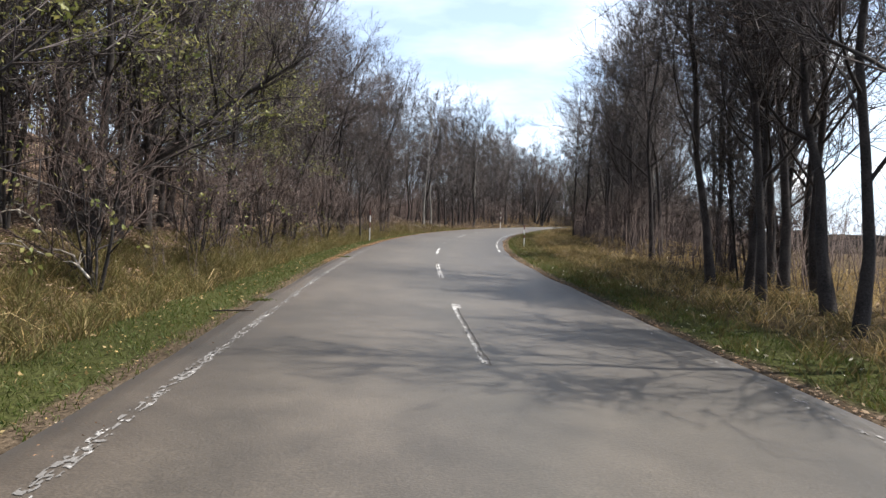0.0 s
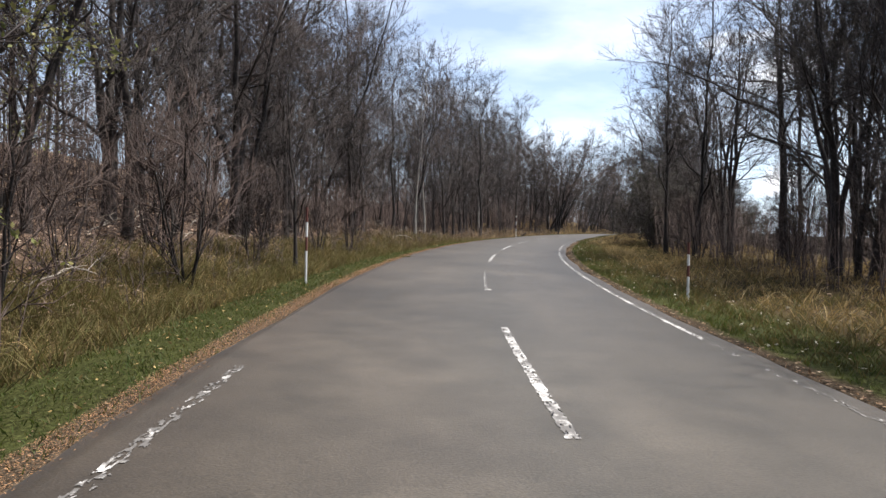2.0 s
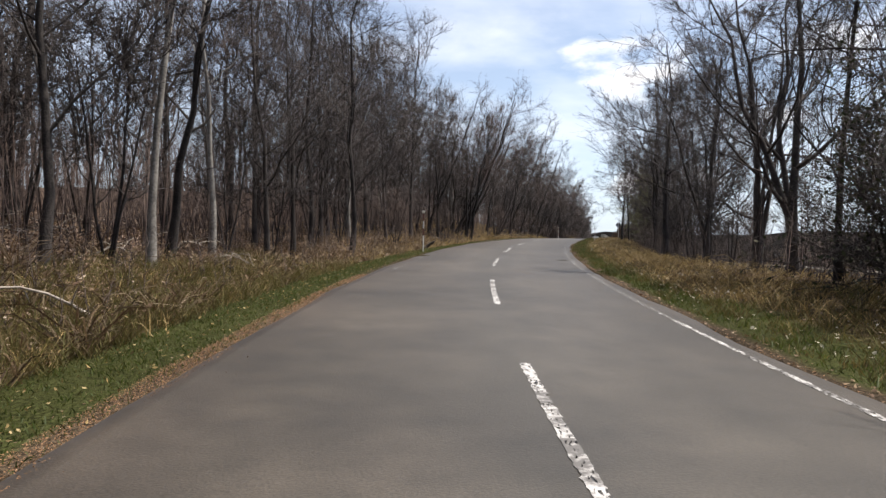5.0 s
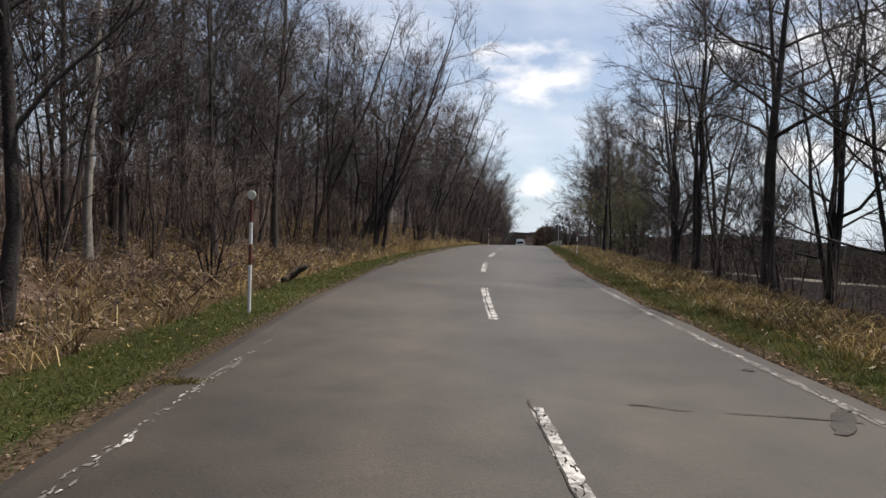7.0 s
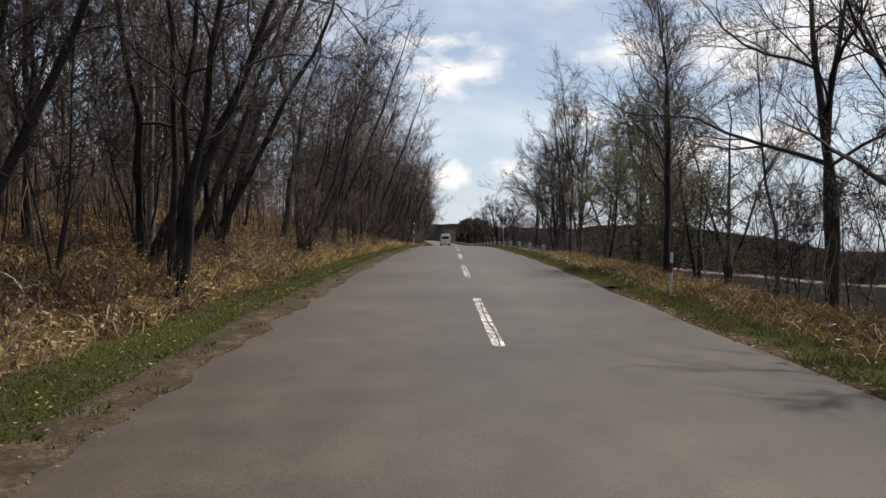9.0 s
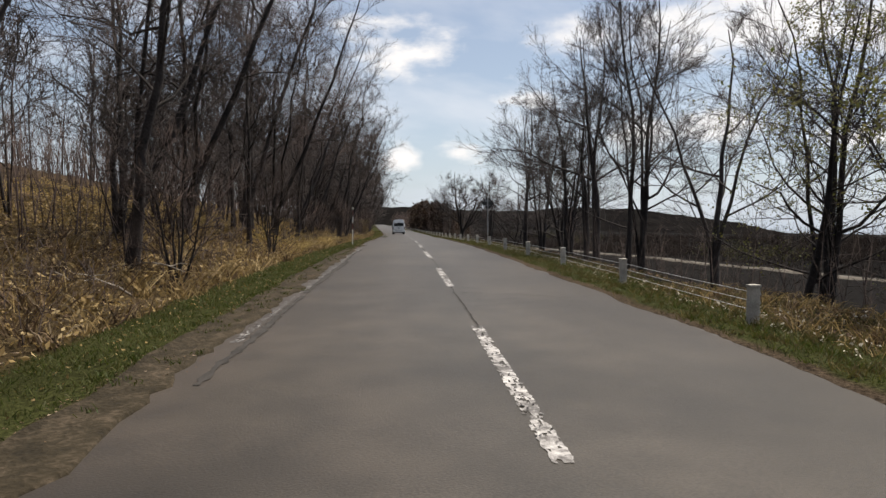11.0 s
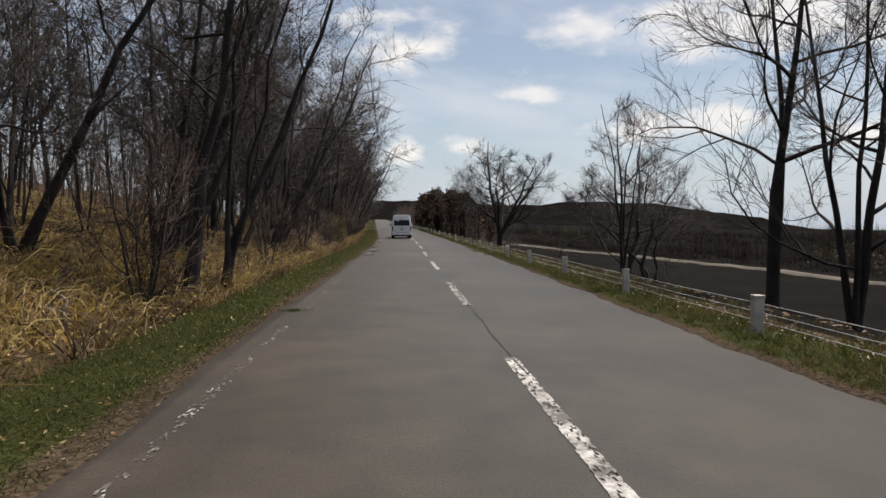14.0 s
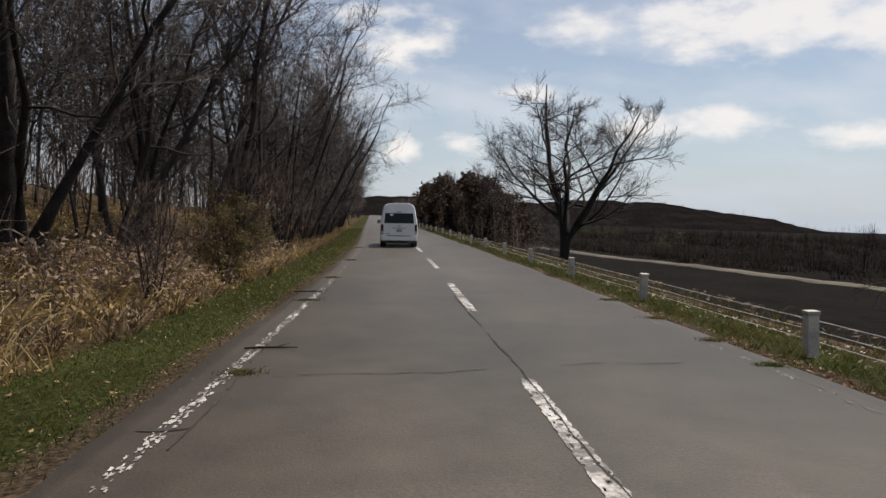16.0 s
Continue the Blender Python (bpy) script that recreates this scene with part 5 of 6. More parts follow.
def build_track():
    h = Heap()
    s_ = np.linspace(70, 420, 80)
    o_ = np.interp(s_, [70, 150, 200, 280, 350, 420], [78, 66, 60, 50, 34, 26])
    wide = 0.7
    v = np.stack([on(s_, o_ - wide, 0.25), on(s_, o_ + wide, 0.25), on(s_, o_ + wide + 0.6, -0.4), on(s_, o_ - wide - 0.6, -0.4)], 1)
    v[:, :, 2] -= (np.maximum(o_ - 60, 0) * 0.022)[:, None]
    f = []
    for a_, b_ in ((0, 1), (1, 2), (3, 0)):
        q = np.arange(len(s_) - 1) * 4
        f += [np.stack([q + a_, q + b_, q + b_ + 4], -1), np.stack([q + a_, q + b_ + 4, q + a_ + 4], -1)]
    h.add(v.reshape(-1, 3), np.concatenate(f)[:, ::-1])
    thing("farm_track", h, PALE_TRACK, "pale straight track along the dark valley field", "track", kind="structure")


build_track()


def valley_scrub():
    """Dark bare scrub on the flat land between the track and the ridge."""
    r_ = np.random.default_rng(29)
    n, k = 5200, 9
    s_ = r_.uniform(60, 470, n)
    o_ = np.interp(s_, [60, 150, 200, 280, 350, 420, 470], [74, 68, 62, 53, 38, 30, 28]) + 3 + 230 * r_.uniform(size=n) ** 1.6
    root = on(s_, o_, -0.4)
    root[:, 2] -= np.maximum(o_ - 60, 0) * 0.022
    tall = r_.uniform(1.4, 4.0, n) * (0.65 + 0.35 * np.sin(s_ * 0.05 + o_ * 0.08)) * (1 + np.maximum(o_ - 70, 0) / 90)
    h = Heap()
    at = np.repeat(root, k, 0) + r_.normal(size=(n * k, 3)) * [0.7, 0.7, 0]
    tip = at + r_.normal(size=(n * k, 3)) * [0.6, 0.6, 0] + np.stack([np.zeros(n * k), np.zeros(n * k), np.repeat(tall, k) * r_.uniform(0.5, 1.2, n * k)], -1)
    h.spikes(at, tip, 0.09)
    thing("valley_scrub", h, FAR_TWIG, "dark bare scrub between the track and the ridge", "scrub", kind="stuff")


valley_scrub()
g = np.random.default_rng(61)
ss, oo = g.uniform(190, 430, 190), g.uniform(0, 1, 190)
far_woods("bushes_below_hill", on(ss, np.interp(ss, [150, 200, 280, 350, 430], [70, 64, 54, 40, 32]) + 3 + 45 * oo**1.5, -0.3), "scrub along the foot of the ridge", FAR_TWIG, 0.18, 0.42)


BUDDING = island("budding_scrub_leaf", [(0.05, 0.052, 0.022), (0.075, 0.07, 0.032), (0.06, 0.05, 0.03)], 0.8, 0.2)


def pale_scrub():
    h = Heap()
    c = on(g.uniform(250, 420, 14), g.uniform(54, 84, 14), 0)
    for x, y, z in c:
        n = 150
        at = g.normal(size=(n, 3)) * [1.5, 1.5, 0.9] + [x, y, z + 1.7]
        h.leaves(at, 0.22, g)
    thing("budding_scrub", h, BUDDING, "pale budding scrub at the foot of the ridge", "bushes", kind="stuff")


pale_scrub()


# ---- guard cable ----
def build_post():
    base = new("guard_post")
    def body(bm):
        block(bm, -0.07, 0.07, -0.065, 0.065, -0.3, 0.53)
    part("post", shaped(body, 0.012), CONCRETE, base)
    def cap(bm):
        block(bm, -0.08, 0.08, -0.075, 0.075, 0.532, 0.575)
    part("cap", shaped(cap, 0.008), CONCRETE, base)
    for z in (0.18, 0.31, 0.44):
        def clip(bm, z=z):
            block(bm, 0.073, 0.1, -0.03, 0.03, z - 0.018, z + 0.018)
        part("cable_clamp", shaped(clip, 0.006), STEEL, base)
    return tagged(base, "short square weathered concrete post holding three cables", "post", "guard posts")


def post_off(s):
    return np.interp(s, [137, 152, 165, 180, 200, 215, 300], [4.06, 4.04, 3.97, 3.93, 3.90, 3.84, 3.84])


post = build_post()
for i in range(0, 30):
    s_ = 137.7 + 5.92 * i
    x, y, z = on(s_, post_off(s_))
    m = pose(float(x), float(y), float(z), np.random.default_rng(i).normal() * 1.5, np.random.default_rng(i + 50).normal() * 1.5, math.degrees(-heading(s_)))
    if i == 0:
        post.matrix_basis = m
    else:
        copy_thing(post, m)
for k, z in enumerate((0.18, 0.31, 0.44)):
    h = Heap()
    s_ = np.arange(137.7, 309.0, 2.96)
    sag = np.where(np.arange(len(s_)) % 2 == 1, -0.012, 0.0)
    pts = on(s_, post_off(s_) + 0.1, z)
    pts[:, 2] += sag
    h.tube(pts, np.full(len(s_), 0.0055), 5)
    thing("guard_cable", h, STEEL, "taut steel guard cable strung between concrete posts", "cable", "guard cables")


# ---- grass, weeds and dead leaves ----
def scatter(n, s0, s1, o0, o1, seed, power=1.0):
    r_ = np.random.default_rng(seed)
    s_ = r_.uniform(s0, s1, n)
    o_ = o0 + (o1 - o0) * r_.uniform(0, 1, n) ** power
    return s_, o_, r_


def grass(name, n, s0, s1, o0, o1, tall, width, material, label, seed, clump=0, power=1.0, lean=0.35):
    if clump:
        s_, o_, r_ = scatter(n // clump, s0, s1, o0, o1, seed, power)
        s_, o_ = (np.repeat(q, clump) for q in (s_, o_))
        s_, o_ = s_ + r_.normal(size=len(s_)) * 0.10, o_ + r_.normal(size=len(s_)) * 0.10
        size = np.repeat(r_.uniform(0.5, 1.3, n // clump), clump)
    else:
        s_, o_, r_ = scatter(n, s0, s1, o0, o1, seed, power)
        size = 1.0
    keep = (o_ < EDGE_LEFT - 0.02) | (o_ > EDGE_RIGHT + np.where(s_ < 80, 0.38, 0.02))
    s_, o_ = s_[keep], o_[keep]
    size = size[keep] if clump else size
    root = on(s_, o_, -0.02)
    hgt = tall * r_.uniform(0.5, 1.3, len(s_)) * size
    tip = root + np.stack([r_.normal(size=len(s_)) * lean * hgt, r_.normal(size=len(s_)) * lean * hgt, hgt], -1)
    h = Heap()
    h.blades(root, tip, width, r_)
    thing(name, h, material, label, "grass", kind="stuff")


grass("verge_grass", 210000, -5, 280, -5.3, -3.4, 0.06, 0.012, GREEN_BLADE, "short green roadside grass", 1, clump=8, lean=0.6)
grass("verge_grass", 84000, -5, 280, 3.3, 4.8, 0.11, 0.013, GREEN_BLADE, "tufted green roadside grass", 2, clump=16, lean=0.6)
grass("weeds", 30000, 2, 270, 3.3, 4.7, 0.13, 0.014, WEED_BLADE, "lumpy olive tufts on the verge", 28, clump=22, lean=0.7)
grass("weeds", 60000, 4, 84, -8.6, -4.9, 0.3, 0.012, WEED_BLADE, "tall ochre weeds beside the verge", 3, clump=12, lean=0.8)
grass("weeds", 30000, 4, 78, -7.2, -5.0, 0.38, 0.012, WEED_BLADE, "knee-high yellow-green weeds along the foot of the bank", 8, clump=44, lean=0.5, power=1.2)
grass("dry_grass", 9000, 4, 80, -8.0, -5.0, 0.24, 0.012, DRY_BLADE, "straw-coloured stalks among the weeds", 29, clump=20, lean=0.8)
grass("dry_grass", 14000, 60, 300, -8.6, -5.0, 0.32, 0.016, DRY_BLADE, "pale dry grass under the trees", 4, clump=10, lean=0.6)
grass("dry_grass", 26000, 4, 92, 5.2, 14, 0.3, 0.015, DRY_BLADE, "pale dry grass on the field edge", 5, clump=9, power=1.3, lean=0.8)
grass("weeds", 22000, 4, 78, 4.0, 8, 0.22, 0.014, WEED_BLADE, "ochre weeds beyond the verge", 7, clump=10, lean=0.8)
grass("weeds", 14000, 74, 142, 4.4, 7.4, 0.18, 0.018, BROWN_BLADE, "brown withered stalks in the dry verge", 39, clump=10, lean=0.9)
grass("dry_grass", 13000, 74, 142, 4.3, 7.2, 0.2, 0.016, DRY_BLADE, "soft pale dry grass beyond the verge", 9, clump=10, lean=0.9, power=1.3)
grass("weeds", 16000, 78, 142, 4.0, 6.6, 0.16, 0.015, WEED_BLADE, "olive weeds mixed into the dry verge", 10, clump=12, lean=0.8)
grass("dry_grass", 14000, 130, 300, 4.3, 5.6, 0.16, 0.014, WEED_BLADE, "dry grass below the guard posts", 6, clump=9, lean=0.6)


def creeping_grass():
    """Tufts on the earth that covers the road's edge."""
    g = np.random.default_rng(33)
    n, k = 1500, 16
    s_ = np.repeat(g.uniform(122, 200, n), k) + g.normal(size=n * k) * 0.06
    w = np.repeat(g.uniform(0.15, 1, n) ** 0.8, k)
    o_ = creep(s_) + 0.08 + (3.5 - creep(s_)) * w + g.normal(size=n * k) * 0.05
    root = on(s_, np.minimum(o_, EDGE_RIGHT), 0.03)
    root[:, :2] = on(s_, o_)[:, :2]
    hgt = np.repeat(g.uniform(0.4, 1.3, n), k) * g.uniform(0.5, 1.3, n * k) * 0.10
    tip = root + np.stack([g.normal(size=n * k) * 0.6 * hgt, g.normal(size=n * k) * 0.6 * hgt, hgt], -1)
    for half, material, label in ((0, GREEN_BLADE, "green tufts creeping over the road's edge"), (1, WEED_BLADE, "olive tufts creeping over the road's edge")):
        pick = (np.arange(n * k) // k) % 2 == half
        h = Heap()
        h.blades(root[pick], tip[pick], 0.013, g)
        thing("verge_grass", h, material, label, "grass", kind="stuff")


creeping_grass()


def shoulder_grass():
    """Low tufts that have taken root in the dirt of the left shoulder."""
    g = np.random.default_rng(43)
    n, k = 420, 14
    s_ = np.repeat(g.uniform(104, 166, n), k) + g.normal(size=n * k) * 0.05
    o_ = np.repeat(-3.66 + 0.62 * g.uniform(0, 1, n) ** 2.0, k) + g.normal(size=n * k) * 0.04
    root = on(s_, np.maximum(o_, EDGE_LEFT), 0.05)
    root[:, :2] = on(s_, o_)[:, :2]
    hgt = 0.05 * g.uniform(0.4, 1.4, n * k)
    tip = root + np.stack([g.normal(size=n * k) * 0.03, g.normal(size=n * k) * 0.03, hgt], -1)
    h = Heap()
    h.blades(root, tip, 0.011, g)
    thing("verge_grass", h, GREEN_BLADE, "sparse low grass on the broken shoulder", "grass", kind="stuff")


shoulder_grass()


def litter(name, n, s0, s1, o0, o1, size, seed, power=1.0, heap=0.06, label="brown dead leaves covering the forest floor", material=DEAD_LEAF, up=0.8):
    s_, o_, r_ = scatter(n, s0, s1, o0, o1, seed, power)
    lump = 0.5 + 0.5 * np.sin(s_ * 1.7 + 2 * np.sin(o_ * 1.3)) * np.sin(o_ * 1.9 + s_ * 0.4)
    h = Heap()
    at = on(s_, o_, 0.02) + np.stack([np.zeros(n), np.zeros(n), heap * lump * r_.uniform(0, 1, n)], -1)
    h.leaves(at, size, r_, up)
    thing(name, h, material, label, "dead leaves", kind="stuff")


litter("dead_leaves", 40000, 60, 135, -15, -5.3, 0.05, 38, 1.4, 0.4, "brown and bleached leaves heaped on the bank", DEAD_LEAF, 0.35)
litter("dead_leaves", 34000, 0, 260, -24, -5.2, 0.07, 11, 1.3)
litter("dead_leaves", 52000, 2, 92, -27, -6.4, 0.065, 21, 1.2, 0.14, "faded pinkish-brown leaves thick on the wooded slope", PINK_LEAF)
litter("dead_leaves", 9000, 0, 260, 5, 12, 0.06, 12)
litter("dwarf_bamboo", 110000, 100, 270, -15, -5.1, 0.05, 13, 1.4, 0.55, "withered knee-high dwarf bamboo on the bank", DRY_BLADE, 0.25)
grass("dwarf_bamboo", 22000, 118, 272, -9.5, -5.1, 0.42, 0.026, DRY_BLADE, "withered bamboo leaves hanging in clumps on the bank", 36, clump=26, lean=0.9, power=1.3)
grass("dwarf_bamboo", 14000, 158, 200, -10.5, -5.6, 0.36, 0.03, GOLD_BLADE, "golden withered bamboo leaves in clumps on the bank", 51, clump=30, lean=1.0, power=1.2)
litter("leaf_litter", 34000, 150, 206, -20, -6.0, 0.03, 53, 1.3, 0.4, "yellow fallen leaves under the trees of the bank", GOLD_BLADE, 0.12)
grass("dwarf_bamboo", 34000, 62, 272, -10.0, -5.1, 0.4, 0.026, BROWN_BLADE, "brown withered bamboo in clumps on the bank", 37, clump=26, lean=0.9, power=1.2)
litter("dead_leaves", 7000, 212, 232, -9.0, -5.5, 0.06, 35, 1.0, 0.9, "russet leaves heaped on the bank", PINK_LEAF, 0.4)
litter("dead_leaves", 6000, 2, 270, -5.2, -3.4, 0.024, 19, 1.0, 0.06, "pale dead leaves scattered over the verge", DRY_BLADE, 0.5)
litter("dead_leaves", 9000, 2, 250, -3.75, -3.22, 0.012, 14, 1.0, 0.02, "rusty leaf crumbs along the road's edge")
litter("dead_leaves", 64000, 26, 78, -3.58, -3.2, 0.0075, 16, 1.0, 0.03, "thick rusty leaf crumbs along the road's edge", RUST)
litter("dead_leaves", 5000, 103, 166, -3.66, -3.02, 0.016, 34, 0.8, 0.07, "leaf crumbs and grit on the broken shoulder", DEAD_LEAF, 0.6)
litter("dead_leaves", 14000, 2, 250, -3.3, -2.9, 0.016, 17, 0.6, 0.012, "dirt and leaf crumbs on the asphalt's edge", RUST)
litter("dead_leaves", 2600, 120, 260, 3.95, 4.7, 0.03, 18, 1.0, 0.2, "bleached leaves and stalks caught below the guard cables", PALE_LEAF, 0.3)
litter("dead_leaves", 1500, 74, 140, 4.0, 6.2, 0.035, 30, 1.0, 0.2, "bleached leaves scattered in the dry grass", PALE_LEAF, 0.3)
litter("dead_leaves", 700, 6, 76, 3.6, 6.5, 0.035, 31, 1.0, 0.15, "bleached leaves scattered over the weeds", PALE_LEAF, 0.3)
litter("dead_leaves", 16000, 2, 250, 3.25, 2.8, 0.012, 20, 1.6, 0.012, "dirt and leaf crumbs on the asphalt's edge", RUST)
litter("dead_leaves", 5000, 2, 250, 3.1, 3.5, 0.03, 15, 1.0, 0.02, "rusty leaf crumbs along the road's edge")


# ---- fallen wood ----
DEADWOOD = surface("bleached_deadwood", (0.13, 0.11, 0.09), (0.38, 0.34, 0.29), 3, 0.9, 30, 0.5, 0.01, vary=0.3)
ROTTEN = surface("rotten_wood", (0.016, 0.013, 0.01), (0.07, 0.05, 0.035), 4, 0.95, 30, 0.8, 0.03)


def fallen_branch(seed):
    g = np.random.default_rng(seed)
    h = Heap()
    n = 7
    length = g.uniform(1.0, 2.6)
    path = np.stack([np.linspace(-0.5, 0.5, n) * length, np.cumsum(g.normal(size=n) * 0.08), 0.1 + 0.5 * np.sin(np.linspace(0, 3.1, n)) * g.uniform(0.3, 1)], -1)
    h.tube(path, np.linspace(0.026, 0.009, n), 5, True)
    for k in range(4):
        i = g.integers(1, n - 1)
        tip = path[i] + g.normal(size=3) * [0.4, 0.4, 0.15] + [0.1, 0, 0.15]
        h.tube(np.array([path[i], (path[i] + tip) / 2 + [0, 0, 0.04], tip]), [0.014, 0.01, 0.005], 4)
    return thing("fallen_branch", h.mesh("fallen_branch", True), DEADWOOD, "bleached fallen branch lying on dead leaves", "branch", "fallen branches")


STICKS = ((15.2, -3.39, 4), (156.4, -3.3, 12), (203.2, -2.77, 4), (208.6, -2.7, 8), (215.0, -3.1, 10))
branches = [fallen_branch(i) for i in range(4)]
g = np.random.default_rng(41)
for i in range(110):
    s_, o_ = (g.uniform(14, 84), g.uniform(-19, -6.8)) if i < 86 else (g.uniform(85, 225), g.uniform(-13, -6.5))
    x, y, z = on(s_, o_)
    m = pose(float(x), float(y), float(z), g.normal() * 5, -math.degrees(0.15), g.uniform(0, 360))
    if i < 4:
        branches[i].matrix_basis = m
    else:
        copy_thing(branches[i % 4], m)


def stick():
    """A short dark stick with a stub of a side twig."""
    h = Heap()
    h.tube(np.array([[-0.3, 0, 0.05], [-0.1, 0.03, 0.052], [0.12, 0.01, 0.05], [0.3, -0.05, 0.056]]), [0.012, 0.014, 0.012, 0.006], 6, True)
    h.tube(np.array([[0.05, 0.02, 0.052], [0.14, 0.09, 0.06], [0.2, 0.13, 0.075]]), [0.007, 0.006, 0.004], 5, True)
    return thing("fallen_stick", h.mesh("fallen_stick", True), ROTTEN, "short dark stick at the edge of the asphalt", "stick", "fallen sticks")


first_stick = stick()
for i, (s_, o_, turn_) in enumerate(STICKS):
    x, y, z = on(s_, max(o_, EDGE_LEFT))
    x, y = on(s_, o_)[:2]
    m = pose(float(x), float(y), float(z), 0, 0, math.degrees(-heading(s_)) + turn_)
    if i == 0:
        first_stick.matrix_basis = m
    else:
        copy_thing(first_stick, m)


def broken_log():
    h = Heap()
    n = 9
    t = np.linspace(0, 1, n)
    path = np.stack([t * 0.62, 0.05 * np.sin(t * 5), 0.02 + t * 0.46], -1)
    h.tube(path, 0.11 - 0.03 * t + 0.015 * np.sin(t * 17), 9, True)
    h.tube(np.array([[0.3, 0.03, 0.25], [0.36, 0.13, 0.36], [0.38, 0.16, 0.44]]), [0.05, 0.04, 0.02], 6, True)
    ob = thing("broken_log", h.mesh("broken_log", True), ROTTEN, "dark rotten log propped up on the bank", "log")
    x, y, z = on(99.7, -5.3)
    ob.matrix_basis = pose(float(x), float(y), float(z), 0, 0, math.degrees(-heading(99.7)) + 28)


broken_log()


# ---- cracks and tufts ----
def crack(s0, o0, s1, o1, width, seed, gaps=0.0):
    g = np.random.default_rng(seed)
    n = max(6, int(math.hypot(s1 - s0, o1 - o0) / 0.12))
    t = np.linspace(0, 1, n)
    ss_ = s0 + (s1 - s0) * t + np.cumsum(g.normal(size=n)) * 0.03
    oo_ = o0 + (o1 - o0) * t + np.cumsum(g.normal(size=n)) * 0.006
    w = width * g.uniform(0.3, 1.2, n)
    d = np.array([-(o1 - o0), s1 - s0]) / math.hypot(s1 - s0, o1 - o0)
    v = np.stack([on(ss_ - d[0] * w, oo_ - d[1] * w, 0.0385), on(ss_ + d[0] * w, oo_ + d[1] * w, 0.0385)], 1).reshape(-1, 3)
    v[:, 2] = np.repeat(on(ss_, oo_, 0.0385)[:, 2], 2)
    f = grid_tris(n, 2)
    keep = np.repeat(np.convolve(g.uniform(size=n - 1), np.ones(5) / 5, "same") > gaps + 0.09, 1)
    f = np.concatenate([f[: n - 1][keep], f[n - 1 :][keep]])
    if not len(f):
        return
    me = mesh_of("crack", v, f)
    me.flip_normals() if me.polygons[0].normal.z < 0 else None
    part("crack", me, CRACK, road, "dark open crack")


ACROSS_START = ((28.3, -3.2, 27.6, -1.0, 0.014, 0.25), (27.6, -1.0, 27.5, 1.3, 0.014, 0.15), (27.5, 1.3, 27.9, 3.0, 0.018, 0.25), (27.7, 1.6, 26.2, 2.9, 0.012, 0.3),
                (87.3, -1.6, 87.2, 0.0, 0.012, 0.45), (87.2, 0.4, 86.9, 2.9, 0.016, 0.4), (82.2, 1.0, 81.4, 2.6, 0.018, 0.45), (116.9, 0.6, 116.6, 3.0, 0.018, 0.4), (124.0, 0.4, 123.8, 2.8, 0.012, 0.45))
ACROSS_END = ((141.4, -2.2, 141.2, -0.2, 0.014, 0.35), (140.9, 0.0, 140.2, 2.4, 0.012, 0.45), (153.2, -2.3, 152.9, -0.3, 0.012, 0.42), (161.5, -2.0, 161.2, -0.4, 0.012, 0.4), (171.8, -1.4, 171.6, -0.2, 0.014, 0.35),
              (181.3, -2.7, 181.1, 0.6, 0.012, 0.4), (181.1, 0.6, 180.9, 2.3, 0.01, 0.5), (207.2, -2.7, 207.6, 0.0, 0.012, 0.42), (207.6, 0.1, 207.9, 2.2, 0.01, 0.5), (225.0, -2.4, 225.2, 0.6, 0.012, 0.45))
ALONG = ((52.0, 0.72, 47.4, 0.5, 0.006, 0.45), (47.4, 0.5, 43.5, 0.9, 0.006, 0.5), (12.0, 0.01, 17.0, -0.01, 0.01, 0.2), (22.0, -0.01, 27.4, 0.0, 0.01, 0.3), (82.0, 0.04, 87.0, 0.0, 0.01, 0.3), (92.0, 0.0, 97.0, 0.04, 0.01, 0.25), (102.0, 0.02, 107.0, 0.0, 0.012, 0.2), (112.0, 0.0, 117.0, 0.03, 0.012, 0.2), (122.0, 0.02, 127.0, 0.0, 0.01, 0.25), (147.0, 0.03, 152.0, 0.02, 0.012, 0.15), (157.0, 0.0, 162.0, 0.03, 0.012, 0.2),
         (137.0, 0.03, 141.0, 0.0, 0.013, 0.2), (141.0, 0.0, 147.0, 0.03, 0.01, 0.35), (176.0, 0.02, 188.0, 0.0, 0.01, 0.3), (200.0, 0.03, 214.0, 0.0, 0.011, 0.2))
STAINS = ((82.6, 2.2, 83.4, 2.95, 0.07, 0.3), (84.4, 1.7, 85.2, 2.7, 0.05, 0.4), (86.4, 2.1, 87.6, 2.8, 0.09, 0.35), (88.6, 2.3, 89.4, 2.9, 0.06, 0.35), (170.4, -2.0, 170.2, 1.8, 0.03, 0.45), (170.2, 1.8, 170.0, 2.7, 0.04, 0.4), (26.4, 2.3, 27.2, 3.0, 0.05, 0.35))
RUT = ((134.0, -2.73, 141.0, -2.75, 0.06, 0.15), (141.0, -2.76, 150.0, -2.76, 0.085, 0.05), (150.0, -2.76, 160.0, -2.73, 0.055, 0.18), (205.0, -2.7, 209.0, -2.78, 0.014, 0.4), (212.0, -2.76, 218.0, -2.72, 0.014, 0.42))
EDGE = [(s_, -3.2, s_ + 0.1, o_, 0.016, 0.3) for s_, o_ in ((156.4, -2.7), (197.0, -2.5), (205.4, -2.6), (212.4, -2.5), (225.7, -2.4))]
for i, row in enumerate((*ACROSS_START, *ACROSS_END, *ALONG, *RUT, *EDGE, *STAINS)):
    crack(*row[:5], 300 + i, row[5])


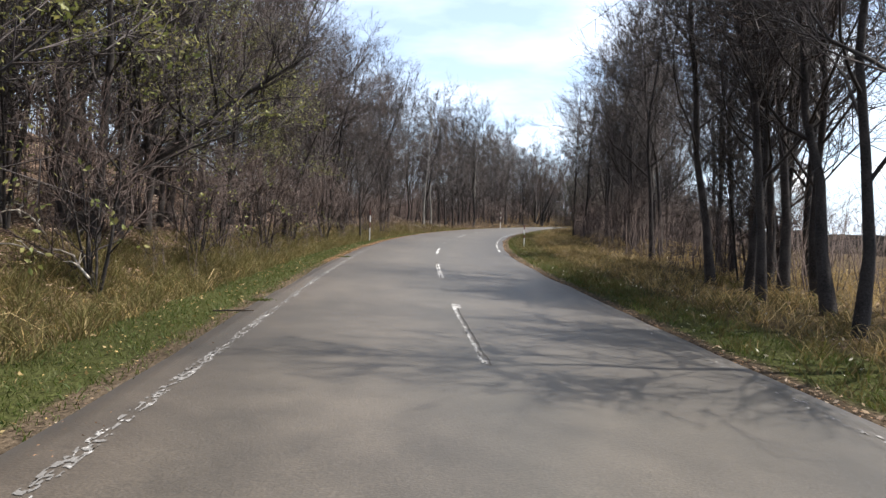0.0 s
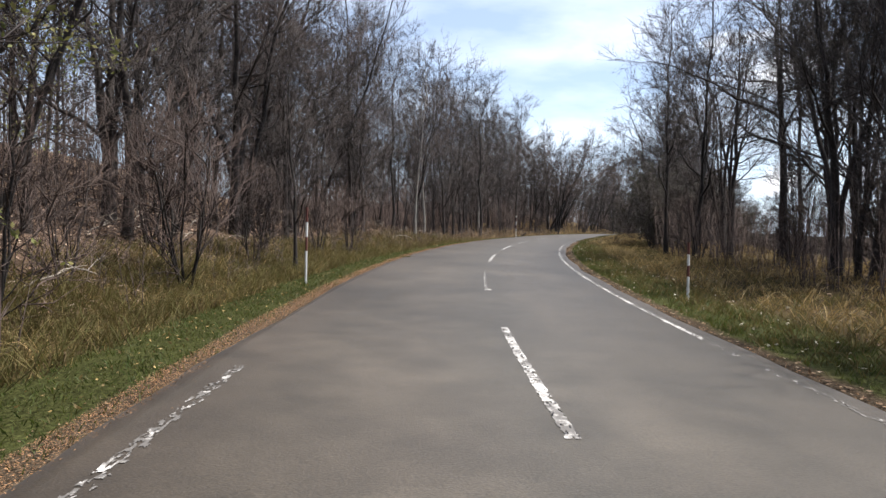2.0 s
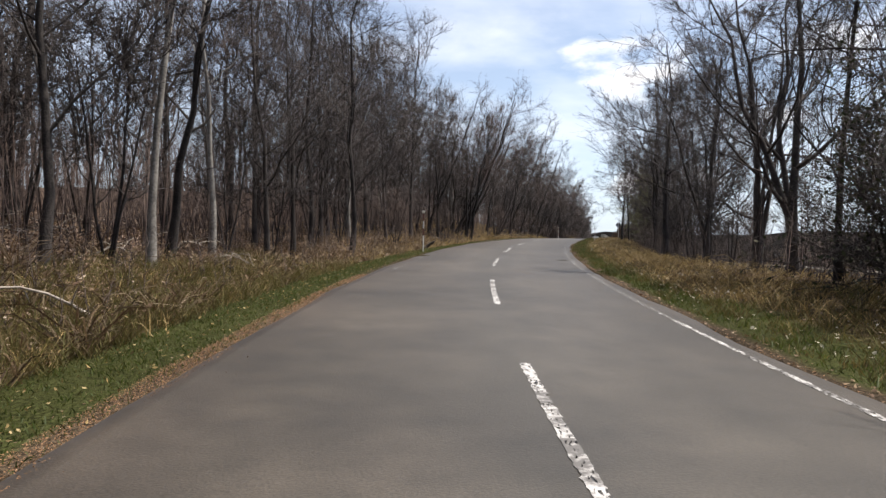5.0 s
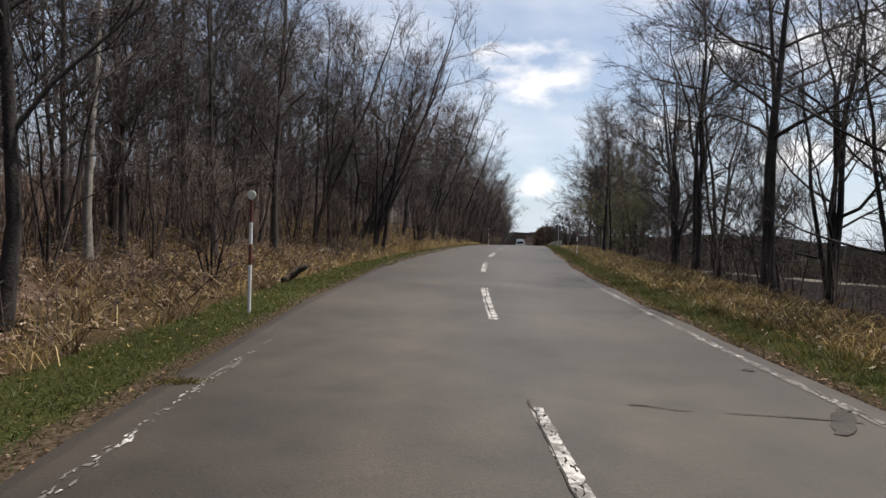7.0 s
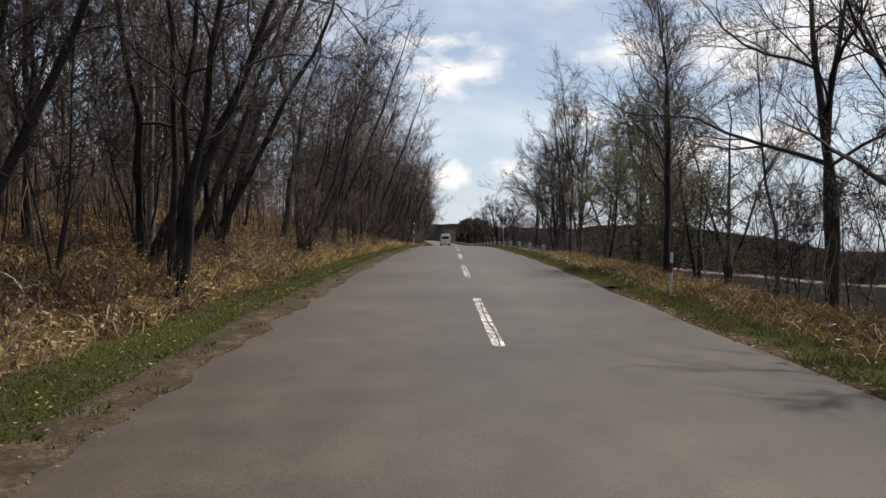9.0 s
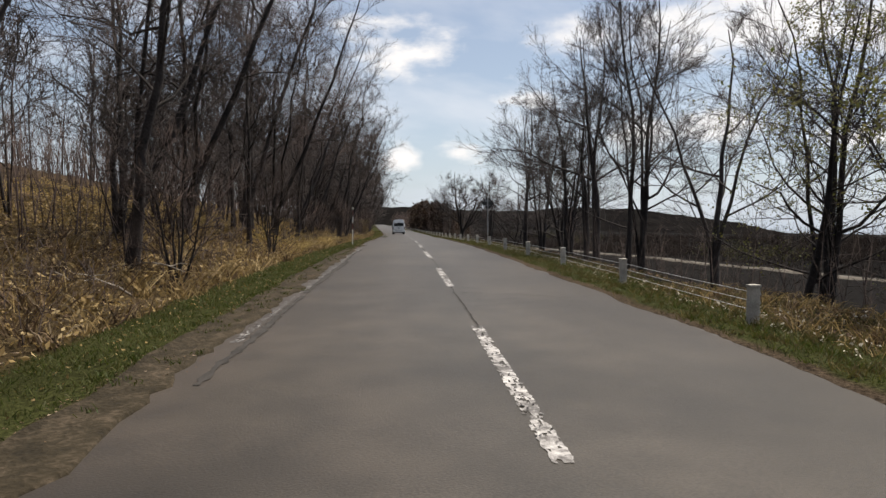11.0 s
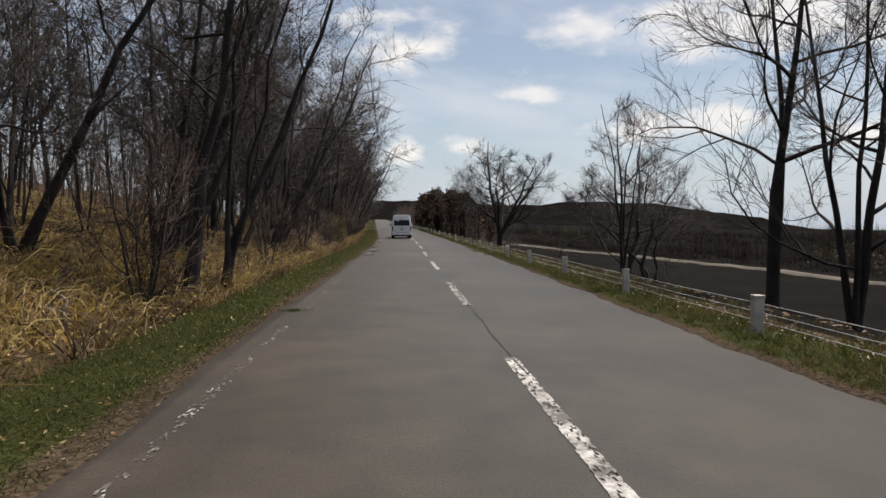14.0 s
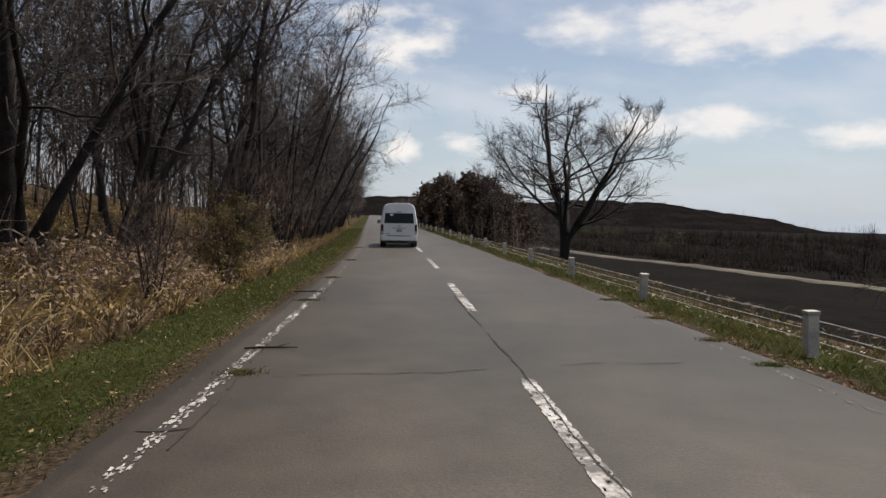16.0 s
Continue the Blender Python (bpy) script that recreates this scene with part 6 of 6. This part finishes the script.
def tuft(s_, o_, seed, material, label, n=260, tall=0.05, wide=0.10):
    g = np.random.default_rng(seed)
    root = np.stack([g.normal(size=n) * wide, g.normal(size=n) * wide * 0.5, np.full(n, -0.01)], -1)
    tip = root + np.stack([g.normal(size=n) * 0.04, g.normal(size=n) * 0.04, tall * g.uniform(0.3, 1.2, n)], -1)
    h = Heap()
    h.blades(root, tip, 0.009, g)
    ob = thing("grass_tuft", h, material, label, "grass", kind="stuff")
    x, y, z = on(s_, o_, 0.03)
    ob.matrix_basis = pose(float(x), float(y), float(z), 0, 0, math.degrees(-heading(s_)))


for i, (s_, o_) in enumerate(((28.4, -3.15), (53.2, -3.2), (16.6, -3.3), (87.6, -3.1), (141.5, -3.0), (165.0, -3.1), (181.5, -3.05), (207.3, -2.75), (213.5, -2.9), (218.5, -2.95), (226.0, -2.9), (236.0, -3.0), (207.9, 2.9), (209.5, 3.0), (204.0, 3.05), (211.6, 3.0), (214.2, 3.0))):
    tuft(s_, o_, 500 + i, WEED_BLADE if i % 2 else GREEN_BLADE, "low tuft growing out of the cracked road edge")


# ---- snow poles and sign ----
WHITE_PAINT = surface("white_paint", (0.55, 0.55, 0.53), (0.74, 0.74, 0.72), 4, 0.5, 40, 0.1, 0.002)
RED_PAINT = surface("faded_red_paint", (0.085, 0.03, 0.025), (0.15, 0.055, 0.045), 4, 0.5, 40, 0.1, 0.002)
REFLECTOR = surface("pale_reflector", (0.5, 0.5, 0.46), (0.68, 0.68, 0.62), 20, 0.25, 90, 0.2, 0.002)
SIGN_BACK = surface("dull_sign_back", (0.035, 0.036, 0.036), (0.075, 0.076, 0.075), 3, 0.5, 30, 0.1, 0.002, metal=0.3)


def snow_pole(s_, o_, tall, label, disc_on=True):
    base = new("snow_pole")
    x, y, z = on(s_, o_)
    base.matrix_basis = pose(float(x), float(y), float(z), 0, 1.0, math.degrees(-heading(s_)))
    tagged(base, label, "marker pole", "snow poles")
    cuts = [-0.3, 0.40 * tall, 0.57 * tall, 0.75 * tall, 0.935 * tall]
    for i, (z0, z1) in enumerate(zip(cuts, cuts[1:])):
        def seg(bm):
            rod(bm, 0.029, 0.029, Matrix.Translation((0, 0, (z0 + z1) / 2)), z1 - z0 - 0.004, 12)
        part("pole_band", shaped(seg, 0.002, 1), (WHITE_PAINT, RED_PAINT)[i % 2], base, ("white band", "faded red band")[i % 2])
    if not disc_on:
        return
    def disc(bm):
        rod(bm, 0.07, 0.07, Matrix.Translation((0, 0, 0.975 * tall)) @ Matrix.Rotation(math.pi / 2, 4, "X"), 0.03, 20)
    part("reflector", shaped(disc, 0.005, 1), REFLECTOR, base, "round pale reflector")
    def stem(bm):
        rod(bm, 0.012, 0.012, Matrix.Translation((0, 0, 0.94 * tall)), 0.05, 8)
    part("stem", shaped(stem), STEEL, base)


snow_pole(43.2, -4.22, 1.9, "tall weathered white and red snow pole", False)
snow_pole(92.5, -3.9, 1.95, "tall white and red snow pole with a round reflector")
snow_pole(171.1, -3.98, 2.25, "tall white and red snow pole with a round reflector")
snow_pole(118.7, 4.2, 1.25, "short white and red marker pole beside the trees", False)
snow_pole(42.1, 4.22, 1.35, "short white and red marker pole on the verge", False)


def warning_sign():
    base = new("road_sign")
    s_ = 176.8
    x, y, z = on(s_, 5.1)
    base.matrix_basis = pose(float(x), float(y), float(z), 0, 0, math.degrees(-heading(s_)))
    tagged(base, "diamond road sign seen from its dull back", "road sign")
    def pole(bm):
        rod(bm, 0.032, 0.032, Matrix.Translation((0, 0, 1.4)), 3.5, 14)
    part("pole", shaped(pole, 0.004, 1), STEEL, base, "galvanised steel pole")
    def plate(bm):
        bmesh.ops.create_cube(bm, size=1, matrix=Matrix.Translation((0, 0.045, 2.78)) @ Matrix.Rotation(math.pi / 4, 4, "Y") @ Matrix.Diagonal((0.62, 0.004, 0.62, 1)))
    part("plate", shaped(plate, 0.001, 1), SIGN_BACK, base, "dull grey back of the plate")
    for z_ in (2.62, 2.94):
        def brace(bm):
            block(bm, -0.2, 0.2, 0.030, 0.043, z_ - 0.02, z_ + 0.02)
        part("brace", shaped(brace, 0.003, 1), STEEL, base)


warning_sign()


# ---- the van ----
CAR_WHITE = surface("white_car_paint", (0.68, 0.69, 0.69), (0.76, 0.77, 0.77), 1.2, 0.22, 5, 0.02, 0.001, spec=0.5)
DARK_GLASS = surface("tinted_glass", (0.006, 0.007, 0.008), (0.012, 0.013, 0.014), 1, 0.12, 3, 0.0, 0.001, spec=0.2)
TRIM_BLACK = surface("black_plastic", (0.012, 0.012, 0.012), (0.03, 0.03, 0.03), 6, 0.55, 40, 0.1, 0.002)
RUBBER = surface("tyre_rubber", (0.010, 0.010, 0.010), (0.025, 0.024, 0.023), 6, 0.85, 40, 0.3, 0.003)
RED_LENS = surface("dark_red_lens", (0.04, 0.005, 0.005), (0.08, 0.010, 0.010), 5, 0.12, 60, 0.1, 0.002, spec=0.6)
PLATE_WHITE = surface("plate_white", (0.55, 0.57, 0.54), (0.62, 0.64, 0.60), 5, 0.5)
PLATE_INK = surface("plate_ink", (0.02, 0.10, 0.05), (0.03, 0.13, 0.07), 5, 0.6)
CHROME = surface("chrome", (0.5, 0.5, 0.5), (0.6, 0.6, 0.6), 5, 0.15, 40, 0.0, 0.001, metal=1.0)
LAMP_CLEAR = surface("clear_lens", (0.5, 0.52, 0.54), (0.62, 0.64, 0.66), 5, 0.08, 40, 0.1, 0.002, spec=0.6)

VZ = [0.34, 0.50, 0.72, 0.98, 1.20, 1.50, 1.80, 2.02, 2.16, 2.24, 2.275]
VW = [0.88, 0.925, 0.94, 0.94, 0.93, 0.885, 0.84, 0.80, 0.73, 0.60, 0.36]


def van_shell(bm):
    """The body from ring to ring, from the tail (y = 0) to the nose (y = 5.3)."""
    stations = [(0.0, 1.0, 1.0), (0.06, 1.0, 1.012), (0.5, 1.0, 1.02), (2.0, 1.0, 1.02), (3.4, 1.0, 1.02), (3.9, 0.985, 1.02), (4.35, 0.90, 1.01), (4.75, 0.72, 1.0), (5.05, 0.55, 0.97), (5.25, 0.46, 0.90), (5.34, 0.40, 0.80)]
    rings = []
    for y, high, wide in stations:
        pts = []
        for z, w in zip(VZ, VW):
            zz = 0.34 + (z - 0.34) * high if z > 0.34 else z
            lean = 0.10 * max(0, (zz - 1.15)) ** 1.1 if y < 0.3 else 0.0
            shrink = 1.0 if y > 0.03 else 0.975
            pts.append((w * wide * shrink, y + lean, zz))
        rings.append([bm.verts.new((-x_, y_, z_)) for x_, y_, z_ in pts] + [bm.verts.new(p_) for p_ in reversed(pts)])
    for a_, b_ in zip(rings, rings[1:]):
        for i in range(len(a_) - 1):
            bm.faces.new((a_[i], a_[i + 1], b_[i + 1], b_[i]))
        bm.faces.new((a_[-1], a_[0], b_[0], b_[-1]))
    for ring in (rings[0], rings[-1]):
        n = len(ring)
        for i in range(n // 2 - 1):
            bm.faces.new((ring[i], ring[n - 1 - i], ring[n - 2 - i], ring[i + 1]))
    bmesh.ops.recalc_face_normals(bm, faces=bm.faces)


def rear_panel(x0, x1, z0, z1, proud, taper=0.0, thick=0.02):
    """A panel that follows the leaning tail."""
    def build(bm):
        def y_at(z):
            return 0.10 * max(0, z - 1.15) ** 1.1 - proud
        corners = [(x0, z0), (x1, z0), (x1 - taper * np.sign(x1), z1), (x0 - taper * np.sign(x0), z1)]
        front = [bm.verts.new((x, y_at(z), z)) for x, z in corners]
        back = [bm.verts.new((x, y_at(z) + thick + proud, z)) for x, z in corners]
        bm.faces.new(front)
        bm.faces.new(back[::-1])
        for i in range(4):
            j = (i + 1) % 4
            bm.faces.new((front[j], front[i], back[i], back[j]))
        bmesh.ops.recalc_face_normals(bm, faces=bm.faces)
    return build


def build_van(s_, o_):
    base = new("van")
    x, y, z = on(s_, o_)
    slope = math.degrees(math.atan(float(on(s_ + 2, o_)[2] - on(s_, o_)[2]) / 2))
    base.matrix_basis = pose(float(x), float(y), float(z) + 0.03, slope, 0, math.degrees(-heading(s_)))
    tagged(base, "white high-roof van with dark tinted windows driving ahead", "van")
    body = part("body", shaped(van_shell, 0.012, 2, True), CAR_WHITE, base)
    part("rear_window", shaped(rear_panel(-0.76, 0.76, 1.24, 1.76, 0.006, 0.05), 0.012), DARK_GLASS, base, "black tinted rear window")
    gate = part("tailgate", shaped(rear_panel(-0.80, 0.80, 0.62, 1.22, 0.010, 0.0), 0.012), CAR_WHITE, base)
    part("handle_garnish", shaped(rear_panel(-0.36, 0.36, 0.985, 1.03, 0.035), 0.008), CHROME, gate, "chrome bar over the plate")
    plate = part("number_plate", shaped(rear_panel(-0.165, 0.165, 0.79, 0.955, 0.022), 0.004), PLATE_WHITE, gate, "white plate with plain green bars")
    for x0, x1, z0, z1 in ((-0.07, 0.07, 0.915, 0.938), (-0.12, -0.02, 0.82, 0.89), (0.01, 0.12, 0.82, 0.89)):
        part("plate_bar", shaped(rear_panel(x0, x1, z0, z1, 0.026)), PLATE_INK, plate)
    part("badge", shaped(rear_panel(-0.06, 0.06, 1.09, 1.16, 0.020), 0.006), CHROME, gate, "plain chrome badge")
    part("badge_bar", shaped(rear_panel(-0.68, -0.42, 0.70, 0.735, 0.016), 0.003), CHROME, gate)
    part("brake_light", shaped(rear_panel(-0.15, 0.15, 1.80, 1.835, 0.012), 0.004), RED_LENS, base, "dark red high brake light")
    part("sticker", shaped(rear_panel(-0.47, -0.31, 1.63, 1.73, 0.009), 0.003), WHITE_PAINT, base, "white sticker on the window")
    part("bumper", shaped(lambda bm: block(bm, -0.93, 0.93, -0.07, 0.12, 0.36, 0.60), 0.035, 3), CAR_WHITE, base)
    part("step_pad", shaped(lambda bm: block(bm, -0.6, 0.6, -0.075, 0.05, 0.585, 0.612), 0.006), TRIM_BLACK, base)
    part("underbody", shaped(lambda bm: block(bm, -0.82, 0.82, 0.08, 5.0, 0.22, 0.40), 0.03), TRIM_BLACK, base, "dark underbody")
    part("exhaust_pipe", shaped(lambda bm: rod(bm, 0.03, 0.03, Matrix.Translation((0.55, 0.05, 0.25)) @ Matrix.Rotation(math.pi / 2, 4, "X"), 0.3, 12)), CHROME, base)
    for side in (-1, 1):
        a_, b_ = sorted((side * 0.80, side * 0.925))
        lamp = part("tail_light", shaped(rear_panel(a_, b_, 0.70, 1.18, 0.014), 0.014), RED_LENS, base, "tall dark red tail light")
        part("indicator", shaped(rear_panel(a_ + 0.02, b_ - 0.02, 0.74, 0.84, 0.020), 0.004), LAMP_CLEAR, lamp, "clear reversing lens")
        # side glass
        for y0, y1, name in ((0.35, 1.55, "rear_side_window"), (1.65, 2.75, "middle_side_window"), (2.85, 3.75, "front_side_window")):
            def glass(bm):
                v = [bm.verts.new((side * w, y_, z_)) for y_, z_, w in ((y0, 1.24, 0.945), (y1, 1.24, 0.945), (y1, 1.78, 0.865), (y0, 1.78, 0.865))]
                q = [bm.verts.new((p_.co.x - side * 0.03, p_.co.y, p_.co.z)) for p_ in v]
                bm.faces.new(v)
                bm.faces.new(q[::-1])
                for i in range(4):
                    bm.faces.new((v[(i + 1) % 4], v[i], q[i], q[(i + 1) % 4]))
                bmesh.ops.recalc_face_normals(bm, faces=bm.faces)
            part(name, shaped(glass, 0.008), DARK_GLASS, base, "dark tinted side window")
        mirror = part("door_mirror", shaped(lambda bm: block(bm, side * 1.06 - 0.085, side * 1.06 + 0.085, 4.02, 4.16, 1.18, 1.42), 0.03, 3), CAR_WHITE, base)
        part("mirror_glass", shaped(lambda bm: block(bm, side * 1.06 - 0.07, side * 1.06 + 0.07, 4.005, 4.018, 1.2, 1.4), 0.003), CHROME, mirror)
        part("mirror_arm", shaped(lambda bm: block(bm, min(side * 0.86, side * 1.0), max(side * 0.86, side * 1.0), 4.06, 4.12, 1.24, 1.30), 0.01), TRIM_BLACK, mirror)
        part("headlight", shaped(lambda bm: block(bm, side * 0.62 - 0.16, side * 0.62 + 0.16, 5.16, 5.30, 0.74, 0.94), 0.03, 3), LAMP_CLEAR, base)
        for y_ in (0.98, 4.12):
            turn = Matrix.Translation((side * 0.83, y_, 0.335)) @ Matrix.Rotation(math.pi / 2, 4, "Y")
            wheel = part("wheel", shaped(lambda bm: rod(bm, 0.205, 0.205, turn, 0.20, 24), 0.01), CHROME, base)
            def tyre(bm):
                rod(bm, 0.335, 0.335, turn, 0.195, 32)
            part("tyre", shaped(tyre, 0.035, 3, True), RUBBER, wheel)
            part("hub_cap", shaped(lambda bm: rod(bm, 0.19, 0.15, Matrix.Translation((side * 0.94, y_, 0.335)) @ Matrix.Rotation(side * math.pi / 2, 4, "Y"), 0.03, 20), 0.006), STEEL, wheel)
            part("wheel_arch", shaped(lambda bm: rod(bm, 0.40, 0.40, Matrix.Translation((side * 0.80, y_, 0.36)) @ Matrix.Rotation(math.pi / 2, 4, "Y"), 0.292, 32)), TRIM_BLACK, base)
    def screen(bm):
        v = [bm.verts.new(p_) for p_ in ((-0.78, 4.86, 1.16), (0.78, 4.86, 1.16), (0.74, 4.16, 1.96), (-0.74, 4.16, 1.96))]
        q = [bm.verts.new((p_.co.x, p_.co.y + 0.16, p_.co.z + 0.05)) for p_ in v]
        bm.faces.new(v)
        bm.faces.new(q[::-1])
        for i in range(4):
            bm.faces.new((v[(i + 1) % 4], v[i], q[i], q[(i + 1) % 4]))
        bmesh.ops.recalc_face_normals(bm, faces=bm.faces)
    part("windscreen", shaped(screen, 0.01), DARK_GLASS, base, "dark windscreen")
    part("front_bumper", shaped(lambda bm: block(bm, -0.9, 0.9, 5.0, 5.38, 0.30, 0.62), 0.06, 3), CAR_WHITE, base)
    part("wiper", shaped(lambda bm: rod(bm, 0.008, 0.008, Matrix.Translation((0.12, -0.02, 1.32)) @ Matrix.Rotation(math.radians(75), 4, "Y"), 0.5, 8)), TRIM_BLACK, base)
    return base


build_van(236.4, -0.93)
